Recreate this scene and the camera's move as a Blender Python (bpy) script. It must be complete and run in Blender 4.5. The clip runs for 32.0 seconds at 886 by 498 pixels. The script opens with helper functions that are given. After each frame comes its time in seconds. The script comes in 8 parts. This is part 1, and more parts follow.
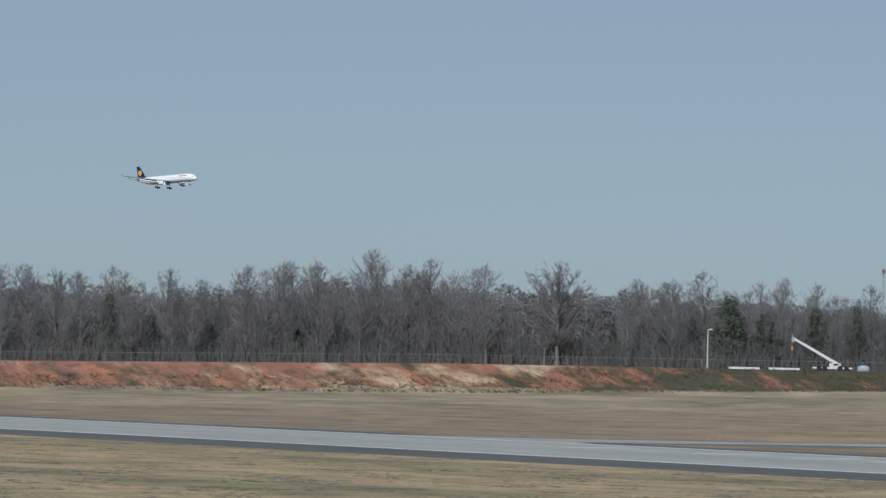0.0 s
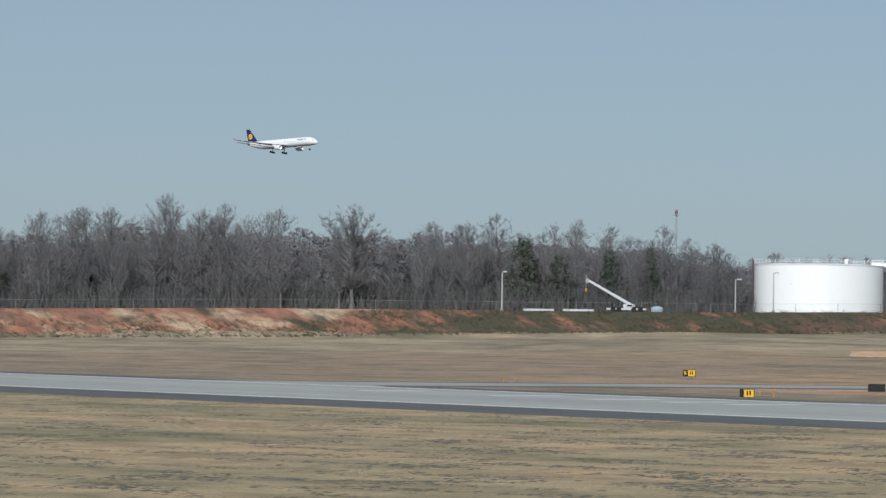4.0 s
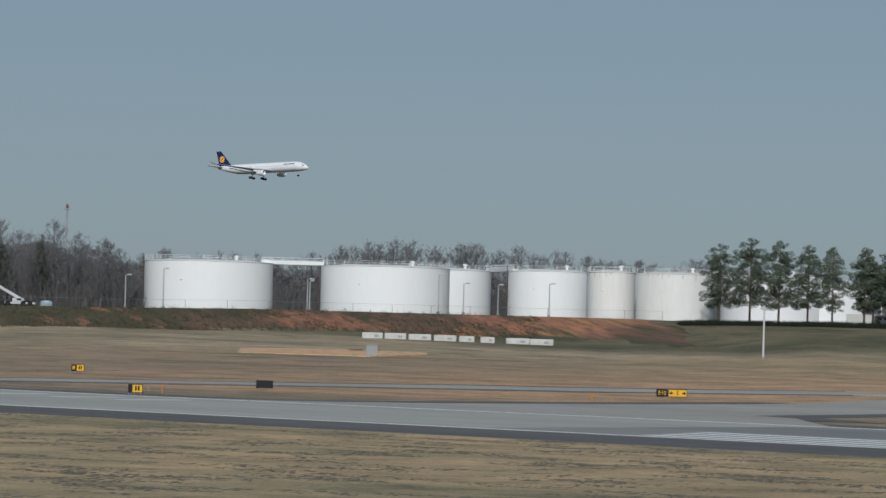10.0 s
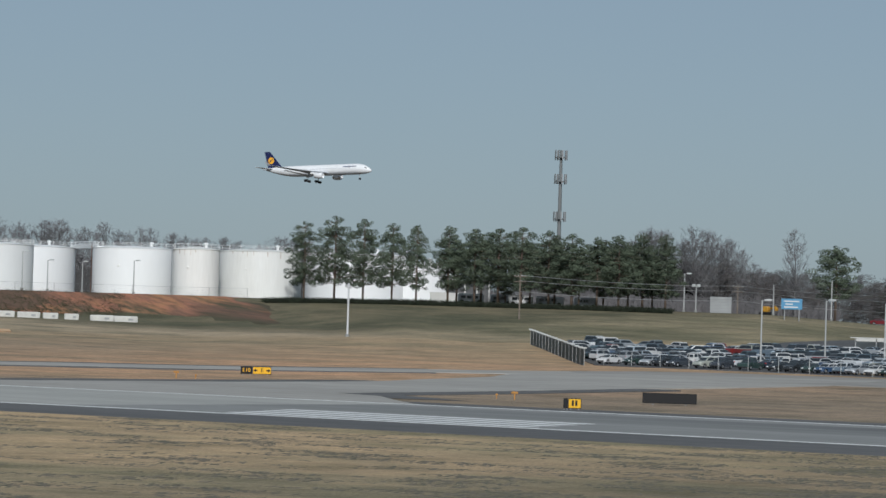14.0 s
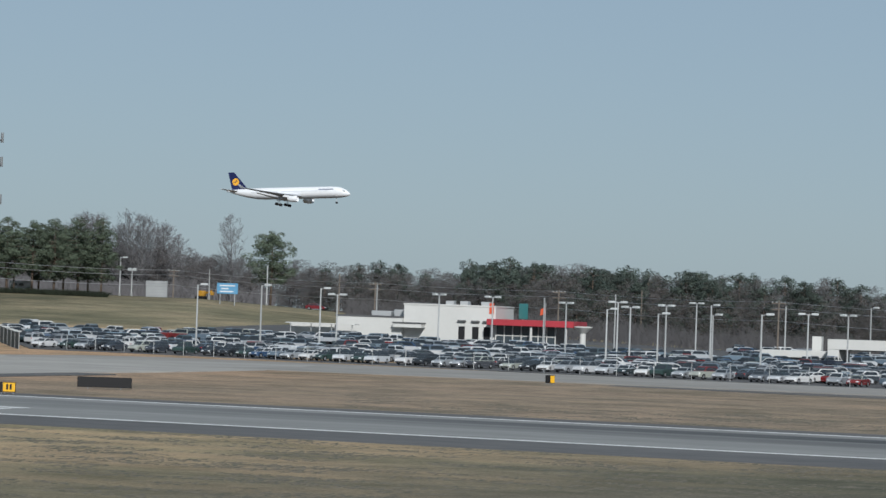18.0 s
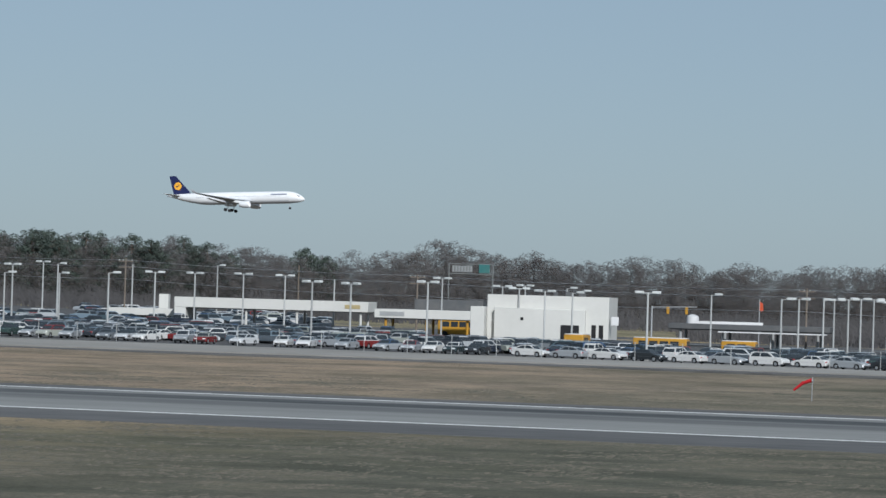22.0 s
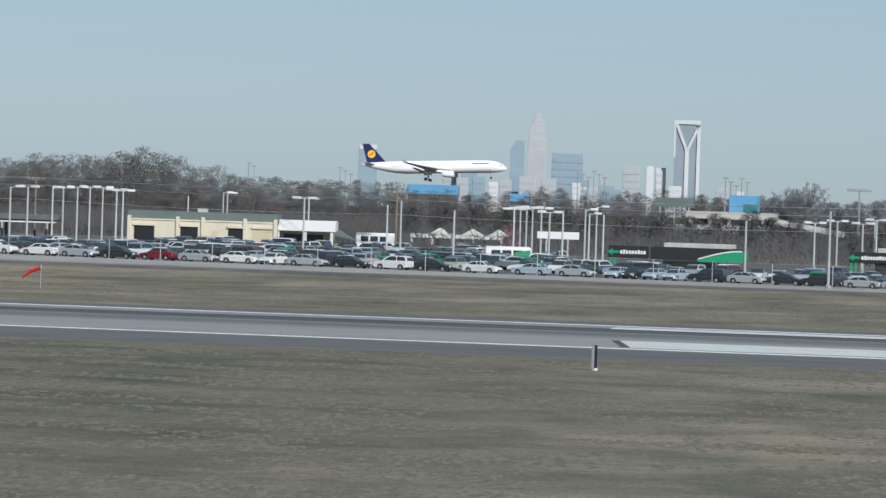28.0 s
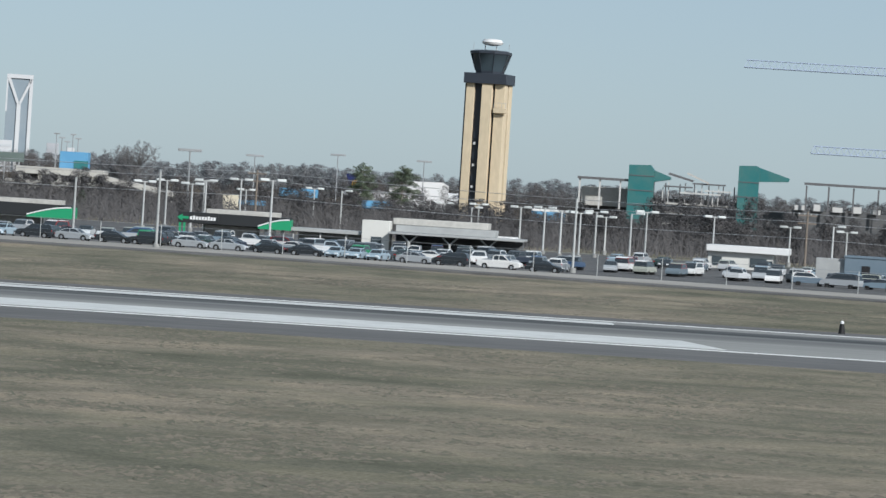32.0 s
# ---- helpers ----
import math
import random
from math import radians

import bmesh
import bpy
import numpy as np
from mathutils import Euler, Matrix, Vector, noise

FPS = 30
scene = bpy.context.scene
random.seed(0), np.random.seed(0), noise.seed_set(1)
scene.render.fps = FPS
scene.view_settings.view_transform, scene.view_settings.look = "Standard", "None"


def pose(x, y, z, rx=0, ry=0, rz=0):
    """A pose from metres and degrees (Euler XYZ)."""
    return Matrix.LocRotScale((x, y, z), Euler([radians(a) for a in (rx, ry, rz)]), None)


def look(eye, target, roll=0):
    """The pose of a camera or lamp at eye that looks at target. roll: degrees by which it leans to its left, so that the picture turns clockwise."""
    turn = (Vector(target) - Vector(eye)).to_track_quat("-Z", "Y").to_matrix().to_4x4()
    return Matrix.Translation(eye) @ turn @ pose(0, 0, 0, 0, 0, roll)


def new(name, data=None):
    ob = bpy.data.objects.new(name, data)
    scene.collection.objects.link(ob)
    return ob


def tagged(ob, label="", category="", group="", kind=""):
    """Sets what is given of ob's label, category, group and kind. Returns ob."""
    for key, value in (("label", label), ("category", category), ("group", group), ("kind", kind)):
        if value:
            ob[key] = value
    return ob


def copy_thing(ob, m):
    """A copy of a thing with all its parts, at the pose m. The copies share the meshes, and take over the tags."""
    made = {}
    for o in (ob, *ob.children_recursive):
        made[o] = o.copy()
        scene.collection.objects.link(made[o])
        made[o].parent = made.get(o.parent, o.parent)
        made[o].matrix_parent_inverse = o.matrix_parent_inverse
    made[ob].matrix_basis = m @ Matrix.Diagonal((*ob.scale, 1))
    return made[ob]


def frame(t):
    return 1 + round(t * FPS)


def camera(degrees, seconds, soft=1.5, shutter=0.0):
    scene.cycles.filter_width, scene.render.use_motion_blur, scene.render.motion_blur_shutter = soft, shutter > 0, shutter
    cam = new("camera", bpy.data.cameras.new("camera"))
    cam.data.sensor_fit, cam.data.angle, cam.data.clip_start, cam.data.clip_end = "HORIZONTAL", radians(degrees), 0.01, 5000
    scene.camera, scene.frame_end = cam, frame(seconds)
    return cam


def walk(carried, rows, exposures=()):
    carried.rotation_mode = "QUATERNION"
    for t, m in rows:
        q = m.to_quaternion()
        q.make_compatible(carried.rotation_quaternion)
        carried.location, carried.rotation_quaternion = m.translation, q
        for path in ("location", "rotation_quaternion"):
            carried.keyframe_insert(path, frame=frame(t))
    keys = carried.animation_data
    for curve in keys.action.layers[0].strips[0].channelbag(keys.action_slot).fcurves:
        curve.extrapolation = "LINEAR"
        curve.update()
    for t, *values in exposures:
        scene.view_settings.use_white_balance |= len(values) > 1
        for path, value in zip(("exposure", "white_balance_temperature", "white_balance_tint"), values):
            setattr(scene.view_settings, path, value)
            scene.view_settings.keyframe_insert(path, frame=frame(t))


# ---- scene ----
cam = camera(12.260, 32.0, soft=1.5, shutter=0.06)
EYE = 8.4
# seconds, yaw, pitch, lean to the left of a camera that stands still and pans
ROWS = [
    (0.0, 53.595, 1.650, 1.361),
    (0.5, 52.928, 1.458, 1.511),
    (1.0, 52.405, 1.585, 1.722),
    (1.5, 52.545, 1.217, 1.441),
    (2.0, 52.442, 1.165, 1.157),
    (2.5, 52.401, 0.971, 0.983),
    (4.5, 49.746, 1.096, 0.751),
    (5.0, 48.798, 1.347, 0.620),
    (5.5, 47.996, 1.423, 0.683),
    (6.0, 46.597, 1.269, 0.971),
    (6.5, 46.349, 1.313, 1.091),
    (7.0, 46.094, 1.154, 1.352),
    (7.5, 45.414, 1.490, 1.339),
    (8.0, 45.341, 1.226, 1.544),
    (8.5, 44.502, 1.127, 1.475),
    (9.0, 43.795, 1.428, 1.834),
    (9.5, 43.257, 1.207, 1.637),
    (10.0, 42.271, 1.028, 1.506),
    (10.5, 41.039, 1.148, 1.898),
    (11.0, 40.964, 1.350, 1.916),
    (11.5, 40.563, 1.104, 1.751),
    (12.0, 39.701, 1.003, 1.759),
    (12.5, 38.875, 1.163, 1.793),
    (13.0, 38.288, 1.265, 1.839),
    (13.5, 37.357, 1.098, 1.750),
    (15.5, 34.034, 0.667, 2.036),
    (16.0, 32.927, 0.883, 2.222),
    (16.5, 32.177, 1.082, 2.039),
    (17.0, 31.198, 1.029, 1.738),
    (17.5, 29.712, 0.958, 1.944),
    (18.0, 28.680, 0.902, 1.996),
    (18.5, 27.863, 0.794, 2.099),
    (19.0, 26.695, 1.089, 2.092),
    (19.5, 26.209, 0.873, 1.853),
    (20.0, 24.754, 0.547, 1.651),
    (20.5, 22.033, 0.712, 2.248),
    (21.0, 21.286, 1.054, 1.901),
    (21.5, 20.641, 0.636, 1.789),
    (22.0, 19.609, 0.607, 1.684),
    (22.5, 18.884, 0.391, 1.616),
    (23.0, 18.087, 0.015, 1.674),
    (23.5, 16.783, -0.228, 1.830),
    (24.0, 16.243, -0.558, 1.795),
    (24.5, 15.461, -0.466, 1.719),
    (26.5, 12.175, -0.250, 1.072),
    (27.0, 11.373, -0.359, 1.406),
    (27.5, 10.008, -0.568, 1.755),
    (28.0, 8.888, -0.622, 1.878),
    (28.5, 7.804, -0.584, 2.046),
    (29.0, 6.982, -0.941, 3.059),
    (29.5, 5.684, -0.637, 3.205),
    (30.0, 4.695, -0.825, 3.414),
    (30.5, 3.637, -0.647, 3.689),
    (31.0, 2.302, -0.634, 3.454),
    (31.5, 0.748, -0.728, 3.466),
    (32.0, -0.436, -0.764, 3.665),
]
EXPOSURE = 0.0
TINT = 9
# seconds, stops, kelvin
LIGHT_ROWS = [(0.0, -0.26, 5960), (2.0, -0.12, 5990), (5.0, -0.18, 6080), (6.0, -0.32, 6100), (9.0, -0.54, 6060), (10.5, -0.62, 6060), (12.0, -0.57, 6080), (13.0, -0.54, 6030), (16.0, -0.14, 6150), (17.0, -0.17, 6080), (19.0, -0.16, 6050), (23.0, -0.1, 5960), (24.0, 0.02, 5990), (25.0, 0.06, 6000), (28.0, 0.16, 6060), (32.0, 0.25, 6150)]


def pan(yaw, pitch, lean):
    return pose(0, 0, EYE, 0, 0, yaw) @ pose(0, 0, 0, 90 + pitch, 0, 0) @ pose(0, 0, 0, 0, 0, lean)


walk(cam, [(t, pan(a, b, c)) for t, a, b, c in ROWS], [(t, EXPOSURE + e, k, TINT) for t, e, k in LIGHT_ROWS])

# ---- light ----
SUN_AZ, SUN_EL = 142.0, 31.0   # compass in plan: degrees clockwise from +y, and height
world = bpy.data.worlds.new("world")
scene.world = world
world.use_nodes = True
nt = world.node_tree
sky = nt.nodes.new("ShaderNodeTexSky")
sky.sky_type, sky.sun_disc = "NISHITA", False
sky.sun_elevation, sky.sun_rotation = radians(SUN_EL), radians(SUN_AZ)
sky.altitude, sky.air_density, sky.dust_density, sky.ozone_density = 200, 0.7, 0.6, 2.0
nt.nodes["Background"].inputs["Strength"].default_value = 0.072
veil = nt.nodes.new("ShaderNodeMix")   # thin high haze greys the blue
veil.data_type = "RGBA"
veil.inputs["Factor"].default_value = 0.6
veil.inputs["B"].default_value = (5.15, 6.2, 6.75, 1)
nt.links.new(sky.outputs[0], veil.inputs["A"])
nt.links.new(veil.outputs["Result"], nt.nodes["Background"].inputs["Color"])
sun_data = bpy.data.lights.new("sun", "SUN")
sun_data.energy, sun_data.angle, sun_data.color = 4.0, radians(2.0), (1.0, 0.96, 0.90)
sun = new("sun", sun_data)
sun.matrix_world = look((0, 0, 60), (-math.sin(radians(SUN_AZ)) * 60, -math.cos(radians(SUN_AZ)) * 60, 60 - 60 * math.tan(radians(SUN_EL))))


# ---- materials ----
def material(name, colour, rough=0.7, metal=0.0, second=None, scale=1.0, fine=0.0, bump=0.0, spread=0.0, ramp=None, stretch=(1, 1, 1), detail=6.0, low=0.35, high=0.65):
    """Principled surface: two tones by a broad noise, a fine noise over it, bump, and a spread of brightness from object to object."""
    m = bpy.data.materials.new(name)
    m.use_nodes = True
    t = m.node_tree
    n, l = t.nodes, t.links
    p = n["Principled BSDF"]
    p.inputs["Roughness"].default_value, p.inputs["Metallic"].default_value = rough, metal
    p.inputs["Base Color"].default_value = (*colour, 1)
    p.inputs["Specular IOR Level"].default_value = 0.3
    out = None
    if second is not None or bump:
        geo = n.new("ShaderNodeNewGeometry")
        mp = n.new("ShaderNodeMapping")
        mp.inputs["Scale"].default_value = stretch
        l.new(geo.outputs["Position"], mp.inputs["Vector"])
    if second is not None:
        tex = n.new("ShaderNodeTexNoise")
        tex.inputs["Scale"].default_value, tex.inputs["Detail"].default_value = scale, detail
        tex.inputs["Roughness"].default_value = 0.65
        l.new(mp.outputs[0], tex.inputs["Vector"])
        cr = n.new("ShaderNodeValToRGB")
        cr.color_ramp.elements[0].position, cr.color_ramp.elements[1].position = low, high
        cr.color_ramp.elements[0].color, cr.color_ramp.elements[1].color = (*colour, 1), (*second, 1)
        l.new(tex.outputs["Fac"], cr.inputs["Fac"])
        out = cr.outputs["Color"]
        if fine:
            t2 = n.new("ShaderNodeTexNoise")
            t2.inputs["Scale"].default_value, t2.inputs["Detail"].default_value = scale * 11, 4
            l.new(mp.outputs[0], t2.inputs["Vector"])
            mr = n.new("ShaderNodeMapRange")
            mr.inputs["From Min"].default_value, mr.inputs["From Max"].default_value = 0.3, 0.7
            mr.inputs["To Min"].default_value, mr.inputs["To Max"].default_value = 1 - fine, 1 + fine
            l.new(t2.outputs["Fac"], mr.inputs["Value"])
            mx = n.new("ShaderNodeVectorMath")
            mx.operation = "SCALE"
            l.new(out, mx.inputs[0])
            l.new(mr.outputs[0], mx.inputs["Scale"])
            out = mx.outputs["Vector"]
    if ramp:
        info = n.new("ShaderNodeObjectInfo" if ramp[0] == "object" else "ShaderNodeNewGeometry")
        cr = n.new("ShaderNodeValToRGB")
        cr.color_ramp.interpolation = "CONSTANT"
        cols = ramp[1]
        while len(cr.color_ramp.elements) < len(cols):
            cr.color_ramp.elements.new(0.5)
        for i, c in enumerate(cols):
            cr.color_ramp.elements[i].position, cr.color_ramp.elements[i].color = i / len(cols), (*c, 1)
        l.new(info.outputs["Random" if ramp[0] == "object" else "Random Per Island"], cr.inputs["Fac"])
        out = cr.outputs["Color"]
    if spread:
        info = n.new("ShaderNodeObjectInfo")
        mr = n.new("ShaderNodeMapRange")
        mr.inputs["To Min"].default_value, mr.inputs["To Max"].default_value = 1 - spread, 1 + spread
        l.new(info.outputs["Random"], mr.inputs["Value"])
        mx = n.new("ShaderNodeVectorMath")
        mx.operation = "SCALE"
        if out is None:
            mx.inputs[0].default_value = colour
        else:
            l.new(out, mx.inputs[0])
        l.new(mr.outputs[0], mx.inputs["Scale"])
        out = mx.outputs["Vector"]
    if out is not None:
        l.new(out, p.inputs["Base Color"])
    if bump:
        t3 = n.new("ShaderNodeTexNoise")
        t3.inputs["Scale"].default_value, t3.inputs["Detail"].default_value = scale * 6, 5
        l.new(mp.outputs[0], t3.inputs["Vector"])
        b = n.new("ShaderNodeBump")
        b.inputs["Strength"].default_value, b.inputs["Distance"].default_value = bump, 0.1
        l.new(t3.outputs["Fac"], b.inputs["Height"])
        l.new(b.outputs[0], p.inputs["Normal"])
    return m


# ---- mesh helpers ----
def link_mesh(name, bm, mat, parent=None, label=""):
    me = bpy.data.meshes.new(name)
    bm.to_mesh(me)
    bm.free()
    for m in (mat if isinstance(mat, (list, tuple)) else [mat]):
        me.materials.append(m)
    me.set_sharp_from_angle(angle=radians(38))
    ob = new(name, me)
    if parent is not None:
        ob.parent = parent
    if label:
        ob["label"] = label
    return ob


def part(name, bm, mat, parent, label=""):
    return link_mesh(name, bm, mat, parent, label)


def reuse(name, data, parent, m, label=""):
    """A further part on the mesh of an earlier one."""
    ob = new(name, data)
    ob.parent, ob.matrix_basis = parent, m
    if label:
        ob["label"] = label
    return ob


def thing(name, m, label, category, group="", kind=""):
    ob = new(name)
    ob.matrix_basis = m
    ob.empty_display_size = 0.2
    return tagged(ob, label, category, group, kind)


def add_box(bm, x0, x1, y0, y1, z0, z1, bevel=0.0):
    vs = [bm.verts.new((x, y, z)) for z in (z0, z1) for y in (y0, y1) for x in (x0, x1)]
    fs = [bm.faces.new([vs[i] for i in q]) for q in ((0, 2, 3, 1), (4, 5, 7, 6), (0, 1, 5, 4), (2, 6, 7, 3), (1, 3, 7, 5), (0, 4, 6, 2))]
    if bevel:
        es = list({e for f in fs for e in f.edges})
        bmesh.ops.bevel(bm, geom=es, offset=bevel, segments=1, affect="EDGES")
    return fs


def box(x0, x1, y0, y1, z0, z1, bevel=0.0):
    bm = bmesh.new()
    add_box(bm, x0, x1, y0, y1, z0, z1, bevel)
    return bm


def add_tube(bm, a, b, r0, r1, n=8, caps=True):
    a, b = Vector(a), Vector(b)
    d = (b - a).normalized()
    u = d.orthogonal().normalized()
    v = d.cross(u)
    ra = [bm.verts.new(a + (u * math.cos(2 * math.pi * i / n) + v * math.sin(2 * math.pi * i / n)) * r0) for i in range(n)]
    rb = [bm.verts.new(b + (u * math.cos(2 * math.pi * i / n) + v * math.sin(2 * math.pi * i / n)) * r1) for i in range(n)]
    for i in range(n):
        bm.faces.new((ra[i], ra[(i + 1) % n], rb[(i + 1) % n], rb[i])).smooth = n > 6
    if caps:
        bm.faces.new(ra[::-1])
        bm.faces.new(rb)


def tube(a, b, r0, r1=None, n=8):
    bm = bmesh.new()
    add_tube(bm, a, b, r0, r0 if r1 is None else r1, n)
    return bm


def add_prism(bm, outline, y0, y1):
    """A side outline of (x, z) drawn out from y0 to y1."""
    a = [bm.verts.new((x, y0, z)) for x, z in outline]
    b = [bm.verts.new((x, y1, z)) for x, z in outline]
    k = len(outline)
    fs = [bm.faces.new(a), bm.faces.new(b[::-1])]
    fs += [bm.faces.new((a[(i + 1) % k], a[i], b[i], b[(i + 1) % k])) for i in range(k)]
    return fs


def prism(outline, y0, y1, bevel=0.0):
    bm = bmesh.new()
    fs = add_prism(bm, outline, y0, y1)
    if bevel:
        bmesh.ops.bevel(bm, geom=list({e for f in fs for e in f.edges}), offset=bevel, segments=1, affect="EDGES")
    bmesh.ops.recalc_face_normals(bm, faces=bm.faces[:])
    return bm


def lathe(rings, n=24, x=0, y=0):
    """Rings of (radius, height) turned about an upright axis."""
    bm = bmesh.new()
    rs = [[bm.verts.new((x + r * math.cos(2 * math.pi * i / n), y + r * math.sin(2 * math.pi * i / n), z)) for i in range(n)] for r, z in rings]
    for a, b in zip(rs, rs[1:]):
        for i in range(n):
            bm.faces.new((a[i], a[(i + 1) % n], b[(i + 1) % n], b[i])).smooth = True
    bm.faces.new(rs[0][::-1])
    bm.faces.new(rs[-1])
    return bm


def lerp(x, xs, ys):
    return float(np.interp(x, xs, ys))


# ---- the lie of the land ----
def land_knots(az):
    """Distance from the viewing mound and height of: runway strip's end, foot of the field, foot of the bank, top of the bank."""
    run = 312 / max(math.cos(radians(az)), 0.3)
    top = 845 / max(math.cos(radians(az - 53.6)), 0.5) if az > 39 else lerp(az, (-60, 24, 30, 34, 39), (900, 900, 872, 862, 872))
    bot = top - 22 if az > 40 else lerp(az, (-60, 24, 30, 34.5, 37, 40), (700, 700, 735, 715, 730, top - 22))
    zt = lerp(az, (-60, 0, 20, 25, 29, 32, 36, 45, 47, 53.6, 59.7, 75), (2.0, 2.0, 2.4, 3.4, 6.8, 9.8, 10.2, 10.2, 9.7, 9.2, 7.6, 6.5))
    zb = lerp(az, (-60, 15, 20, 26, 30, 34.5, 36, 38, 40, 43, 47, 53.6, 60, 75), (1.6, 1.6, 1.9, 2.8, 4.4, 4.2, 3.8, 4.4, 5.4, 6.0, 5.6, 3.3, 1.9, 1.5))
    lot = lot_range(az)
    mix = lerp(az, (34, 38), (0, 1))
    mid = lot * (1 - mix) + (run + 0.65 * (bot - run)) * mix
    zm = 1.45 * (1 - mix) + 0.40 * zb * mix
    near = run + 0.34 * (mid - run)
    zn = zm * (0.34 * (1 - mix) + 0.10 * mix)
    return (0, run, near, mid, bot, top, top + 400), (0, 0, zn, zm, zb, zt, zt)


def lot_range(az):
    """Distance of the car park's front line, which runs at a slant to the runway: y = 391 - 0.276 x."""
    s, c = math.sin(radians(az)), math.cos(radians(az))
    return 391 / max(c - 0.276 * s, 0.2)


def land(x, y):
    r = math.hypot(x, y)
    az = math.degrees(math.atan2(-x, y))
    if abs(az) > 75:
        z = 0.0
    else:
        rs, zs = land_knots(az)
        z = lerp(r, rs, zs)
        z *= lerp(abs(az), (66, 75), (1, 0))
    if r < 90:
        z += 6.6 * (0.5 + 0.5 * math.cos(math.pi * min(1, max(0, (r - 12) / 78))))
    return z


def on_land(az, r, dz=0.0):
    x, y = -math.sin(radians(az)) * r, math.cos(radians(az)) * r
    return x, y, land(x, y) + dz

# ---- ground ----
def grass_material():
    """Winter turf: straw, olive and bare tan in broad drifts, clumps a metre or two across, fine blades."""
    m = bpy.data.materials.new("dry_grass")
    m.use_nodes = True
    n, l = m.node_tree.nodes, m.node_tree.links
    p = n["Principled BSDF"]
    p.inputs["Roughness"].default_value = 0.95
    p.inputs["Specular IOR Level"].default_value = 0.1
    geo = n.new("ShaderNodeNewGeometry")

    def noise_node(scale, detail, rough, stretch=(1, 1, 1)):
        mp = n.new("ShaderNodeMapping")
        mp.inputs["Scale"].default_value = stretch
        l.new(geo.outputs["Position"], mp.inputs["Vector"])
        t = n.new("ShaderNodeTexNoise")
        t.inputs["Scale"].default_value, t.inputs["Detail"].default_value, t.inputs["Roughness"].default_value = scale, detail, rough
        l.new(mp.outputs[0], t.inputs["Vector"])
        return t.outputs["Fac"]

    def ramp(fac, stops):
        c = n.new("ShaderNodeValToRGB")
        while len(c.color_ramp.elements) < len(stops):
            c.color_ramp.elements.new(0.5)
        for e, (pos, col) in zip(c.color_ramp.elements, stops):
            e.position, e.color = pos, (*col, 1)
        l.new(fac, c.inputs["Fac"])
        return c.outputs["Color"]

    def mix(fac, a, b, kind="MIX"):
        x = n.new("ShaderNodeMix")
        x.data_type, x.blend_type = "RGBA", kind
        if isinstance(fac, float):
            x.inputs["Factor"].default_value = fac
        else:
            l.new(fac, x.inputs["Factor"])
        l.new(a, x.inputs["A"])
        l.new(b, x.inputs["B"])
        return x.outputs["Result"]

    near = ramp(noise_node(0.045, 5, 0.6), [(0.40, (0.128, 0.123, 0.092)), (0.50, (0.170, 0.156, 0.119)), (0.60, (0.214, 0.186, 0.144))])
    field = ramp(noise_node(0.016, 6, 0.62, (1, 2.2, 1)), [(0.38, (0.245, 0.212, 0.130)), (0.47, (0.358, 0.286, 0.176)), (0.56, (0.44, 0.322, 0.198)), (0.66, (0.348, 0.273, 0.163))])
    sep = n.new("ShaderNodeSeparateXYZ")
    l.new(geo.outputs["Position"], sep.inputs[0])
    span = n.new("ShaderNodeMapRange")
    span.interpolation_type = "SMOOTHSTEP"
    span.inputs["From Min"].default_value, span.inputs["From Max"].default_value = 298, 330
    l.new(sep.outputs["Y"], span.inputs["Value"])
    rust = ramp(noise_node(0.03, 5, 0.6, (1, 2.5, 1)), [(0.38, (0.32, 0.228, 0.150)), (0.5, (0.46, 0.292, 0.184)), (0.62, (0.52, 0.312, 0.190))])
    dull = ramp(noise_node(0.03, 5, 0.6, (1, 2.0, 1)), [(0.38, (0.195, 0.160, 0.122)), (0.5, (0.255, 0.200, 0.152)), (0.62, (0.298, 0.228, 0.172))])
    clayey = n.new("ShaderNodeMapRange")
    clayey.inputs["From Min"].default_value, clayey.inputs["From Max"].default_value = -215, -310
    l.new(sep.outputs["X"], clayey.inputs["Value"])
    past = n.new("ShaderNodeMapRange")
    past.interpolation_type = "SMOOTHSTEP"
    past.inputs["From Min"].default_value, past.inputs["From Max"].default_value = 322, 350
    l.new(sep.outputs["Y"], past.inputs["Value"])
    both_ways = n.new("ShaderNodeMath")
    both_ways.operation = "MULTIPLY"
    l.new(clayey.outputs[0], both_ways.inputs[0])
    l.new(past.outputs[0], both_ways.inputs[1])
    faded = n.new("ShaderNodeMapRange")
    faded.inputs["From Min"].default_value, faded.inputs["From Max"].default_value = -430, -350
    faded.inputs["To Min"].default_value = 0.15
    l.new(sep.outputs["X"], faded.inputs["Value"])
    clay_share = n.new("ShaderNodeMath")
    clay_share.operation = "MULTIPLY"
    l.new(both_ways.outputs[0], clay_share.inputs[0])
    l.new(faded.outputs[0], clay_share.inputs[1])
    rust = mix(clay_share.outputs[0], dull, rust)
    edge = n.new("ShaderNodeMapRange")
    edge.interpolation_type = "SMOOTHSTEP"
    edge.inputs["From Min"].default_value, edge.inputs["From Max"].default_value = 640, 400
    edge.inputs["To Max"].default_value = 0.85
    l.new(sep.outputs["Y"], edge.inputs["Value"])
    beyond = n.new("ShaderNodeMapRange")
    beyond.inputs["From Min"].default_value, beyond.inputs["From Max"].default_value = 270, 312
    l.new(sep.outputs["Y"], beyond.inputs["Value"])
    warm = n.new("ShaderNodeMath")
    warm.operation = "MULTIPLY"
    l.new(edge.outputs[0], warm.inputs[0])
    l.new(beyond.outputs[0], warm.inputs[1])
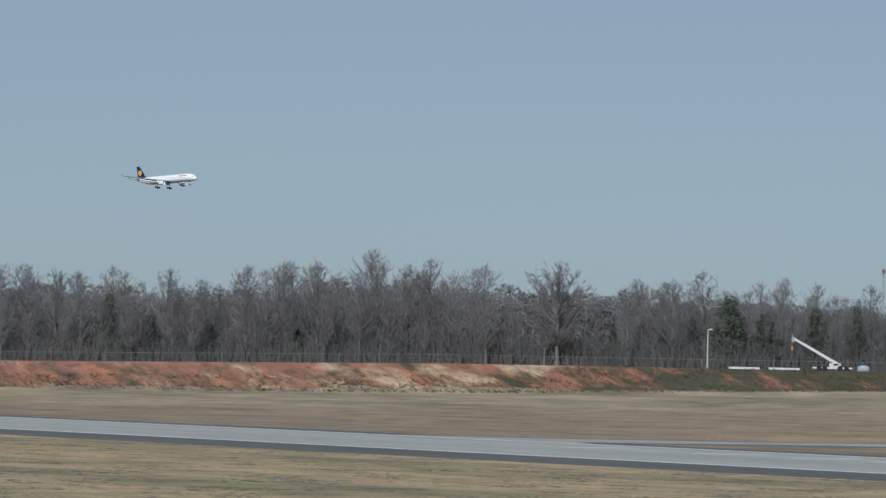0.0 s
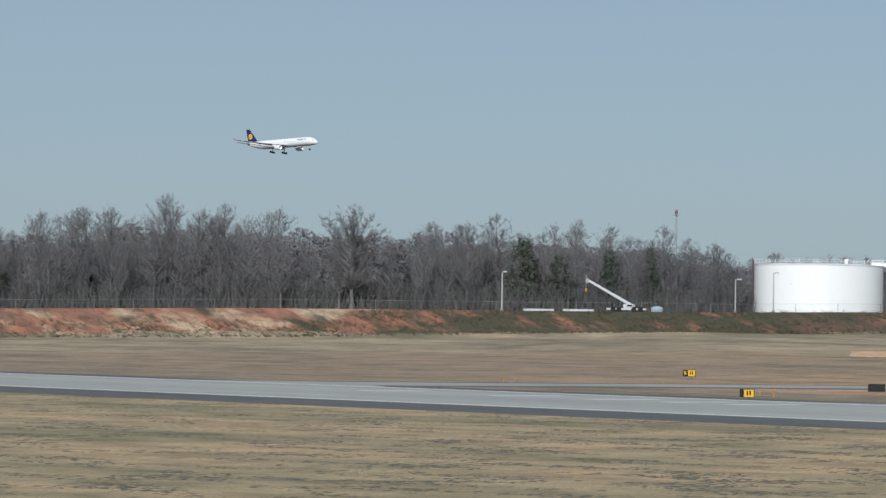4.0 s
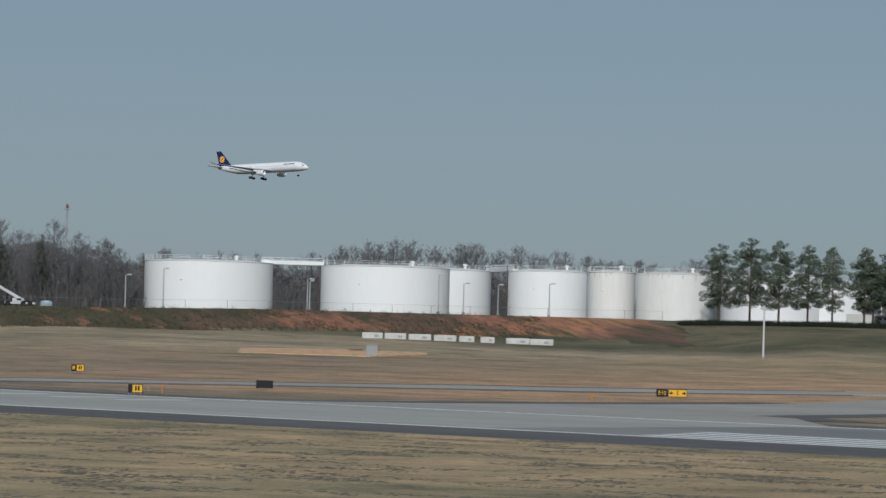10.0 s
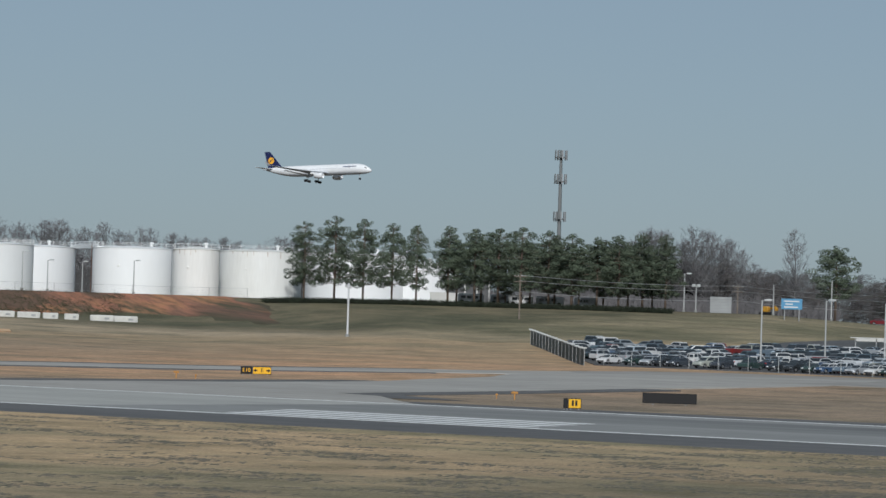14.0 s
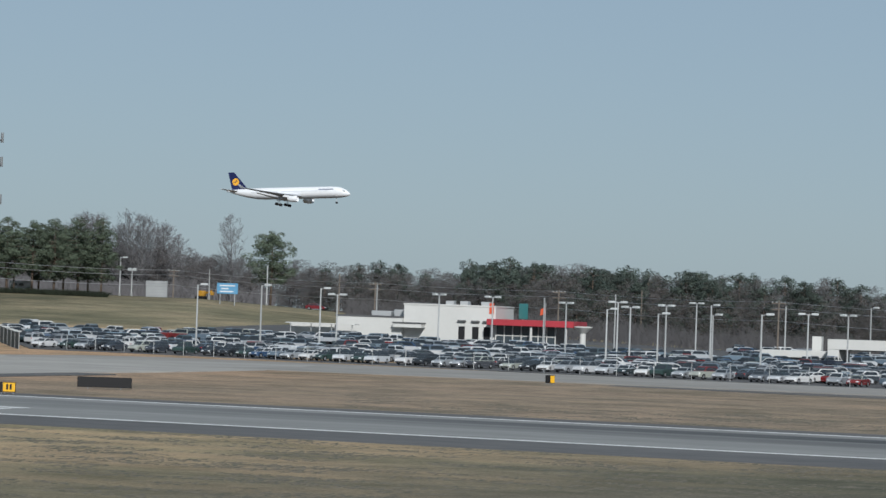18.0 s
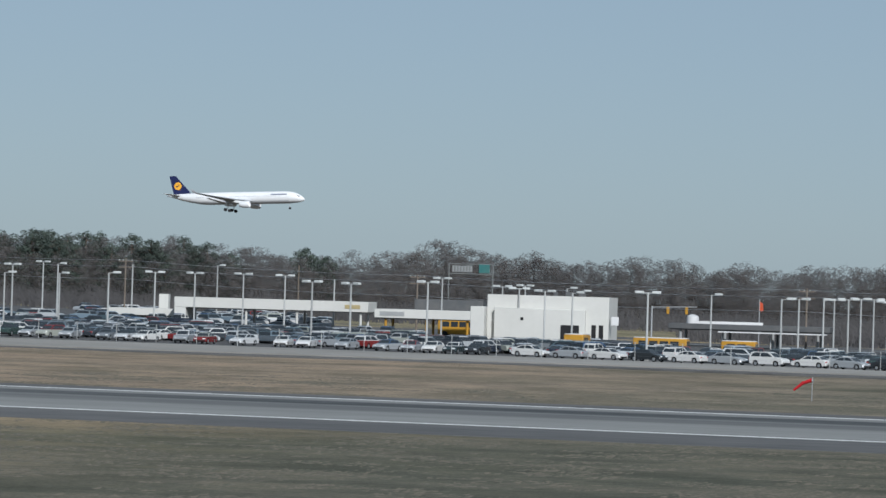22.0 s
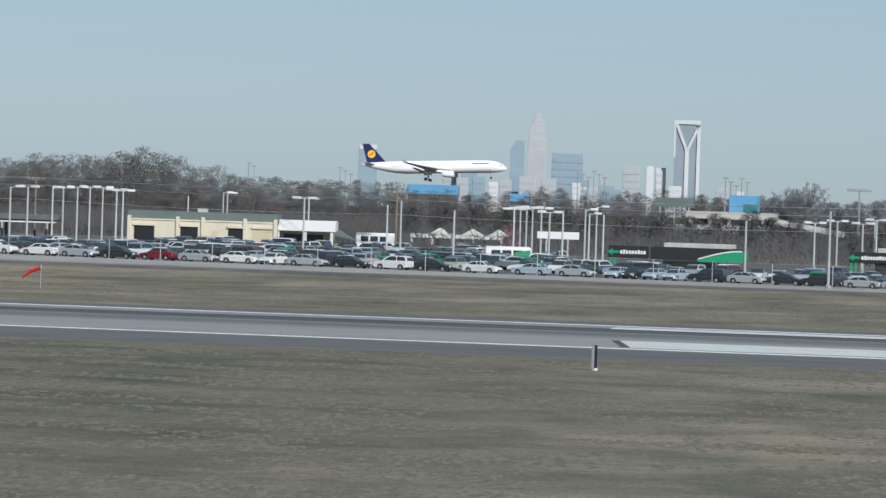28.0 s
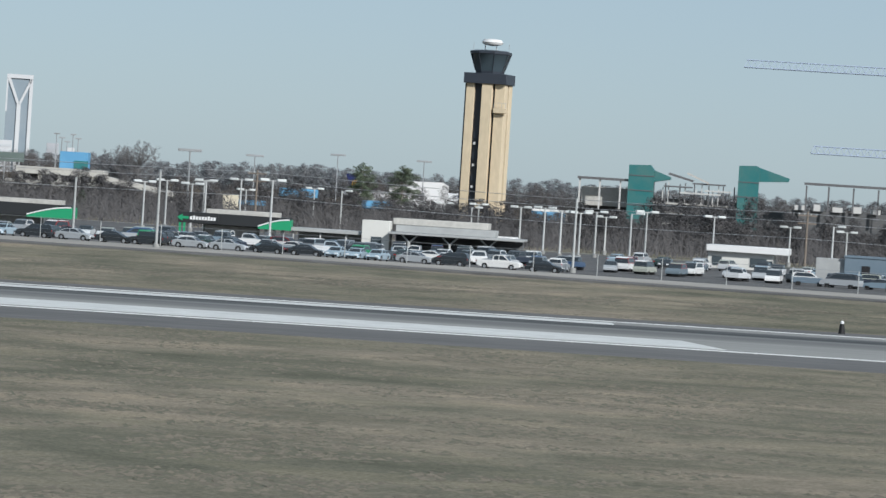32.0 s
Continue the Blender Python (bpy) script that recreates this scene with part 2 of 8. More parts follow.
    field = mix(warm.outputs[0], field, rust)
    west = n.new("ShaderNodeMapRange")
    west.interpolation_type = "SMOOTHSTEP"
    west.inputs["From Min"].default_value, west.inputs["From Max"].default_value = -70, -240
    l.new(sep.outputs["X"], west.inputs["Value"])
    both = n.new("ShaderNodeMath")
    both.operation = "MULTIPLY"
    l.new(span.outputs[0], both.inputs[0])
    l.new(west.outputs[0], both.inputs[1])
    dry = n.new("ShaderNodeMapRange")
    dry.interpolation_type = "SMOOTHSTEP"
    dry.inputs["From Min"].default_value, dry.inputs["From Max"].default_value = -62, -158
    dry.inputs["To Max"].default_value = 0.95
    l.new(sep.outputs["X"], dry.inputs["Value"])
    most = n.new("ShaderNodeMath")
    most.operation = "MAXIMUM"
    l.new(both.outputs[0], most.inputs[0])
    l.new(dry.outputs[0], most.inputs[1])
    green = n.new("ShaderNodeMapRange")
    green.interpolation_type = "SMOOTHSTEP"
    green.inputs["From Min"].default_value, green.inputs["From Max"].default_value = -8, -45
    green.inputs["To Max"].default_value = 0.85
    l.new(sep.outputs["X"], green.inputs["Value"])
    moss = ramp(noise_node(0.05, 5, 0.6), [(0.40, (0.078, 0.080, 0.060)), (0.50, (0.104, 0.102, 0.078)), (0.60, (0.134, 0.124, 0.096))])
    this_side = n.new("ShaderNodeMapRange")
    this_side.inputs["From Min"].default_value, this_side.inputs["From Max"].default_value = 300, 250
    l.new(sep.outputs["Y"], this_side.inputs["Value"])
    mossy = n.new("ShaderNodeMath")
    mossy.operation = "MULTIPLY"
    l.new(green.outputs[0], mossy.inputs[0])
    l.new(this_side.outputs[0], mossy.inputs[1])
    near = mix(mossy.outputs[0], near, moss)
    base = mix(most.outputs[0], near, field)
    far = n.new("ShaderNodeVectorMath")
    far.operation = "LENGTH"
    l.new(geo.outputs["Position"], far.inputs[0])
    deep = n.new("ShaderNodeMapRange")
    deep.inputs["From Min"].default_value, deep.inputs["From Max"].default_value = 888, 905
    l.new(far.outputs["Value"], deep.inputs["Value"])
    rise = n.new("ShaderNodeMapRange")
    rise.interpolation_type = "SMOOTHSTEP"
    rise.inputs["From Min"].default_value, rise.inputs["From Max"].default_value = 700, 738
    rise.inputs["To Max"].default_value = 0.92
    l.new(far.outputs["Value"], rise.inputs["Value"])
    olive = ramp(noise_node(0.02, 6, 0.65), [(0.40, (0.080, 0.084, 0.054)), (0.50, (0.112, 0.110, 0.072)), (0.60, (0.158, 0.140, 0.092))])
    straw = ramp(noise_node(0.02, 6, 0.65), [(0.40, (0.150, 0.142, 0.090)), (0.50, (0.215, 0.192, 0.124)), (0.60, (0.285, 0.240, 0.158))])
    pale_hill = n.new("ShaderNodeMapRange")
    pale_hill.interpolation_type = "SMOOTHSTEP"
    pale_hill.inputs["From Min"].default_value, pale_hill.inputs["From Max"].default_value = -470, -440
    l.new(sep.outputs["X"], pale_hill.inputs["Value"])
    olive = mix(pale_hill.outputs[0], olive, straw)
    tawny = ramp(noise_node(0.02, 6, 0.65, (1, 2.0, 1)), [(0.40, (0.245, 0.208, 0.144)), (0.50, (0.325, 0.268, 0.188)), (0.60, (0.395, 0.318, 0.224))])
    wild = n.new("ShaderNodeMapRange")
    wild.interpolation_type = "SMOOTHSTEP"
    wild.inputs["From Min"].default_value, wild.inputs["From Max"].default_value = 606, 572
    l.new(sep.outputs["Y"], wild.inputs["Value"])
    olive = mix(wild.outputs[0], olive, tawny)
    base = mix(rise.outputs[0], base, olive)
    litter = ramp(noise_node(0.03, 5, 0.6), [(0.4, (0.085, 0.070, 0.055)), (0.6, (0.125, 0.105, 0.080))])
    base = mix(deep.outputs[0], base, litter)
    clump = ramp(noise_node(0.80, 8, 0.80), [(0.36, (0.82, 0.83, 0.82)), (0.5, (1.0, 1.0, 1.0)), (0.64, (1.18, 1.16, 1.15))])
    base = mix(1.0, base, clump, "MULTIPLY")
    patch = ramp(noise_node(0.13, 5, 0.62), [(0.36, (0.75, 0.77, 0.75)), (0.50, (1.0, 1.0, 1.0)), (0.62, (1.18, 1.15, 1.11))])
    base = mix(1.0, base, patch, "MULTIPLY")
    blade = ramp(noise_node(5.0, 3, 0.7), [(0.36, (0.72, 0.72, 0.72)), (0.64, (1.28, 1.28, 1.28))])
    base = mix(1.0, base, blade, "MULTIPLY")
    l.new(base, p.inputs["Base Color"])
    return m


dry_grass = grass_material()
concrete = material("runway_concrete", (0.235, 0.236, 0.228), 0.85, second=(0.285, 0.286, 0.275), scale=0.08, fine=0.12, stretch=(0.15, 1.0, 1.0))
asphalt = material("shoulder_asphalt", (0.100, 0.099, 0.099), 0.9, second=(0.132, 0.130, 0.128), scale=0.1, fine=0.2, stretch=(0.2, 1.0, 1.0))
taxi_mat = material("taxiway_concrete", (0.315, 0.300, 0.275), 0.85, second=(0.385, 0.368, 0.338), scale=0.05, fine=0.12, stretch=(0.3, 1.0, 1.0))
lot_mat = material("car_park_asphalt", (0.075, 0.075, 0.078), 0.9, second=(0.12, 0.118, 0.115), scale=0.15, fine=0.2)
paint = material("white_paint", (0.58, 0.59, 0.58), 0.75, second=(0.47, 0.48, 0.475), scale=0.4, fine=0.1)
rubber = material("dark_streaks", (0.042, 0.047, 0.054), 0.8, second=(0.092, 0.099, 0.107), scale=0.12, fine=0.25, stretch=(0.05, 2.2, 1.0))


def stain_with_rubber(m):
    """Tyre rubber ground into the concrete: soft dark lanes along the runway, broken lengthwise, worn away towards its end."""
    n, l = m.node_tree.nodes, m.node_tree.links
    p = n["Principled BSDF"]
    base = p.inputs["Base Color"].links[0].from_socket
    geo = n.new("ShaderNodeNewGeometry")
    sep = n.new("ShaderNodeSeparateXYZ")
    l.new(geo.outputs["Position"], sep.inputs[0])
    lanes = n.new("ShaderNodeValToRGB")
    lanes.color_ramp.interpolation = "EASE"
    stops = ((0.0, 0.05), (0.38, 0.14), (0.48, 0.60), (0.58, 0.72), (0.635, 0.42), (0.69, 1.0), (0.825, 1.0), (0.865, 0.2), (1.0, 0.05))
    while len(lanes.color_ramp.elements) < len(stops):
        lanes.color_ramp.elements.new(0.5)
    for e, (pos, v) in zip(lanes.color_ramp.elements, stops):
        e.position, e.color = pos, (v, v, v, 1)
    across = n.new("ShaderNodeMapRange")
    across.inputs["From Min"].default_value, across.inputs["From Max"].default_value = 247, 296.5
    l.new(sep.outputs["Y"], across.inputs["Value"])
    l.new(across.outputs[0], lanes.inputs["Fac"])
    mp = n.new("ShaderNodeMapping")
    mp.inputs["Scale"].default_value = (0.03, 1.1, 1.0)
    l.new(geo.outputs["Position"], mp.inputs["Vector"])
    tex = n.new("ShaderNodeTexNoise")
    tex.inputs["Scale"].default_value, tex.inputs["Detail"].default_value, tex.inputs["Roughness"].default_value = 0.5, 6, 0.7
    l.new(mp.outputs[0], tex.inputs["Vector"])
    worn = n.new("ShaderNodeMapRange")
    worn.inputs["From Min"].default_value, worn.inputs["From Max"].default_value = 0.30, 0.62
    worn.inputs["To Min"].default_value, worn.inputs["To Max"].default_value = 0.6, 1.0
    l.new(tex.outputs["Fac"], worn.inputs["Value"])
    along_x = n.new("ShaderNodeMapRange")
    along_x.interpolation_type = "SMOOTHSTEP"
    along_x.inputs["From Min"].default_value, along_x.inputs["From Max"].default_value = -230, -90
    along_x.inputs["To Min"].default_value, along_x.inputs["To Max"].default_value = 0.30, 1.0
    l.new(sep.outputs["X"], along_x.inputs["Value"])
    fac = lanes.outputs["Color"]
    for other in (worn.outputs[0], along_x.outputs[0]):
        mul = n.new("ShaderNodeMath")
        mul.operation = "MULTIPLY"
        l.new(fac, mul.inputs[0])
        l.new(other, mul.inputs[1])
        fac = mul.outputs[0]
    x = n.new("ShaderNodeMix")
    x.data_type = "RGBA"
    l.new(fac, x.inputs["Factor"])
    l.new(base, x.inputs["A"])
    x.inputs["B"].default_value = (0.028, 0.031, 0.035, 1)
    l.new(x.outputs["Result"], p.inputs["Base Color"])


runway_concrete = concrete.copy()
runway_concrete.name = "runway_concrete_with_rubber"
stain_with_rubber(runway_concrete)


def clay_material():
    """Raw clay on the cut face: red with dark crumbs, cream washes on its western half, orange falls and dark scrub on the eastern."""
    m = bpy.data.materials.new("red_clay")
    m.use_nodes = True
    n, l = m.node_tree.nodes, m.node_tree.links
    p = n["Principled BSDF"]
    p.inputs["Roughness"].default_value, p.inputs["Specular IOR Level"].default_value = 0.95, 0.1
    geo = n.new("ShaderNodeNewGeometry")
    sep = n.new("ShaderNodeSeparateXYZ")
    l.new(geo.outputs["Position"], sep.inputs[0])
    run = n.new("ShaderNodeVectorMath")
    run.operation = "DOT_PRODUCT"
    l.new(geo.outputs["Position"], run.inputs[0])
    run.inputs[1].default_value = (0.593, 0.805, 0.0)
    lift = n.new("ShaderNodeMath")
    lift.operation = "MULTIPLY"
    l.new(sep.outputs["Z"], lift.inputs[0])
    lift.inputs[1].default_value = 1.5
    face = n.new("ShaderNodeCombineXYZ")
    skew = n.new("ShaderNodeMath")
    l.new(run.outputs["Value"], skew.inputs[0])
    l.new(lift.outputs[0], skew.inputs[1])
    l.new(skew.outputs[0], face.inputs["X"])
    l.new(lift.outputs[0], face.inputs["Y"])

    def wash(scale, shift, detail=7, rough=0.66):
        t = n.new("ShaderNodeTexNoise")
        mp = n.new("ShaderNodeMapping")
        mp.inputs["Location"].default_value = (shift, shift * 0.37, 0)
        l.new(face.outputs[0], mp.inputs["Vector"])
        t.inputs["Scale"].default_value, t.inputs["Detail"].default_value, t.inputs["Roughness"].default_value = scale, detail, rough
        l.new(mp.outputs[0], t.inputs["Vector"])
        return t.outputs["Fac"]

    def along_bank(value, stops):
        """Adds to value an amount that changes with x."""
        for k, ((xa, va), (xb, vb)) in enumerate(zip(stops, stops[1:])):
            grow = n.new("ShaderNodeMapRange")
            grow.inputs["From Min"].default_value, grow.inputs["From Max"].default_value = xa, xb
            grow.inputs["To Min"].default_value, grow.inputs["To Max"].default_value = (va, vb) if k == 0 else (0, vb - va)
            l.new(sep.outputs["X"], grow.inputs["Value"])
            add = n.new("ShaderNodeMath")
            l.new(value, add.inputs[0])
            l.new(grow.outputs[0], add.inputs[1])
            value = add.outputs[0]
        return value

    def lay(base, value, lo, hi, colour):
        r = n.new("ShaderNodeMapRange")
        r.inputs["From Min"].default_value, r.inputs["From Max"].default_value = lo, hi
        l.new(value, r.inputs["Value"])
        x = n.new("ShaderNodeMix")
        x.data_type = "RGBA"
        l.new(r.outputs[0], x.inputs["Factor"])
        if isinstance(base, tuple):
            x.inputs["A"].default_value = (*base, 1)
        else:
            l.new(base, x.inputs["A"])
        x.inputs["B"].default_value = (*colour, 1)
        return x.outputs["Result"]

    base = lay((0.40, 0.180, 0.113), wash(0.16, 3), 0.40, 0.62, (0.22, 0.125, 0.092))
    base = lay(base, along_bank(wash(0.12, 40), ((-740, -0.08), (-695, -0.03), (-678, 0.06), (-664, 0.06), (-655, -0.25), (-540, -0.25))), 0.49, 0.63, (0.52, 0.375, 0.25))
    base = lay(base, along_bank(wash(0.07, 70), ((-740, -0.5), (-635, -0.5), (-610, 0.0), (-570, 0.06), (-562, -0.1), (-530, 0.1))), 0.45, 0.56, (0.150, 0.098, 0.072))
    base = lay(base, along_bank(wash(0.13, 90), ((-740, -0.2), (-570, -0.12), (-562, 0.06), (-550, 0.06), (-540, -0.15))), 0.50, 0.62, (0.40, 0.205, 0.110))
    base = lay(base, along_bank(wash(0.14, 160), ((-740, -0.04), (-668, -0.02), (-652, 0.05), (-640, 0.14), (-612, 0.14), (-590, 0.0), (-562, -0.05), (-548, -0.04), (-538, 0.08))), 0.50, 0.62, (0.088, 0.084, 0.054))
    base = lay(base, wash(0.40, 220, 6, 0.72), 0.48, 0.72, (0.090, 0.066, 0.048))
    l.new(base, p.inputs["Base Color"])
    b = n.new("ShaderNodeBump")
    b.inputs["Strength"].default_value, b.inputs["Distance"].default_value = 0.6, 0.2
    l.new(wash(0.9, 11), b.inputs["Height"])
    l.new(b.outputs[0], p.inputs["Normal"])
    return m


clay = clay_material()
bare_soil = material("bare_orange_soil", (0.64, 0.40, 0.24), 0.95, second=(0.54, 0.36, 0.21), scale=0.08, fine=0.3)
scrub_mat = material("dark_scrub", (0.082, 0.080, 0.050), 0.95, second=(0.115, 0.096, 0.062), scale=0.3, fine=0.4)


def build_ground():
    az = [-180 + 7.5 * i for i in range(22)] + [-15 + 0.5 * i for i in range(181)] + [76 + 8 * i for i in range(13)]
    rs = [0, 12, 30, 50, 70, 92, 120, 150, 180, 210, 240, 270, 300]
    rs += [310 + 10 * i for i in range(70)] + [1020, 1080, 1150, 1250, 1400, 1700, 2200, 3000, 4200, 6000]
    verts, faces = [], []
    for r in rs:
        for a in az:
            x, y = -math.sin(radians(a)) * r, math.cos(radians(a)) * r
            rough = 0.18 * noise.noise(Vector((x * 0.02, y * 0.02, 0))) if 60 < r and y > 330 else 0
            verts.append((x, y, land(x, y) + rough * (0 if land(x, y) < 0.3 else 1)))
    k = len(az)
    for i in range(len(rs) - 1):
        for j in range(k):
            q = (j + 1) % k
            faces.append((i * k + j, i * k + q, (i + 1) * k + q, (i + 1) * k + j))
    me = bpy.data.meshes.new("ground")
    me.from_pydata(verts, [], faces)
    me.materials.append(dry_grass)
    me.flip_normals()
    me.shade_smooth()
    tagged(new("ground", me), "mown dry winter grass, straw and olive, rising to a bank", "ground", kind="structure")


build_ground()


def flat(name, x0, x1, y0, y1, z, mat, label, category, step=20.0):
    bm = bmesh.new()
    add_box(bm, x0, x1, y0, y1, z - 0.4, z)
    return tagged(link_mesh(name, bm, mat), label, category, kind="structure")


pale_concrete = material("pale_runway_concrete", (0.325, 0.323, 0.302), 0.88, second=(0.405, 0.40, 0.372), scale=0.08, fine=0.12, stretch=(0.15, 1.0, 1.0))
flat("runway", -640, -222.01, 247, 296.5, 0.03, pale_concrete, "pale concrete runway end before the threshold", "runway")
flat("runway", -222, 700, 247, 296.5, 0.03, runway_concrete, "worn grey concrete runway with tyre marks", "runway")
flat("runway_shoulder", -640, 700, 229, 246.99, 0.02, asphalt, "dark asphalt runway shoulder beside the grass", "runway")
flat("runway_shoulder", -640, 700, 296.51, 305, 0.02, asphalt, "dark asphalt runway shoulder beside the grass", "runway")
def marking(x0, x1, y0, y1, name="runway_marking", label="white painted runway marking"):
    bm = box(x0, x1, y0, y1, 0.0, 0.045)
    return tagged(link_mesh(name, bm, paint), label, "runway marking", kind="structure")


bright_paint = material("fresh_white_paint", (0.74, 0.745, 0.74), 0.6, second=(0.62, 0.63, 0.63), scale=0.6, fine=0.08)
for y in (247.3, 295.2):
    tagged(link_mesh("edge_line", box(-640, 700, y, y + 0.9, 0.0, 0.045), bright_paint), "white painted runway edge line", "runway marking", kind="structure")


def slanted(name, pts, z, mat, label):
    bm = bmesh.new()
    add_prism(bm, pts, 0.0, z)
    for v in bm.verts:
        v.co = Vector((v.co.x, v.co.z, v.co.y))
    bmesh.ops.recalc_face_normals(bm, faces=bm.faces[:])
    tagged(link_mesh(name, bm, mat), label, "runway marking", kind="structure")


slanted("aiming_mark", [(-27.4, 250.5), (19.5, 250.5), (17.5, 262.5), (-29.4, 262.5)], 0.045, paint, "broad white aiming mark on the runway")
# thin dark strip along the slanted end of the near mark
slanted("dark_end_strip", [(-27.95, 250.3), (-27.45, 250.3), (-29.45, 262.6), (-29.95, 262.6)], 0.045, rubber, "dark border at the end of the aiming mark")
marking(-33, 14.5, 288.0, 292.3, "aiming_mark", "broad white aiming mark on the runway")
for i in range(4):
    y = 250.3 + i * 4.3
    bm = box(-206 - i * 1.6, -177 - i * 1.3, y, y + 1.9, 0.0, 0.045)
    tagged(link_mesh("threshold_stripe", bm, bright_paint), "white threshold stripe on the runway", "runway marking", kind="structure")
for x in (-355, -332.5, -317, -305.5, -296.5):
    marking(x - 1.0, x + 1.0, 279.2, 288.2, "runway_arrow", "white painted bar before the threshold")


def strip(name, points, widths, mat, label, category, lift=0.06):
    """A paved band along a line in plan, draped on the land."""
    bm = bmesh.new()
    fine = []
    for (a, wa), (b, wb) in zip(zip(points, widths), zip(points[1:], widths[1:])):
        k = max(1, int((Vector(b) - Vector(a)).length / 8))
        fine += [(Vector(a).lerp(Vector(b), i / k), wa + (wb - wa) * i / k) for i in range(k)]
    fine.append((Vector(points[-1]), widths[-1]))
    rows = []
    for i, (p, w) in enumerate(fine):
        d = (fine[min(i + 1, len(fine) - 1)][0] - fine[max(i - 1, 0)][0]).normalized()
        nrm = Vector((-d.y, d.x))
        row = []
        for s in (-0.5, -0.25, 0, 0.25, 0.5):
            q = p + nrm * w * s
            row.append(bm.verts.new((q.x, q.y, land(q.x, q.y) + min(lift, 0.036 + 0.012 * i))))
        low = [bm.verts.new((v.co.x, v.co.y, v.co.z - 0.5)) for v in (row[0], row[-1])]
        rows.append((row, low))
    for (r0, l0), (r1, l1) in zip(rows, rows[1:]):
        for j in range(4):
            bm.faces.new((r0[j], r1[j], r1[j + 1], r0[j + 1]))
        bm.faces.new((l0[0], l1[0], r1[0], r0[0]))
        bm.faces.new((r0[4], r1[4], l1[1], l0[1]))
    bmesh.ops.recalc_face_normals(bm, faces=bm.faces[:])
    return tagged(link_mesh(name, bm, mat), label, category, kind="structure")


def front(x):
    return 391 - 0.276 * x


road_mat = material("taxiway_grey_concrete", (0.26, 0.248, 0.228), 0.9, second=(0.33, 0.314, 0.290), scale=0.06, fine=0.12, stretch=(0.3, 1.0, 1.0))
strip("taxiway", [(-306, front(-306) - 26), (-270, front(-270) - 26), (-200, front(-200) - 18.5), (-130, front(-130) - 11.5), (-60, front(-60) - 8.5), (-16, front(-16) - 6.0), (120, front(120) - 6.0)], [30, 40, 27, 17, 11, 8, 8], road_mat, "grey concrete taxiway along the car park", "taxiway", 0.28)
strip("taxiway", [(-265, 296.7), (-265, 304), (-269, 320), (-267, 345), (-268, 376), (-271, 410), (-284, 440)], [86, 64, 37, 32, 34, 42, 46], taxi_mat, "pale concrete taxiway leading to the runway", "taxiway", 0.10)
strip("taxiway", [(-392, 296.7), (-392, 304), (-380, 330), (-368, 352), (-357, 371), (-345, 390), (-330, 404), (-312, 420), (-298, 432)], [40, 22, 15, 14, 14, 14, 14, 15, 20], taxi_mat, "narrow grey taxiway curving through the grass", "taxiway", 0.12)


for points, widths, lift in (
        ([(-215, front(-215) - 23), (-200, front(-200) - 21.5), (-130, front(-130) - 14.5), (-60, front(-60) - 11.5), (-16, front(-16) - 8.5), (120, front(120) - 8.5)], [22, 29, 19, 13, 10, 10], 0.24),
        ([(-266, 305), (-270, 320), (-268, 345), (-269, 376)], [76, 52, 47, 46], 0.07),
        ([(-392, 305), (-379, 332), (-367, 354), (-356, 373), (-344, 392), (-329, 406), (-312, 420)], [30, 24, 24, 24, 24, 24, 24], 0.08)):
    strip("taxiway_shoulder", points, widths, asphalt, "dark asphalt shoulder along the taxiway", "taxiway", lift)


def build_bank():
    """The cut clay bank: a ragged face from the field up to the road on top."""
    for name, a0, a1, mat, push, label in (("clay_bank", 38.5, 64, clay, 0.5, "raw red clay bank with pale washes and dark scrub"),):
        bm = bmesh.new()
        cols = []
        n_az = int((a1 - a0) / 0.1)
        for i in range(n_az + 1):
            a = a0 + (a1 - a0) * i / n_az
            rs, zs = land_knots(a)
            col = []
            for j in range(13):
                u = j / 12
                r = rs[4] - 1.5 + (rs[5] - rs[4] + 1.5) * u
                x, y = -math.sin(radians(a)) * r, math.cos(radians(a)) * r
                g = noise.fractal(Vector((x * 0.11, y * 0.11, u * 3)), 1.0, 2.0, 5)
                edge = min(1, 4 * u, 6 * (1 - u))
                fade = min(1.0, (a - 38.6 - 0.5 * u + 0.25 * noise.noise(Vector((u * 5, a, 0)))) / 0.35)
                col.append(bm.verts.new((x, y, land(x, y) + (0.10 + push * edge * (0.8 + 0.9 * g) if fade > 0 else -0.6) - (0.3 * (1 - fade) if fade > 0 else 0))))
            cols.append(col)
        for c0, c1 in zip(cols, cols[1:]):
            for j in range(12):
                bm.faces.new((c0[j], c0[j + 1], c1[j + 1], c1[j]))
        bmesh.ops.recalc_face_normals(bm, faces=bm.faces[:])
        ob = tagged(link_mesh(name, bm, mat), label, "earth bank", kind="structure")


build_bank()


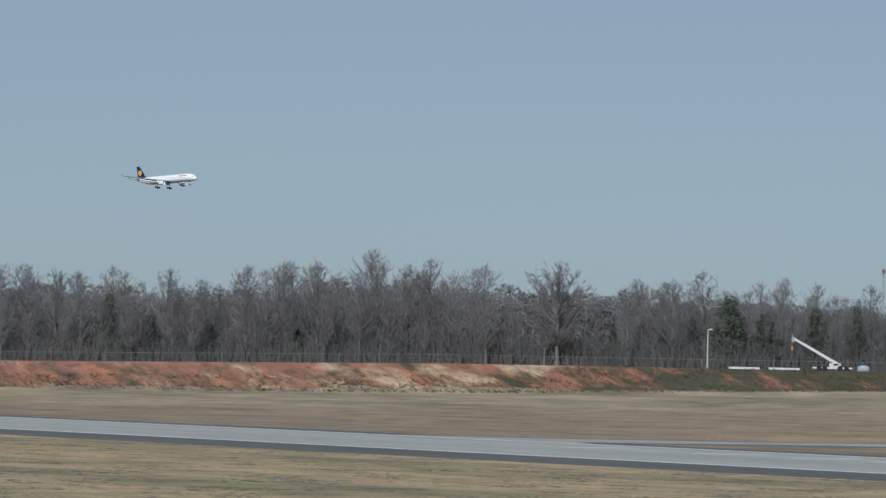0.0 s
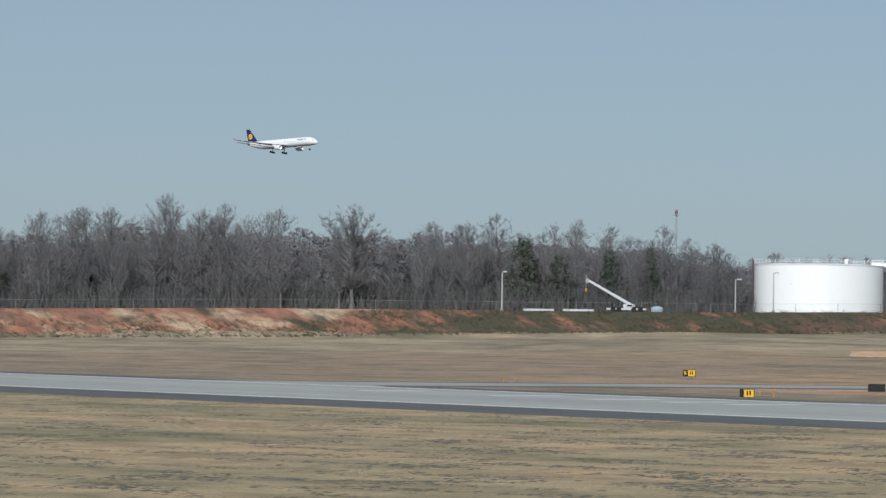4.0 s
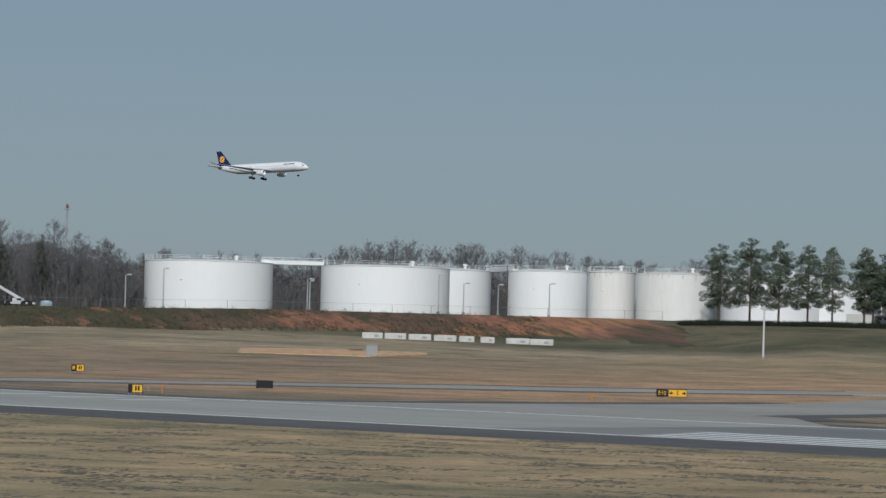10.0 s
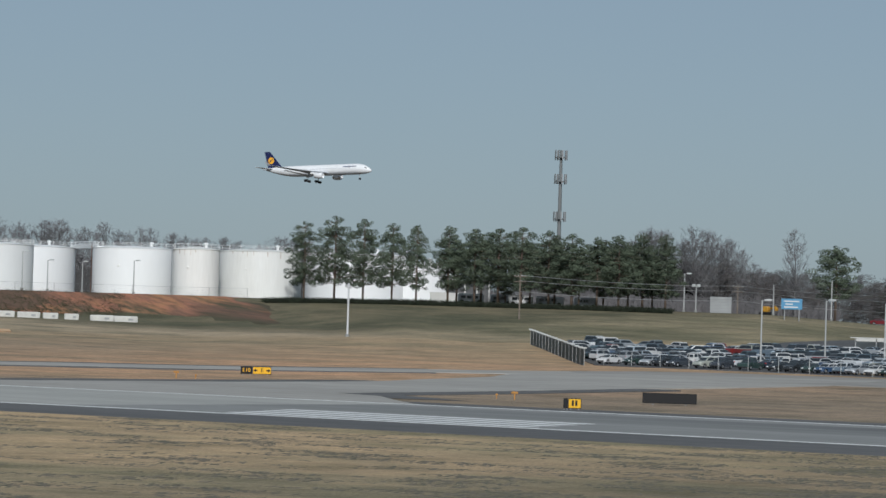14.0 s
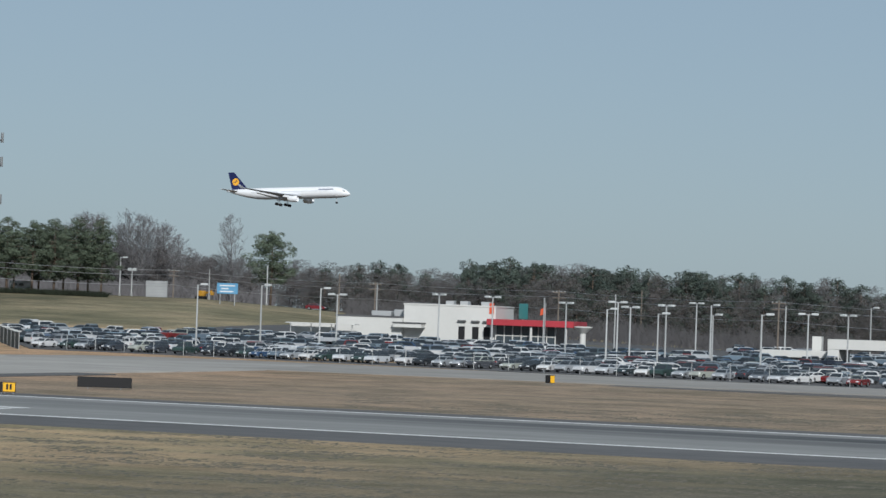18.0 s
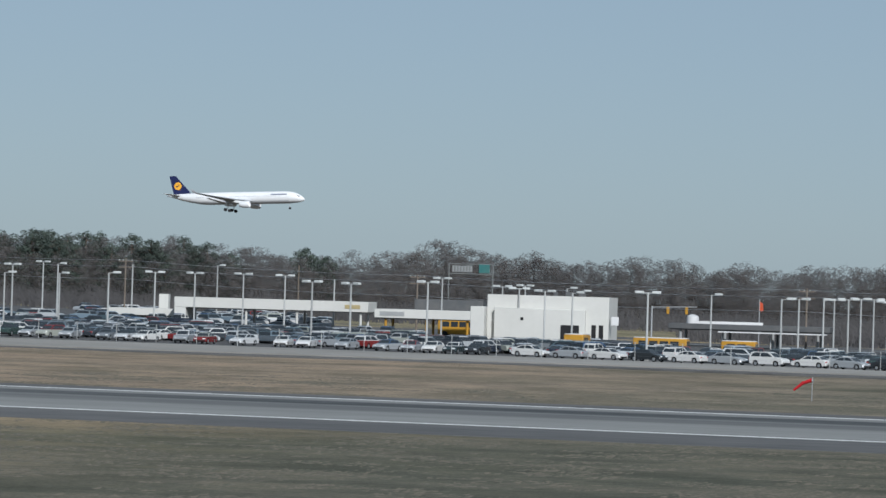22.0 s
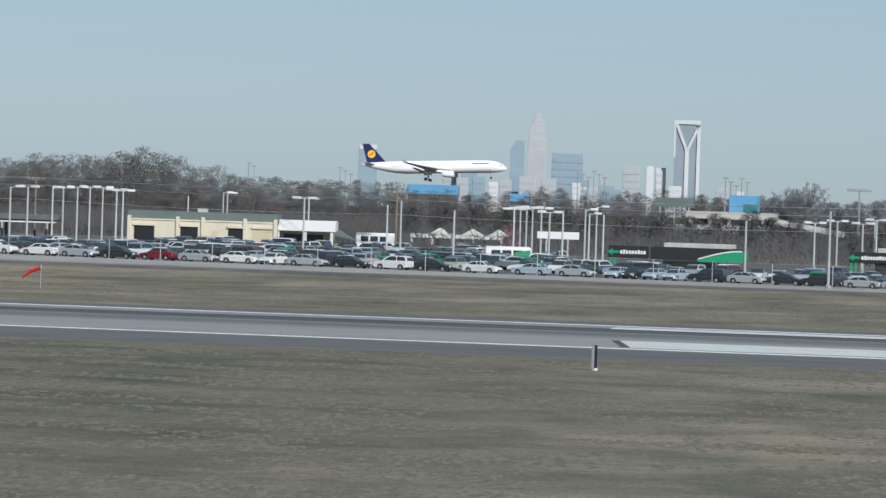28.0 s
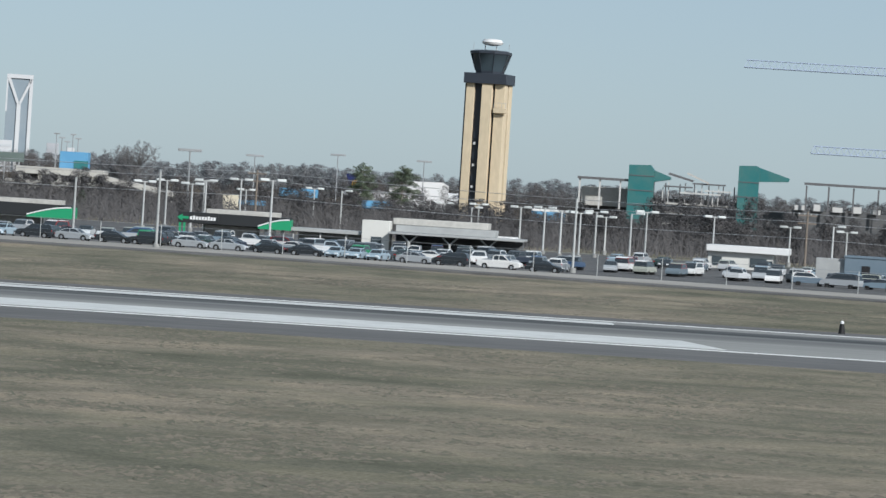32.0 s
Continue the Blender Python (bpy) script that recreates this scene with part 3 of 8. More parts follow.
def turf(name, seed, count, y0, y1, a0, a1, size, label):
    """Tufts of dry turf, each a few leaning slivers."""
    q = random.Random(seed)
    verts, faces = [], []
    while len(faces) < count * 3:
        a, y = radians(q.uniform(a0, a1)), q.uniform(y0, y1)
        x = -y * math.tan(a)
        if noise.noise(Vector((x * 0.12, y * 0.22, 2))) < q.uniform(-0.1, 0.5):
            continue
        z = land(x, y)
        tall = size * q.uniform(0.3, 1.0)
        for j in range(3):
            dx, dy, w = q.gauss(0, 0.5), q.gauss(0, 0.25), q.uniform(0.12, 0.4)
            k = len(verts)
            verts += [(x + dx - w, y + dy, z - 0.02), (x + dx + w, y + dy + q.gauss(0, 0.05), z - 0.02), (x + dx + q.gauss(0, 0.25), y + dy + q.uniform(0.3, 1.1), z + tall)]
            faces.append((k, k + 1, k + 2))
    me = bpy.data.meshes.new(name)
    me.from_pydata(verts, [], faces)
    me.materials.append(tuft_mat)
    tagged(new(name, me), label, "grass", kind="stuff")


tuft_mat = material("turf_tufts", (0.13, 0.12, 0.09), 0.95, ramp=("island", [(0.105, 0.102, 0.074), (0.14, 0.128, 0.097), (0.165, 0.144, 0.110), (0.115, 0.110, 0.080), (0.18, 0.155, 0.118), (0.13, 0.114, 0.088)]))
turf("turf", 31, 26000, 92, 228, -7, 60, 0.045, "short rough winter turf beside the runway")
turf("turf", 32, 9000, 306, 350, -7, 30, 0.05, "short rough winter turf between runway and taxiway")

# ---- tank farm on the bank ----
tank_paint = material("tank_white_paint", (0.85, 0.855, 0.85), 0.5, second=(0.835, 0.84, 0.833), scale=0.12, fine=0.01, stretch=(1, 1, 0.3))
tank_grey = material("tank_weathered_paint", (0.80, 0.80, 0.775), 0.6, second=(0.74, 0.735, 0.70), scale=0.2, fine=0.03, stretch=(1, 1, 0.15))
steel = material("galvanised_steel", (0.42, 0.43, 0.44), 0.5, 0.6, spread=0.1)
rust = material("rusty_steel", (0.22, 0.10, 0.06), 0.9, second=(0.12, 0.07, 0.05), scale=2.0)
rust_run = material("pale_rust_run", (0.48, 0.39, 0.32), 0.8, second=(0.60, 0.54, 0.48), scale=1.5)


def tank(az, r, radius, height, mat, label, rail=True):
    x, y, z = on_land(az, r)
    rim = z + height
    t = thing("storage_tank", pose(x, y, z - 0.3), label, "storage tank", "white fuel tanks")
    h = height + 0.3
    rings = [(radius, 0)]
    rings += [(radius, h - 0.12), (radius + 0.12, h - 0.1), (radius + 0.12, h)]
    part("shell", lathe(rings, 72), mat, t)
    part("roof", lathe([(radius + 0.02, h + 0.004), (radius * 0.6, h + 0.35), (0.4, h + 0.5)], 48), mat, t)
    n = max(12, int(radius * 2.1))
    bm = bmesh.new()
    add_tube(bm, (0, 0, 0), (0, 0, 1.1), 0.035, 0.035, 6)
    post = None
    for i in range(n):
        a = 2 * math.pi * i / n
        m = pose(math.cos(a) * (radius - 0.1), math.sin(a) * (radius - 0.1), h)
        if post is None:
            post = part("rail_post", bm, tank_paint, t)
            post.matrix_basis = m
        else:
            reuse("rail_post", post.data, t, m)
    for zz in (0.55, 1.1):
        bm = bmesh.new()
        k = 72
        for i in range(k):
            a, b = 2 * math.pi * i / k, 2 * math.pi * (i + 1) / k
            q = radius - 0.1
            add_tube(bm, (math.cos(a) * q, math.sin(a) * q, h + zz), (math.cos(b) * q, math.sin(b) * q, h + zz), 0.03, 0.03, 4, False)
        part("hand_rail", bm, tank_paint, t)
    # manholes low on the shell, and a caged ladder on one flank
    for g in (-1.45,):
        cx, cy = math.cos(g + radians(az * 0.3)) * radius, math.sin(g + radians(az * 0.3)) * radius
        lid = part("manhole", lathe([(0.26, 0.0), (0.26, 0.08), (0.2, 0.12)], 14), tank_grey, t)
        lid.matrix_basis = pose(cx, cy, h * (0.62 if g == -1.45 else 0.12), 90, 0, 90 + math.degrees(g + radians(az * 0.3)))
    g = radians(180 + az - 4)
    cx, cy = math.cos(g), math.sin(g)
    bm = bmesh.new()
    for side in (-0.25, 0.25):
        add_tube(bm, (cx * (radius + 0.25) - cy * side, cy * (radius + 0.25) + cx * side, 0.6), (cx * (radius + 0.25) - cy * side, cy * (radius + 0.25) + cx * side, h + 1.0), 0.05, 0.05, 5)
    for i in range(int(h / 0.6)):
        zz = 0.9 + i * 0.6
        add_tube(bm, (cx * (radius + 0.25) + cy * 0.25, cy * (radius + 0.25) - cx * 0.25, zz), (cx * (radius + 0.25) - cy * 0.25, cy * (radius + 0.25) + cx * 0.25, zz), 0.04, 0.04, 4)
    part("ladder", bm, rust if mat is tank_paint else steel, t, "rust-red ladder up the tank's side" if mat is tank_paint else "")
    if mat is tank_grey:
        q = random.Random(int(az * 10))
        for i in range(9):
            g = radians(q.uniform(-150, -20))
            ln, wd = q.uniform(0.3, 1.4), q.uniform(0.04, 0.12)
            bm = box(-wd, wd, -0.012, 0.0, -ln, 0.0)
            part("rust_streak", bm, rust_run, t, "rust run below the rim").matrix_basis = pose(math.cos(g) * (radius + 0.004), math.sin(g) * (radius + 0.004), h - 0.12, 0, 0, 90 + math.degrees(g))
    # a vent on the roof and a ladder pipe on the wall
    part("vent", lathe([(0.3, h + 0.2), (0.3, h + 1.1), (0.5, h + 1.12), (0.5, h + 1.35), (0.1, h + 1.5)], 12, radius * 0.2, radius * 0.4), tank_paint, t)
    return t


TANKS = [(45.51, 893, 13.9, 10.3, tank_paint), (43.06, 893, 13.95, 10.0, tank_paint), (42.22, 925, 10.2, 10.1, tank_paint), (40.78, 898, 9.0, 10.0, tank_paint), (39.92, 876, 4.95, 9.9, tank_grey), (39.03, 890, 8.9, 10.0, tank_grey), (37.7, 968, 12.0, 11.0, tank_paint), (36.95, 975, 11.5, 9.3, tank_paint)]
for az, r, radius, height, mat in TANKS:
    tank(az, r, radius, height, mat, "white cylindrical fuel storage tank with a railed roof" if mat is tank_paint else "weathered white fuel tank with rust at its rim")


def bridge(az0, r0, az1, r1, z):
    a, b = Vector((*on_land(az0, r0)[:2], z)), Vector((*on_land(az1, r1)[:2], z))
    length = (b - a).length
    ang = math.degrees(math.atan2(b.y - a.y, b.x - a.x))
    t = thing("walkway_bridge", pose(a.x, a.y, z, 0, 0, ang), "white railed walkway bridging two storage tanks", "walkway", "tank walkways")
    part("deck", box(0, length, -0.6, 0.6, -0.45, 0.0, 0.02), tank_paint, t)
    part("kick_plate", box(0, length, -0.66, -0.61, 0.0, 0.35), tank_paint, t)
    for y in (-0.55, 0.55):
        for zz in (0.5, 1.0):
            part("hand_rail", tube((0, y, zz), (length, y, zz), 0.04), tank_paint, t)
        k = 6
        for i in range(k + 1):
            part("rail_post", tube((length * i / k, y, 0), (length * i / k, y, 1.0), 0.04, n=6), tank_paint, t)


bridge(44.78, 893, 43.92, 893, 20.62)
bridge(41.62, 926, 41.25, 900, 20.55)

# ---- trees ----
bark = material("grey_bark", (0.128, 0.126, 0.127), 0.95, second=(0.168, 0.164, 0.163), scale=1.5, fine=0.2, spread=0.2)
twig = material("bare_twigs", (0.178, 0.170, 0.173), 0.95, second=(0.150, 0.146, 0.151), scale=0.05, spread=0.15)
brown_twig = material("brown_buds", (0.100, 0.095, 0.095), 0.95, second=(0.130, 0.119, 0.114), scale=0.04)
needle = material("pine_needles", (0.078, 0.103, 0.071), 0.9, second=(0.106, 0.131, 0.086), scale=0.8, spread=0.12)
pine_bark = material("pine_bark", (0.12, 0.085, 0.065), 0.95, second=(0.18, 0.14, 0.11), scale=2.0, fine=0.2)
brown_twig.node_tree.nodes["Principled BSDF"].inputs["Alpha"].default_value = 0.45   # twigs thinner than their slivers
# far haze put into the colour: a bluish grey instead of brown
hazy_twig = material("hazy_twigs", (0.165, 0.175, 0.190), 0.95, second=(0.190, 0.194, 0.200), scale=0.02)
blossom = material("pink_blossom", (0.38, 0.20, 0.21), 0.9, spread=0.1)


def bare_tree_meshes(seed, height, width, low, limbs=50, subs=6, twigs=13, fork=0.9, slope=1.2, rough=1.0, peak=0.42, stout=1.0, long=1.0, steps=4):
    """A leafless broadleaf tree: a leader, limbs that curve up to the skin of a crown, branches on them, and a haze of ascending twigs."""
    rnd = random.Random(seed)
    bm = bmesh.new()
    verts, faces = [], []
    z0, tall = height * low, height * (1 - low)

    def reach(v):
        """Half the crown's width at the fraction v of its height."""
        v = min(max(v, 0.0), 1.0)
        return width * (0.45 + 0.55 * math.sin(0.5 * math.pi * v / peak) if v < peak else max(0.0, 1 - ((v - peak) / (1 - peak)) ** 3.2) ** 0.5 + 0.02)

    def sliver(o, w, length, wd):
        side = w.orthogonal().normalized()
        side.rotate(Matrix.Rotation(rnd.uniform(0, 6.28), 3, w))
        k = len(verts)
        verts.extend((o + side * wd, o - side * wd, o + w * length))
        faces.append((k, k + 1, k + 2))

    spine, p = [], Vector((0, 0, -0.3))
    bend = Vector((rnd.gauss(0, 0.04), rnd.gauss(0, 0.04), 0))
    for i in range(11):
        u = i / 10
        q = Vector((bend.x * height * u * u + rnd.gauss(0, 0.06), bend.y * height * u * u + rnd.gauss(0, 0.06), -0.3 + height * 0.93 * u))
        spine.append((q, height * 0.0125 * stout * (1 - 0.86 * u) + 0.015))
    for (a, ra), (b, rb) in zip(spine, spine[1:]):
        add_tube(bm, a, b, ra, rb, 6, False)

    def on_spine(z):
        u = min(max((z + 0.3) / (height * 0.93), 0), 0.9999) * 10
        k = int(u)
        return spine[k][0].lerp(spine[k + 1][0], u - k), spine[k][1] + (spine[k + 1][1] - spine[k][1]) * (u - k)

    for i in range(limbs):
        v = 1 - (1 - (i + rnd.random()) / limbs) ** 1.15
        turn = rnd.uniform(0, 6.28)
        er = reach(v) * rnd.random() ** 0.42
        ze = z0 + tall * v * 0.985
        za = min(ze - er * slope - rnd.uniform(0.04, 0.12) * tall, height * fork)
        a, r = on_spine(max(za, z0 * 0.75))
        end = Vector((a.x + math.cos(turn) * er, a.y + math.sin(turn) * er, ze))
        knee = a.lerp(end, 0.5) + Vector((math.cos(turn), math.sin(turn), 0)) * er * 0.12 + Vector((0, 0, -0.06 * (ze - a.z)))
        k, prev, rp = steps, a, r * 0.48
        for m in range(1, k + 1):
            w = m / k
            q = a * (1 - w) ** 2 + knee * 2 * w * (1 - w) + end * w * w + Vector((rnd.gauss(0, 0.08), rnd.gauss(0, 0.08), 0))
            rn = max(0.012, r * 0.48 * (1 - 0.9 * w))
            add_tube(bm, prev, q, rp, rn, 3, False)
            prev, rp = q, rn
        out = (end - a).normalized()
        for m in range(subs):
            w = rnd.uniform(0.3, 1.0)
            o = a * (1 - w) ** 2 + knee * 2 * w * (1 - w) + end * w * w
            d = (out * 0.6 + Vector((rnd.gauss(0, 0.7), rnd.gauss(0, 0.7), rnd.uniform(0.0, 0.8)))).normalized()
            length = rnd.uniform(0.05, 0.11) * height * (1.2 - 0.5 * w)
            top = o + d * length
            sliver(o, d, length, 0.024 * rough)
            for n in range(twigs):
                f = rnd.uniform(0.1, 1.0)
                t = o.lerp(top, f)
                dd = (d * 0.7 + Vector((rnd.gauss(0, 0.6), rnd.gauss(0, 0.6), rnd.uniform(-0.1, 0.8)))).normalized()
                sliver(t, dd, rnd.uniform(0.02, 0.055) * height * long, rnd.uniform(0.010, 0.022) * rough)
    wood = bpy.data.meshes.new("trunk")
    bm.to_mesh(wood)
    bm.free()
    wood.materials.append(bark)
    crown = bpy.data.meshes.new("crown")
    crown.from_pydata(verts, [], faces)
    crown.materials.append(twig)
    return wood, crown


BENTS = {}   # the soft normals of each crown of sprays


def pine_meshes(seed, height, width, bare, point=0.0, peak=0.45, scale=1.0, flat_to=0.62, leaves=0.26, fill=1.2, gap=1.0, fuzz=1.0):
    """A pine: straight trunk, whorls of limbs and a clump of needles at each limb's end, every clump a ragged shell of small sprays."""
    rnd = random.Random(seed)
    bm = bmesh.new()
    add_tube(bm, (0, 0, -0.3), (0.1, 0, height * 0.5), height * 0.014, height * 0.010, 7)
    add_tube(bm, (0.1, 0, height * 0.5), (0, 0.1, height * 0.95), height * 0.010, 0.04, 6)
    clumps = []
    z0, tall = height * bare, height * (1 - bare)
    turn, z = rnd.uniform(0, 6.28), z0
    while z < height * 0.93:
        u = (z - z0) / tall
        dome = 0.55 + 0.45 * math.sin(0.5 * math.pi * u / peak) if u < peak else max(0.0, 1 - ((u - peak) / (1.02 - peak)) ** 1.9) ** 0.75
        reach = width * (dome * (1 - point) + (1 - u) * point)
        for j in range(rnd.choice((2, 2, 3))):
            turn += 2.1 + rnd.gauss(0, 0.5)
            er = max(0.2, reach * (0.25 + 0.75 * math.sqrt(rnd.random())) - 0.5)
            e = Vector((math.cos(turn) * er, math.sin(turn) * er, min(z + er * (0.20 * u - 0.06) + rnd.uniform(-0.3, 0.3), height * 0.95)))
            add_tube(bm, (0, 0, z - 0.1), e, 0.06, 0.025, 4, False)
            q = scale * rnd.uniform(0.7, 1.2) * (0.55 + 0.11 * reach)
            clumps.append((e, q))
            if er > 1.9:
                clumps.append((Vector((e.x * 0.5, e.y * 0.5, z + er * 0.16)), q * 0.85))
        z += rnd.uniform(0.45, 0.8) * height / 17 * gap
    clumps.append((Vector((0, 0, height * 0.95)), 0.75 * scale))
    wood = bpy.data.meshes.new("trunk")
    bm.to_mesh(wood)
    bm.free()
    wood.materials.append(pine_bark)
    verts, faces, bents = [], [], []
    for c, q in clumps:
        for i in range(int(fill * 7.0 * q * q / (leaves * leaves))):
            d = Vector((rnd.gauss(0, 1), rnd.gauss(0, 1), rnd.gauss(0.12, 1))).normalized()
            lump = 1 + 0.28 * noise.noise(c * 3.1 + d * 1.7)
            o = c + Vector((d.x, d.y, d.z * flat_to)) * q * lump * rnd.uniform(1.0 - 0.25 * fuzz, 1.05)
            nrm = (Vector((d.x, d.y, d.z / flat_to)).normalized() + Vector((rnd.gauss(0, 0.33), rnd.gauss(0, 0.33), rnd.gauss(0.1, 0.33))) * fuzz).normalized()
            side = nrm.orthogonal().normalized()
            side.rotate(Matrix.Rotation(rnd.uniform(0, 6.28), 3, nrm))
            up = nrm.cross(side)
            ln = leaves * rnd.uniform(0.6, 1.25)
            k = len(verts)
            verts += [o + side * ln * 0.5, o - side * ln * 0.5, o + up * ln + nrm * ln * 0.3]
            faces.append((k + 1, k, k + 2))
            dome = Vector((o.x / width, o.y / width, (o.z - z0 - 0.35 * tall) / (0.5 * tall)))
            bents += [tuple((nrm * 1.1 + d * 0.4 + dome * 0.5).normalized())] * 3
    crown = bpy.data.meshes.new("crown")
    crown.from_pydata(verts, [], faces)
    crown.materials.append(needle)
    crown.shade_smooth()
    crown.normals_split_custom_set_from_vertices(bents)
    BENTS[crown.name] = np.array(bents)
    return wood, crown


BARE = [bare_tree_meshes(11 + i, 20, w, lo, 100, 4, 15, 0.9, sl, 1.0, pk) for i, (w, lo, pk, sl) in enumerate(((4.7, 0.24, 0.50, 0.9), (4.0, 0.30, 0.56, 1.0), (5.2, 0.20, 0.52, 0.8), (3.8, 0.28, 0.60, 1.1), (4.4, 0.22, 0.48, 0.9), (4.1, 0.32, 0.55, 1.0)))]
OAK = bare_tree_meshes(77, 20, 7.4, 0.26, 100, 8, 18, 0.62, 0.8, 1.1, 0.50, 1.6)
FAR_BARE = [bare_tree_meshes(91 + i, 20, w, 0.02, 50, 2, 6, 0.9, 0.7, 0.9, 0.5, 0.5, 0.8, 1) for i, w in enumerate((7.4, 6.6, 8.2))]
FAR_HAZE = [pine_meshes(96 + i, 20, w, 0.04, 0.0, 0.42, 1.35, 0.85, 0.42, 0.95, 1.6, 0.4)[1] for i, w in enumerate((6.6, 5.9, 7.4))]
PINES = [pine_meshes(31 + i, 16, w, b, 0.1, pk, 0.92, 0.6, 0.22, 1.2, 0.62, 0.7) for i, (w, b, pk) in enumerate(((4.8, 0.27, 0.40), (4.4, 0.22, 0.36), (5.1, 0.30, 0.42), (4.2, 0.20, 0.34)))]
ROUND_PINES = [pine_meshes(61 + i, 16, w, 0.02, 0.0, 0.40, 1.05, 0.75, 0.30, 1.2, 1.0, 0.6) for i, w in enumerate((5.4, 4.8, 6.0))]
# needles of the far wood, haze put into a greyer, bluer green
needle_far = material("hazy_pine_needles", (0.054, 0.072, 0.062), 0.9, second=(0.070, 0.090, 0.072), scale=0.3, spread=0.2)
for pair in ROUND_PINES:
    pair[1].materials[0] = needle_far
OPEN_PINES = [pine_meshes(41 + i, 16, w, 0.20, 0.28, 0.36, 0.84, 0.58, 0.20, 1.2, 0.60, 0.7) for i, w in enumerate((5.0, 4.5, 5.3))]
CEDARS = [pine_meshes(51 + i, 14, w, 0.05, 0.35, 0.25, 1.1, 0.75, 0.26, 1.2, 0.8, 0.7) for i, w in enumerate((3.3, 3.8))]
cedar_needle = material("cedar_needles", (0.052, 0.068, 0.052), 0.9, second=(0.072, 0.088, 0.064), scale=0.8, spread=0.12)
for pair in CEDARS:
    pair[1].materials[0] = cedar_needle


def plant(kind, meshes, az, r, height, base, turn, label, group, wide=1.0, dz=0.0):
    x, y, z = on_land(az, r, dz)
    s = height / base
    t = thing(kind, pose(x, y, z, 0, 0, turn) @ Matrix.Diagonal((s * wide, s * wide, s, 1)), label, "tree", group)
    t.matrix_basis = pose(x, y, z, 0, 0, turn) @ Matrix.Diagonal((s * wide, s * wide, s, 1))
    for n, me in zip(("trunk", "crown"), meshes):
        o = new(n, me)
        o.parent = t
    return t


rnd = random.Random(7)


def wood_belt(a0, a1, step, rows, heights, label, group, clear=()):
    """Leafless trees in ragged rows; heights follow (azimuth, metres) pairs."""
    for row, (r0, drop) in enumerate(rows):
        a = a0 + step * 0.37 * row
        while a < a1:
            if not any(c0 < a < c1 for c0, c1 in clear):
                h = lerp(a, [p[0] for p in heights], [p[1] for p in heights]) * drop * rnd.uniform(0.84, 1.06)
                r = r0(a) if callable(r0) else r0
                plant("bare_tree", rnd.choice(BARE), a, r + rnd.uniform(-6, 6), h, 20, rnd.uniform(0, 360), label, group, rnd.uniform(0.85, 1.25))
            a += step * rnd.uniform(0.7, 1.3)


thicket = material("dark_thicket", (0.088, 0.088, 0.090), 0.95, second=(0.114, 0.110, 0.108), scale=0.05)


def crown_data(pair, haze):
    """Points, faces and soft normals of a far tree: its twigs take the light of the crown that they make up."""
    out = []
    for me in (*pair, haze):
        co = np.empty(len(me.vertices) * 3)
        me.vertices.foreach_get("co", co)
        co = co.reshape(-1, 3)
        sides = [tuple(p.vertices) for p in me.polygons]
        soft = BENTS.get(me.name)
        if soft is None:
            soft = co / (7.0, 7.0, 10.0) - (0, 0, 0.75)
            soft /= np.linalg.norm(soft, axis=1, keepdims=True) + 1e-6
            a, b, c = (co[[f[k] for f in sides]] for k in range(3))
            ahead = (np.cross(b - a, c - a) * soft[[f[0] for f in sides]]).sum(1) > 0
            sides = [f if ok else f[::-1] for f, ok in zip(sides, ahead)]
        out.append((co, sides, soft))
    return out


FAR_TREES = [crown_data(pair, haze) for pair, haze in zip(FAR_BARE, FAR_HAZE)]


def far_woods(name, belts, tops, label, seed, twigs=None, least=0.88):
    """Woods whose trees nobody could count, joined into one mesh."""
    q = random.Random(seed)
    verts, faces, mats, bents, base = [], [], [], [], 0
    for r0, drop, a0, a1, step in belts:
        a = a0
        while a < a1:
            r = r0 + q.uniform(-14, 14)
            h = lerp(a, [p[0] for p in tops], [p[1] for p in tops]) * drop * q.uniform(least, 1.05)
            x, y, z = on_land(a, r)
            s, w, tn = h / 20, q.uniform(1.05, 1.55), q.uniform(0, 6.28)
            for k, (co, fs, soft) in enumerate(q.choice(FAR_TREES)):
                c, n = math.cos(tn), math.sin(tn)
                v = np.stack([x + s * w * (co[:, 0] * c - co[:, 1] * n), y + s * w * (co[:, 0] * n + co[:, 1] * c), z + s * co[:, 2]], 1)
                verts.append(v)
                bents.append(np.stack([soft[:, 0] * c - soft[:, 1] * n, soft[:, 0] * n + soft[:, 1] * c, soft[:, 2]], 1))
                faces += [tuple(base + i for i in f) for f in fs]
                mats += [min(k, 1)] * len(fs)
                base += len(v)
            a += step * q.uniform(0.7, 1.3)
    me = bpy.data.meshes.new(name)
    me.from_pydata(np.concatenate(verts).tolist(), [], faces)
    me.materials.append(twigs or brown_twig)
    me.materials.append(twigs or brown_twig)
    me.polygons.foreach_set("material_index", mats)
    me.shade_smooth()
    me.normals_split_custom_set_from_vertices(np.concatenate(bents).tolist())
    tagged(new(name, me), label, "woods", kind="stuff")


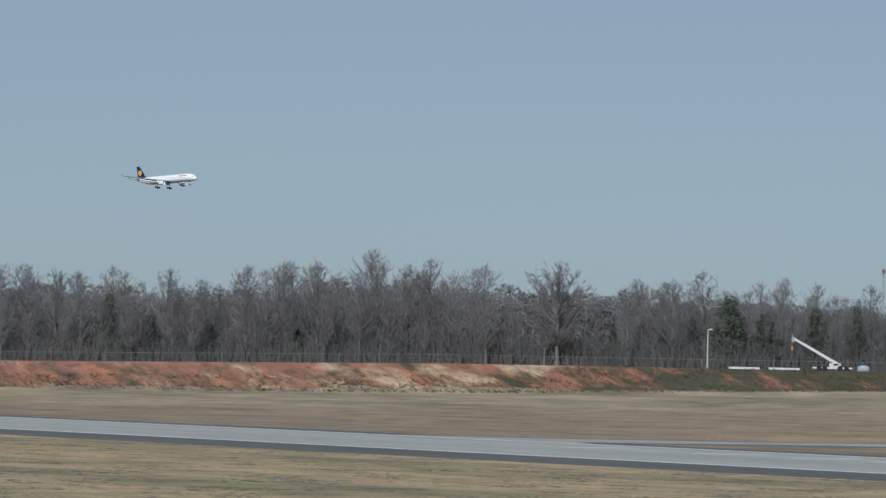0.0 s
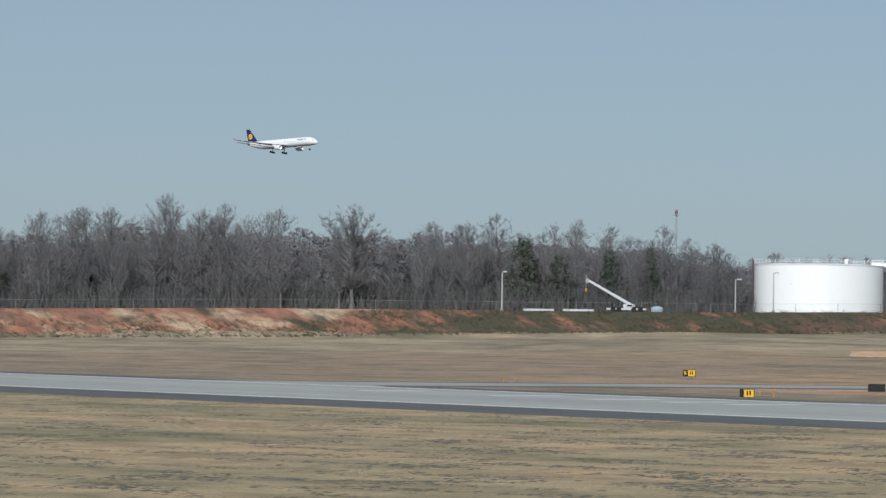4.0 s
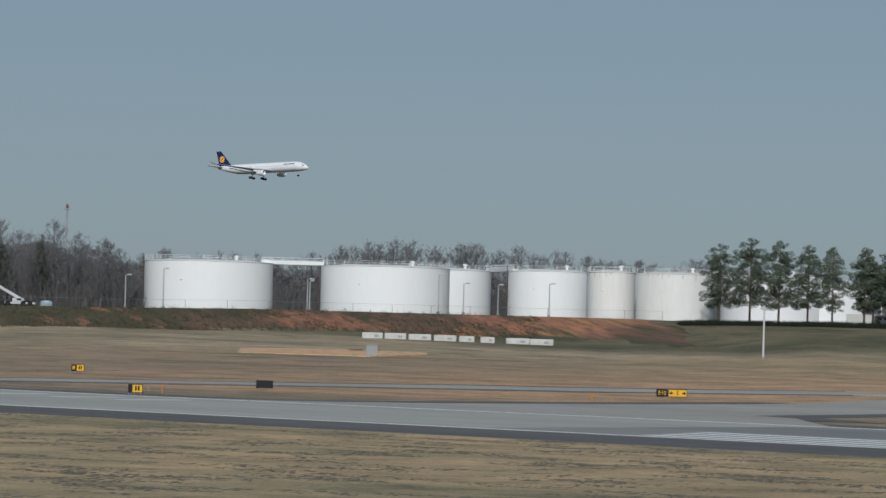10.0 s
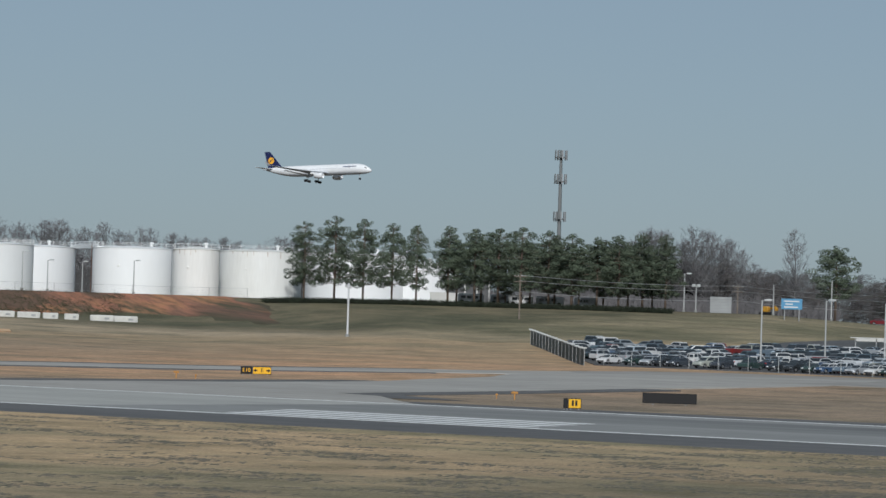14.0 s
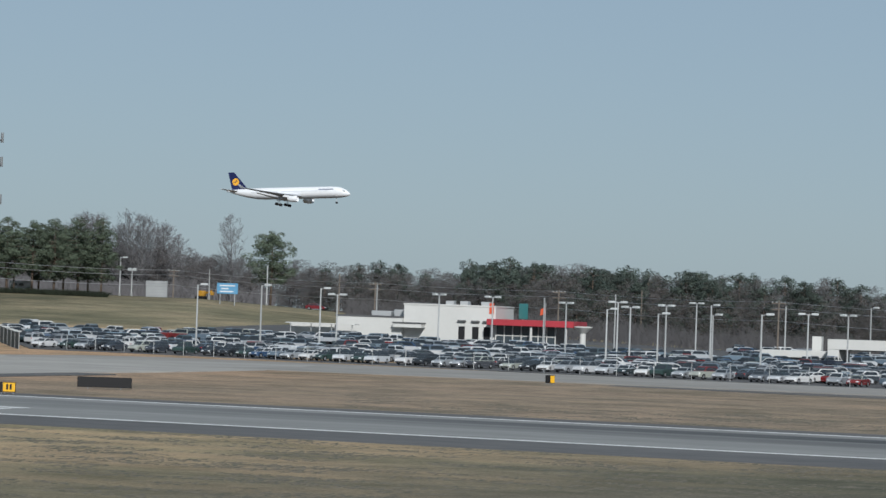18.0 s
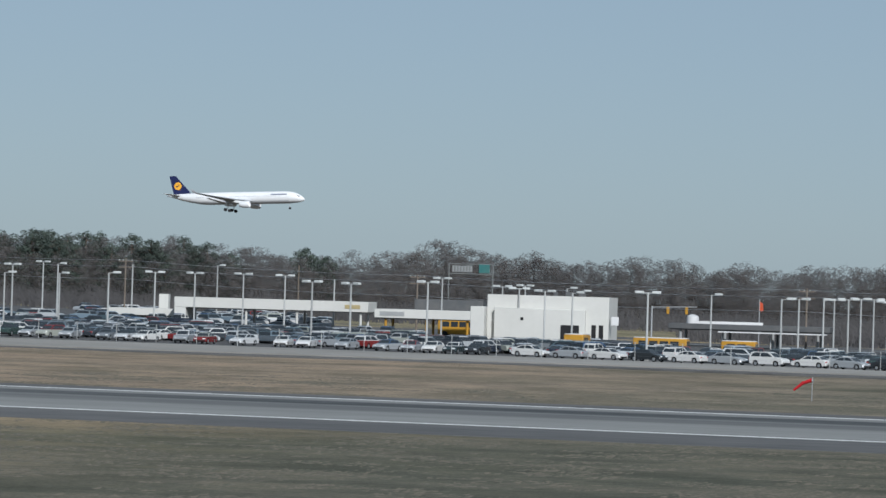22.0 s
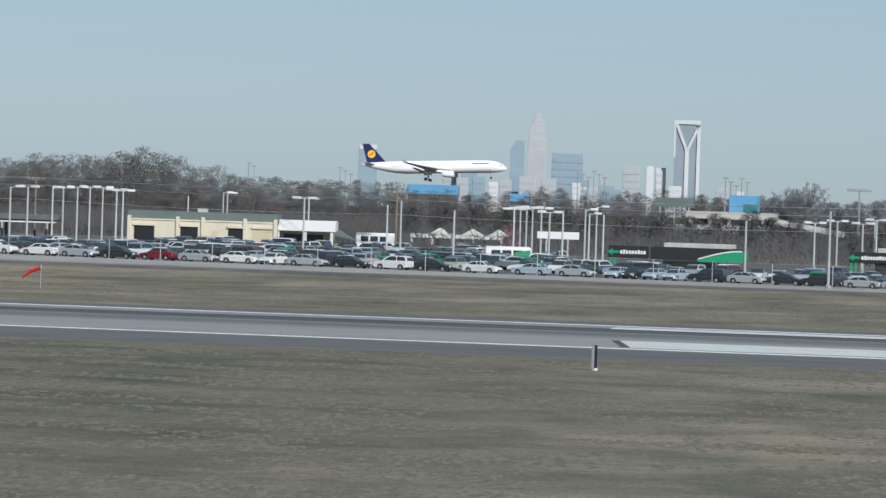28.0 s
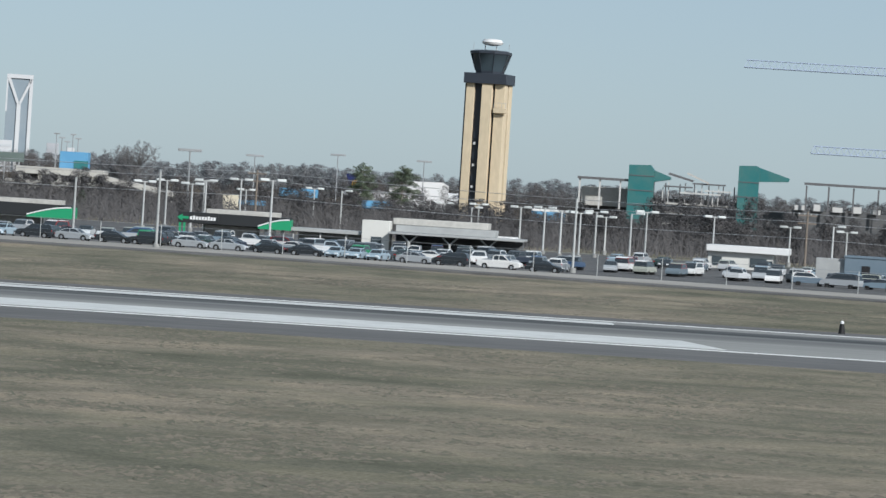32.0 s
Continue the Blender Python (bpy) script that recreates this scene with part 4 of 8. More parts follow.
def underbrush(name, a0, a1, r0, r1, count, low, high, label, seed, stems=None):
    """Saplings and brush between the trunks: slivers standing on the land."""
    q = random.Random(seed)
    verts, faces = [], []
    for i in range(count):
        a = q.uniform(a0, a1)
        base_r = r0(a) if callable(r0) else r0
        x, y, z = on_land(a, base_r + q.uniform(0, r1))
        h = q.uniform(low, high) * (0.6 + 0.4 * noise.noise(Vector((a * 1.7, 3, 0))) + 0.25)
        lx, ly = q.gauss(0, 0.24) * h, q.gauss(0, 0.24) * h
        w = q.uniform(0.03, 0.10)
        k = len(verts)
        verts += [(x - w, y, z - 0.2), (x + w, y + w, z - 0.2), (x + lx, y + ly, z + h)]
        faces.append((k, k + 1, k + 2))
        for j in range(4):
            zz = q.uniform(0.1, 0.9) * h
            k = len(verts)
            dx, dy = q.gauss(0, 0.7), q.gauss(0, 0.7)
            verts += [(x, y, z + zz), (x + 0.07, y, z + zz + 0.12), (x + dx, y + dy, z + zz + q.uniform(0.3, 1.1))]
            faces.append((k, k + 1, k + 2))
    me = bpy.data.meshes.new(name)
    me.from_pydata(verts, [], faces)
    me.materials.append(stems or twig)
    tagged(new(name, me), label, "brush", kind="stuff")


def bank_r(a):
    return land_knots(a)[0][5]


WOOD_TOPS = [(44, 13), (45.5, 13), (46.4, 12), (46.9, 15), (47.5, 17.5), (49, 19), (50, 19.5), (51.3, 20), (52, 22), (53, 20.5), (54.4, 23), (55.5, 20.5), (57, 19), (60, 20.5), (64, 20)]
WOOD_LABEL = "tall leafless grey hardwood tree in a dense wood"
wood_belt(46.7, 62, 0.36, ((lambda a: bank_r(a) + 46, 1.0),), WOOD_TOPS, WOOD_LABEL, "wood on the bank", ((51.2, 52.8),))
wood_belt(46.9, 62, 0.40, ((lambda a: bank_r(a) + 70, 1.02),), WOOD_TOPS, WOOD_LABEL, "wood on the bank", ((51.2, 52.8),))
wood_belt(46.6, 62, 0.42, ((lambda a: bank_r(a) + 40, 0.70), (lambda a: bank_r(a) + 88, 0.80)), WOOD_TOPS, "slim leafless grey tree in a dense wood", "wood on the bank")
wood_belt(37.0, 46.6, 0.24, ((1040, 1.0), (1070, 1.03)), [(37, 14.5), (40, 15), (41.2, 17.5), (42.6, 17.5), (43.3, 18), (44, 14.5), (45.5, 14), (46.6, 15)], "leafless hardwood tree behind the tanks", "trees behind the tanks")
plant("bare_tree", OAK, 51.98, 880, 22.0, 20, 40, "large spreading leafless oak at the wood's edge", "wood on the bank", 1.0)
for a, r, h, w in ((58.2, 893, 15, 0.8), (49.1, 893, 12.5, 1.25), (48.4, 893, 13.5, 1.25), (47.85, 893, 14.5, 0.7), (57.0, 897, 9, 1.2), (50.1, 897, 11, 0.9), (56.3, 897, 8.5, 1.0), (58.6, 905, 12, 1.0), (59.3, 899, 9, 1.1), (55.2, 903, 9.5, 1.1), (54.1, 900, 8, 1.2), (49.6, 902, 16, 1.2), (50.8, 905, 10, 1.0), (52.9, 903, 8, 1.2), (60.2, 900, 10, 1.2), (59.7, 903, 8, 1.3), (58.9, 898, 8.5, 1.2), (57.6, 900, 10.5, 1.1), (56.8, 898, 8.5, 1.4), (56.0, 902, 10, 1.2), (55.6, 898, 7.5, 1.4), (54.7, 900, 8.5, 1.2), (53.5, 902, 7.5, 1.3), (51.2, 900, 8, 1.1), (50.5, 897, 9, 1.0)):
    plant("cedar_tree", CEDARS[int(a * 10) % 2], a, bank_r(a) + (43 if a in (49.1, 48.4, 47.85, 58.2, 49.6) else 52), h, 14, a * 50, "dark green cedar among leafless trees", "evergreens in the wood", w * 1.15)
# the row of pines in front of the tanks
PINE_ROW = ((38.42, 16.2), (38.00, 17.4), (37.60, 17.2), (37.20, 16.3), (36.86, 16.2), (36.42, 16.0), (36.05, 15.6), (35.72, 15.8), (35.40, 16.2), (35.02, 15.8), (34.70, 15.2), (34.35, 14.8), (34.05, 15.2), (33.72, 15.8), (33.40, 15.6))
for a, h in PINE_ROW:
    plant("pine_tree", OPEN_PINES[int(a * 37) % 3] if a > 36.7 else PINES[int(a * 37) % 4], a, 866 + 8 * math.sin(a * 9), h * 1.05, 16, a * 77, "dark green loblolly pine with a bare lower trunk", "row of pines", (1.0 if a > 36.7 else 1.22) + 0.12 * math.sin(a * 31))
for i in range(9):
    a = 36.3 - i * 0.34
    plant("pine_tree", PINES[(i + 1) % 4], a, 882 + 6 * math.sin(a * 5), 13.8 + 1.2 * math.sin(i * 2.1), 16, a * 51, "dark green loblolly pine standing behind the first row", "row of pines", 1.2)
wood_belt(31.9, 34.2, 0.20, ((985, 1.0), (1010, 1.0)), [(31, 9), (31.9, 10), (32.3, 14.5), (32.8, 19.5), (33.4, 19.5), (34.2, 17)], "leafless hardwood tree beside the road", "trees by the road")
plant("bare_tree", BARE[0], 31.60, 930, 19.3, 20, 20, "slender leafless tree beside the road", "trees by the road", 0.8)
plant("pine_tree", PINES[2], 31.05, 900, 16.8, 16, 10, "broad dark pine beside the road", "trees by the road", 1.25)
wood_belt(27.6, 31.4, 0.8, ((1000, 1.0), (1040, 1.05)), [(27, 12), (31.4, 9.5)], "leafless hardwood tree behind the car park", "woods behind the car park")
for i in range(110):
    a = 28.35 - i * 0.055 + rnd.uniform(-0.05, 0.05)
    if a < 26.0 and rnd.random() < 0.45:
        continue
    plant("pine_tree", ROUND_PINES[i % 3], a, 990 + rnd.uniform(-30, 30), rnd.uniform(10.5, 17.5) * lerp(a, (22, 23.5, 25.5, 27, 28.3), (0.95, 1.08, 1.05, 0.98, 0.94)), 16, rnd.uniform(0, 360), "dark green pine in a wood behind the car park", "woods behind the car park", rnd.uniform(0.85, 1.25))
for a, h in ((28.9, 11.5), (29.3, 13.2), (29.55, 13.6), (29.85, 12.4), (30.3, 10.5), (21.5, 15.8), (21.2, 14.0)):
    plant("pine_tree", ROUND_PINES[int(a * 10) % 3], a, 985, h, 16, a * 70, "dark green pine among leafless trees", "woods behind the car park", 1.0)
FAR_TOPS = [(-14, 11), (-6, 11.5), (-2, 11.5), (0, 11.0), (1.0, 10.5), (1.2, 7.0), (4.3, 7.0), (4.9, 11), (5.8, 13.5), (6.8, 12.6), (8, 12.8), (8.6, 11.2), (9.6, 11.2), (10, 12.5), (11.2, 12), (11.8, 13), (12.5, 16), (13.2, 18.5), (14, 16), (16, 16), (19, 17.0), (19.6, 19.5), (20.5, 15.5), (22, 16), (24, 18), (27.4, 17), (28.2, 13.5), (29, 10), (31, 9)]
far_woods("woods", ((890, 0.66, 9.6, 27.6, 0.36), (980, 0.88, 9.6, 28.5, 0.26), (1080, 1.02, 9.6, 31.0, 0.23)), FAR_TOPS, "leafless brown woods standing behind the car park", 5)
far_woods("woods", ((800, 0.62, 6.2, 9.6, 0.4), (1060, 0.80, -13, 9.6, 0.27), (1300, 0.98, -13, 9.6, 0.27)), FAR_TOPS, "leafless grey trees among the airport buildings", 6)
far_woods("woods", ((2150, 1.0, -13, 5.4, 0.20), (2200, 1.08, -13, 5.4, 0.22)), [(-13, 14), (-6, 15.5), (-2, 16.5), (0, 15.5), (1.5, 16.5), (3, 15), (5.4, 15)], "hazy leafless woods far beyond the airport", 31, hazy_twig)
far_woods("woods", ((940, 0.80, 46.4, 63, 0.34), (985, 0.93, 46.4, 63, 0.30)), WOOD_TOPS, "deep leafless woods behind the first trees", 12, twig)
far_woods("woods", ((950, 0.92, 27.4, 32.2, 0.24), (1000, 1.0, 31.8, 35.5, 0.24), (1050, 1.08, 27.4, 35.5, 0.22)), [(27.4, 13), (29, 12.5), (31, 11), (32.2, 11), (33.5, 13), (35.5, 13)], "dense leafless woods behind the road", 14)
brown_thicket = material("brown_thicket", (0.074, 0.073, 0.077), 0.95, second=(0.100, 0.096, 0.097), scale=0.05)
far_woods("woods", ((605, 0.9, -12.5, 3.4, 0.40), (650, 1.0, -12.5, 9.4, 0.40), (705, 1.1, -12.5, 9.4, 0.42)), [(-13, 9.0), (-4, 8.6), (-1.5, 7.0), (0, 6.4), (9.6, 6.8)], "low leafless brown trees and thicket behind the car hire lots", 15, brown_thicket, 0.55)
far_woods("woods", ((985, 1.0, 38.0, 47.0, 0.34), (1020, 1.0, 38.0, 47.0, 0.34)), [(38, 10.5), (42, 11), (44.3, 11), (46, 12), (47, 13)], "leafless woods close behind the tanks", 18, twig)
underbrush("underbrush", 46.4, 62, lambda a: bank_r(a) + 34, 60, 26000, 3.0, 9.0, "grey saplings and brush under the bare trees", 8, thicket)
underbrush("underbrush", 41, 46.9, 955, 60, 7000, 3.0, 9.0, "grey saplings and brush behind the tanks", 20, thicket)
underbrush("underbrush", 9.5, 30, 800, 100, 14000, 1.5, 5.5, "brown brush along the edge of the woods", 9, brown_thicket)
underbrush("underbrush", 9.5, 16.3, 650, 150, 9000, 1.5, 5.0, "brown brush behind the service canopy", 24, brown_thicket)
underbrush("underbrush", -12, 9.5, 560, 240, 16000, 1.5, 5.5, "brown winter brush between the lots and the buildings", 10, brown_thicket)
plant("bare_tree", OAK, 3.87, 860, 13.2, 20, 60, "round leafless tree near the car deck", "trees behind the hire lots", 1.25)
plant("bare_tree", OAK, 4.12, 868, 12.0, 20, 150, "round leafless tree near the car deck", "trees behind the hire lots", 1.2)
plant("pine_tree", PINES[0], 0.74, 900, 12.4, 16, 30, "dark round-topped pine beside the control tower", "trees behind the hire lots", 1.1)
plant("pine_tree", PINES[2], 0.18, 905, 12.4, 16, 110, "dark round-topped pine beside the control tower", "trees behind the hire lots", 1.1)
for a, r, h in ((8.0, 640, 6.5), (7.5, 660, 5.5), (6.9, 650, 6.0), (2.9, 640, 4.0), (4.6, 640, 4.0)):
    plant("cedar_tree", CEDARS[int(a * 10) % 2], a, r, h, 14, a * 90, "dark evergreen behind the car hire lot", "trees behind the hire lots", 1.5)

underbrush("underbrush", 31, 36, 925, 90, 7000, 1.5, 5.5, "grey brush under the trees by the road", 19)
underbrush("bank_scrub", 40.9, 51.9, lambda a: land_knots(a)[0][4] - 2, 22, 3600, 0.2, 0.8, "dark low scrub on the clay bank", 16, scrub_mat)
underbrush("bank_scrub", 51.9, 62, lambda a: land_knots(a)[0][4] - 3, 14, 2400, 0.15, 0.6, "dark low scrub at the foot of the clay bank", 17, scrub_mat)

hedge_mat = material("clipped_hedge", (0.022, 0.028, 0.018), 0.9, second=(0.035, 0.044, 0.028), scale=0.6)
underbrush("hedge", 33.3, 38.95, lambda a: bank_r(a) - 14, 3, 5200, 0.25, 0.65, "low dark hedge along the top of the bank", 23, hedge_mat)

# ---- the landing airliner ----
plane_white = material("aircraft_white", (0.82, 0.83, 0.84), 0.35, second=(0.78, 0.79, 0.80), scale=0.3)
plane_blue = material("aircraft_dark_blue", (0.018, 0.024, 0.085), 0.35)
plane_title = material("aircraft_title_blue", (0.12, 0.15, 0.25), 0.4)
plane_yellow = material("aircraft_yellow", (0.85, 0.42, 0.04), 0.4)
plane_grey = material("aircraft_grey", (0.45, 0.47, 0.50), 0.4)
plane_belly = material("aircraft_belly_shade_window_grey", (0.60, 0.62, 0.65), 0.45)
tyre_mat = material("tyre_rubber", (0.02, 0.02, 0.021), 0.85)
dark_glass = material("dark_glass", (0.02, 0.024, 0.03), 0.12)


def wing_mesh(stations, thick=0.11):
    """Stations of (y, leading x, trailing x, z): a tapered wing with a rounded section."""
    bm = bmesh.new()
    sec = [(0.0, 0.0), (0.06, 0.45), (0.25, 0.62), (0.55, 0.45), (1.0, 0.02), (0.55, -0.25), (0.25, -0.42), (0.06, -0.36)]
    rings = []
    for y, xl, xt, z in stations:
        ch = xl - xt
        rings.append([bm.verts.new((xl - ch * u, y, z + v * ch * thick)) for u, v in sec])
    for a, b in zip(rings, rings[1:]):
        for i in range(len(sec)):
            bm.faces.new((a[i], a[(i + 1) % len(sec)], b[(i + 1) % len(sec)], b[i])).smooth = True
    bm.faces.new(rings[0])
    bm.faces.new(rings[-1][::-1])
    bmesh.ops.recalc_face_normals(bm, faces=bm.faces[:])
    return bm


def build_airliner():
    """Wide-body twin jet with its gear down; nose along +x, centre of the fuselage at the origin."""
    t = thing("airliner", pose(0, 0, 0), "white twin-engine airliner with dark blue tail, landing gear down", "airplane")
    bm = bmesh.new()
    st = [(-31.8, 0.25, 1.6), (-30, 0.75, 1.35), (-26, 1.5, 0.9), (-21, 2.2, 0.42), (-16, 2.7, 0.08), (-12, 2.82, 0), (22, 2.82, 0), (25, 2.70, -0.06), (27.4, 2.38, -0.24), (29.3, 1.84, -0.52), (30.7, 1.20, -0.82), (31.5, 0.66, -1.0), (31.9, 0.22, -1.08)]
    rings = [[bm.verts.new((x, r * math.cos(2 * math.pi * i / 24), z + r * math.sin(2 * math.pi * i / 24))) for i in range(24)] for x, r, z in st]
    for a, b in zip(rings, rings[1:]):
        for i in range(24):
            f = bm.faces.new((a[i], a[(i + 1) % 24], b[(i + 1) % 24], b[i]))
            f.smooth = True
            # underside faces greyer: shade put into the white fuselage's colour
            f.material_index = 1 if sum(v.co.z for v in f.verts) / 4 < (a[0].co.z + b[0].co.z) / 2 - 1.55 and a[0].co.x > -24 else 0
    bm.faces.new(rings[0])
    bm.faces.new(rings[-1][::-1])
    bmesh.ops.recalc_face_normals(bm, faces=bm.faces[:])
    part("fuselage", bm, [plane_white, plane_belly], t, "white fuselage with a grey belly")
    for s in (1, -1):
        part("wing", wing_mesh([(s * 1.5, 8.5, -4.2, -1.6), (s * 9.5, 2.6, -4.6, -0.9), (s * 19, -4.0, -8.0, 0.3), (s * 28.6, -10.3, -12.6, 1.7)]), plane_grey, t, "swept grey wing")
        part("winglet", wing_mesh([(s * 28.6, -10.3, -12.6, 1.7), (s * 29.1, -11.5, -13.2, 2.5), (s * 29.4, -12.5, -13.6, 3.3)], 0.08), plane_grey, t, "upturned grey wing tip")
        part("flap", wing_mesh([(s * 3.2, -4.0, -6.6, -2.3), (s * 9.5, -4.4, -6.6, -1.8), (s * 18.5, -7.6, -9.4, -0.4)], 0.07), plane_grey, t, "lowered landing flap")
        part("tailplane", wing_mesh([(s * 0.8, -25.6, -30.2, 1.5), (s * 9.7, -30.2, -32.2, 2.3)], 0.09), plane_white, t)
        e = part("engine", lathe([(0.9, -2.6), (1.15, -2.2), (1.5, -0.6), (1.55, 1.2), (1.45, 2.2), (1.32, 2.35), (1.2, 2.2), (1.15, 1.6)], 24), plane_white, t, "white engine pod below the wing")
        e.matrix_basis = pose(6.3, s * 9.4, -3.2, 0, 90, 0)
        part("pylon", prism([(7.6, -1.9), (2.0, -1.2), (0.8, -1.9), (4.0, -2.6)], s * 9.4 - 0.25, s * 9.4 + 0.25), plane_white, t)
        g = part("main_gear", tube((-2.4, s * 5.0, -1.8), (-2.9, s * 5.3, -5.4), 0.22), plane_grey, t, "main landing gear leg")
        for dx in (-1.0, 0.95):
            for dy in (-0.7, 0.7):
                w = lathe([(0.3, -0.24), (0.62, -0.24), (0.7, -0.12), (0.7, 0.12), (0.62, 0.24), (0.3, 0.24)], 16)
                part("wheel", w, tyre_mat, g).matrix_basis = pose(-2.9 + dx, s * 5.3 + dy, -5.5 - 0.25 * dx, 90, 0, 0)
        part("gear_door", box(-4.6, -1.2, s * 4.0 - 0.05, s * 4.0 + 0.05, -3.6, -2.2, 0.02), plane_white, t)
    part("fin", prism([(-21.2, 2.3), (-28.6, 10.6), (-31.6, 10.6), (-29.6, 2.2)], -0.28, 0.28, 0.12), plane_blue, t, "dark blue tail fin")
    for s in (1, -1):
        bm = bmesh.new()
        bmesh.ops.create_circle(bm, cap_ends=True, radius=1.75, segments=28, matrix=pose(-27.6, s * 0.29, 6.0, 90, 0, 0))
        ex = bmesh.ops.extrude_face_region(bm, geom=bm.faces[:])
        bmesh.ops.translate(bm, verts=[v for v in ex["geom"] if isinstance(v, bmesh.types.BMVert)], vec=(0, s * 0.02, 0))
        part("emblem_disc", bm, plane_yellow, t, "plain yellow disc on the fin")
        bm = bmesh.new()
        for k, (ang, ln) in enumerate(((35, 1.3), (10, 1.1), (60, 1.0))):
            b2 = Matrix.Translation((-27.6, s * 0.33, 6.0)) @ Matrix.Rotation(-radians(ang), 4, "Y")
            vs = [bm.verts.new(b2 @ Vector((px, 0, pz))) for px, pz in ((-ln, -0.09), (ln, -0.05), (ln, 0.05), (-ln, 0.09))]
            bm.faces.new(vs)
        ex = bmesh.ops.extrude_face_region(bm, geom=bm.faces[:])
        bmesh.ops.translate(bm, verts=[v for v in ex["geom"] if isinstance(v, bmesh.types.BMVert)], vec=(0, s * 0.01, 0))
        part("emblem_mark", bm, plane_blue, t)
        bm = bmesh.new()
        for i in range(46):
            x = 20.5 - i * 0.86
            if not -4.5 < x < -3:
                add_box(bm, x, x + 0.42, s * 2.79 - 0.02, s * 2.79 + 0.02, 0.42, 0.92)
        tagged(part("window_row", bm, plane_belly, t, "line of small grey cabin windows"), kind="stuff")
        part("title_bar", box(16.6, 24.2, s * 2.58 - 0.05, s * 2.58 + 0.07, 1.22, 1.62), plane_title, t, "plain dark bar in place of lettering")
    part("windscreen", prism([(28.6, 0.9), (29.9, 0.35), (29.7, 0.0), (28.3, 0.35)], -1.7, 1.7, 0.1), dark_glass, t)
    n = part("nose_gear", tube((24.6, 0, -2.4), (24.9, 0, -4.9), 0.14), plane_grey, t)
    for s in (-0.35, 0.35):
        part("wheel", lathe([(0.25, -0.15), (0.48, -0.15), (0.52, 0), (0.48, 0.15), (0.25, 0.15)], 14), tyre_mat, n).matrix_basis = pose(24.9, s, -5.0, 90, 0, 0)
    part("tail_cone", lathe([(0.42, 0), (0.35, 0.8), (0.15, 1.3)], 12), plane_grey, t).matrix_basis = pose(-31.4, 0, 1.55, 0, -90, 0)
    return t


airliner = build_airliner()

# ---- cars ----
CAR_COLOURS = [(0.55, 0.56, 0.57), (0.05, 0.058, 0.07), (0.34, 0.36, 0.38), (0.62, 0.62, 0.61), (0.03, 0.038, 0.055), (0.18, 0.20, 0.22), (0.46, 0.48, 0.50), (0.045, 0.085, 0.16), (0.26, 0.28, 0.30), (0.62, 0.62, 0.62), (0.07, 0.075, 0.085), (0.18, 0.025, 0.025), (0.36, 0.38, 0.34), (0.12, 0.16, 0.20), (0.55, 0.57, 0.59), (0.03, 0.045, 0.05)]
car_paint = material("car_paint", (0.5, 0.5, 0.5), 0.25, ramp=("object", CAR_COLOURS))
LOT_COLOURS = CAR_COLOURS + [(0.66, 0.66, 0.66), (0.10, 0.12, 0.14), (0.36, 0.42, 0.47), (0.07, 0.09, 0.10), (0.62, 0.64, 0.66), (0.14, 0.18, 0.21), (0.24, 0.28, 0.31), (0.05, 0.06, 0.07), (0.20, 0.27, 0.33), (0.09, 0.13, 0.15)]
lot_paint = material("parked_car_paint", (0.5, 0.5, 0.5), 0.3, ramp=("island", LOT_COLOURS))
car_glass = material("car_glass", (0.032, 0.040, 0.048), 0.10)
rim_mat = material("alloy_rim", (0.45, 0.46, 0.47), 0.35, 0.7)
lamp_red = material("tail_lamp", (0.35, 0.02, 0.02), 0.3)
lamp_clear = material("head_lamp", (0.7, 0.72, 0.74), 0.15)
black_trim = material("black_trim", (0.025, 0.025, 0.027), 0.6)
white_car = material("white_car_paint", (0.62, 0.62, 0.61), 0.25)
red_car = material("red_car_paint", (0.15, 0.02, 0.025), 0.25)
silver_car = material("silver_car_paint", (0.40, 0.42, 0.44), 0.3, 0.3)
dark_car = material("dark_car_paint", (0.03, 0.035, 0.04), 0.2)
blue_car = material("pale_blue_car_paint", (0.30, 0.38, 0.44), 0.25)
green_car = material("dark_green_car_paint", (0.035, 0.06, 0.055), 0.25)

# side outlines, front towards +x: upper line of the body, glass house, roof panel, then width and axle's distance
SEDAN = ([(-2.28, 0.32), (-2.32, 0.60), (-2.28, 0.86), (-2.12, 0.98), (-1.70, 1.03), (-0.20, 0.99), (1.05, 0.96), (1.70, 0.87), (2.14, 0.74), (2.32, 0.56), (2.32, 0.32)], [(-1.80, 1.00), (-1.18, 1.35), (-0.65, 1.44), (0.10, 1.45), (0.42, 1.39), (1.14, 0.94)], [(-1.1, 1.38), (0.38, 1.40), (0.1, 1.47), (-0.65, 1.46)], 1.80, 1.40)
SUV = ([(-2.22, 0.38), (-2.26, 0.70), (-2.24, 1.06), (-1.0, 1.08), (1.05, 1.08), (1.85, 1.00), (2.20, 0.86), (2.30, 0.62), (2.28, 0.36)], [(-2.20, 1.05), (-2.02, 1.55), (-1.75, 1.68), (0.10, 1.70), (0.45, 1.60), (1.18, 1.05)], [(-2.0, 1.60), (0.38, 1.62), (0.2, 1.73), (-1.75, 1.72)], 1.88, 1.34)
PICKUP = ([(-2.74, 0.48), (-2.76, 0.75), (-2.76, 1.10), (-0.75, 1.12), (1.25, 1.11), (2.30, 1.05), (2.66, 0.92), (2.76, 0.70), (2.75, 0.42)], [(-0.74, 1.10), (-0.66, 1.62), (-0.50, 1.76), (0.50, 1.78), (0.74, 1.68), (1.36, 1.08)], [(-0.66, 1.68), (0.68, 1.70), (0.5, 1.81), (-0.55, 1.80)], 1.95, 1.65)
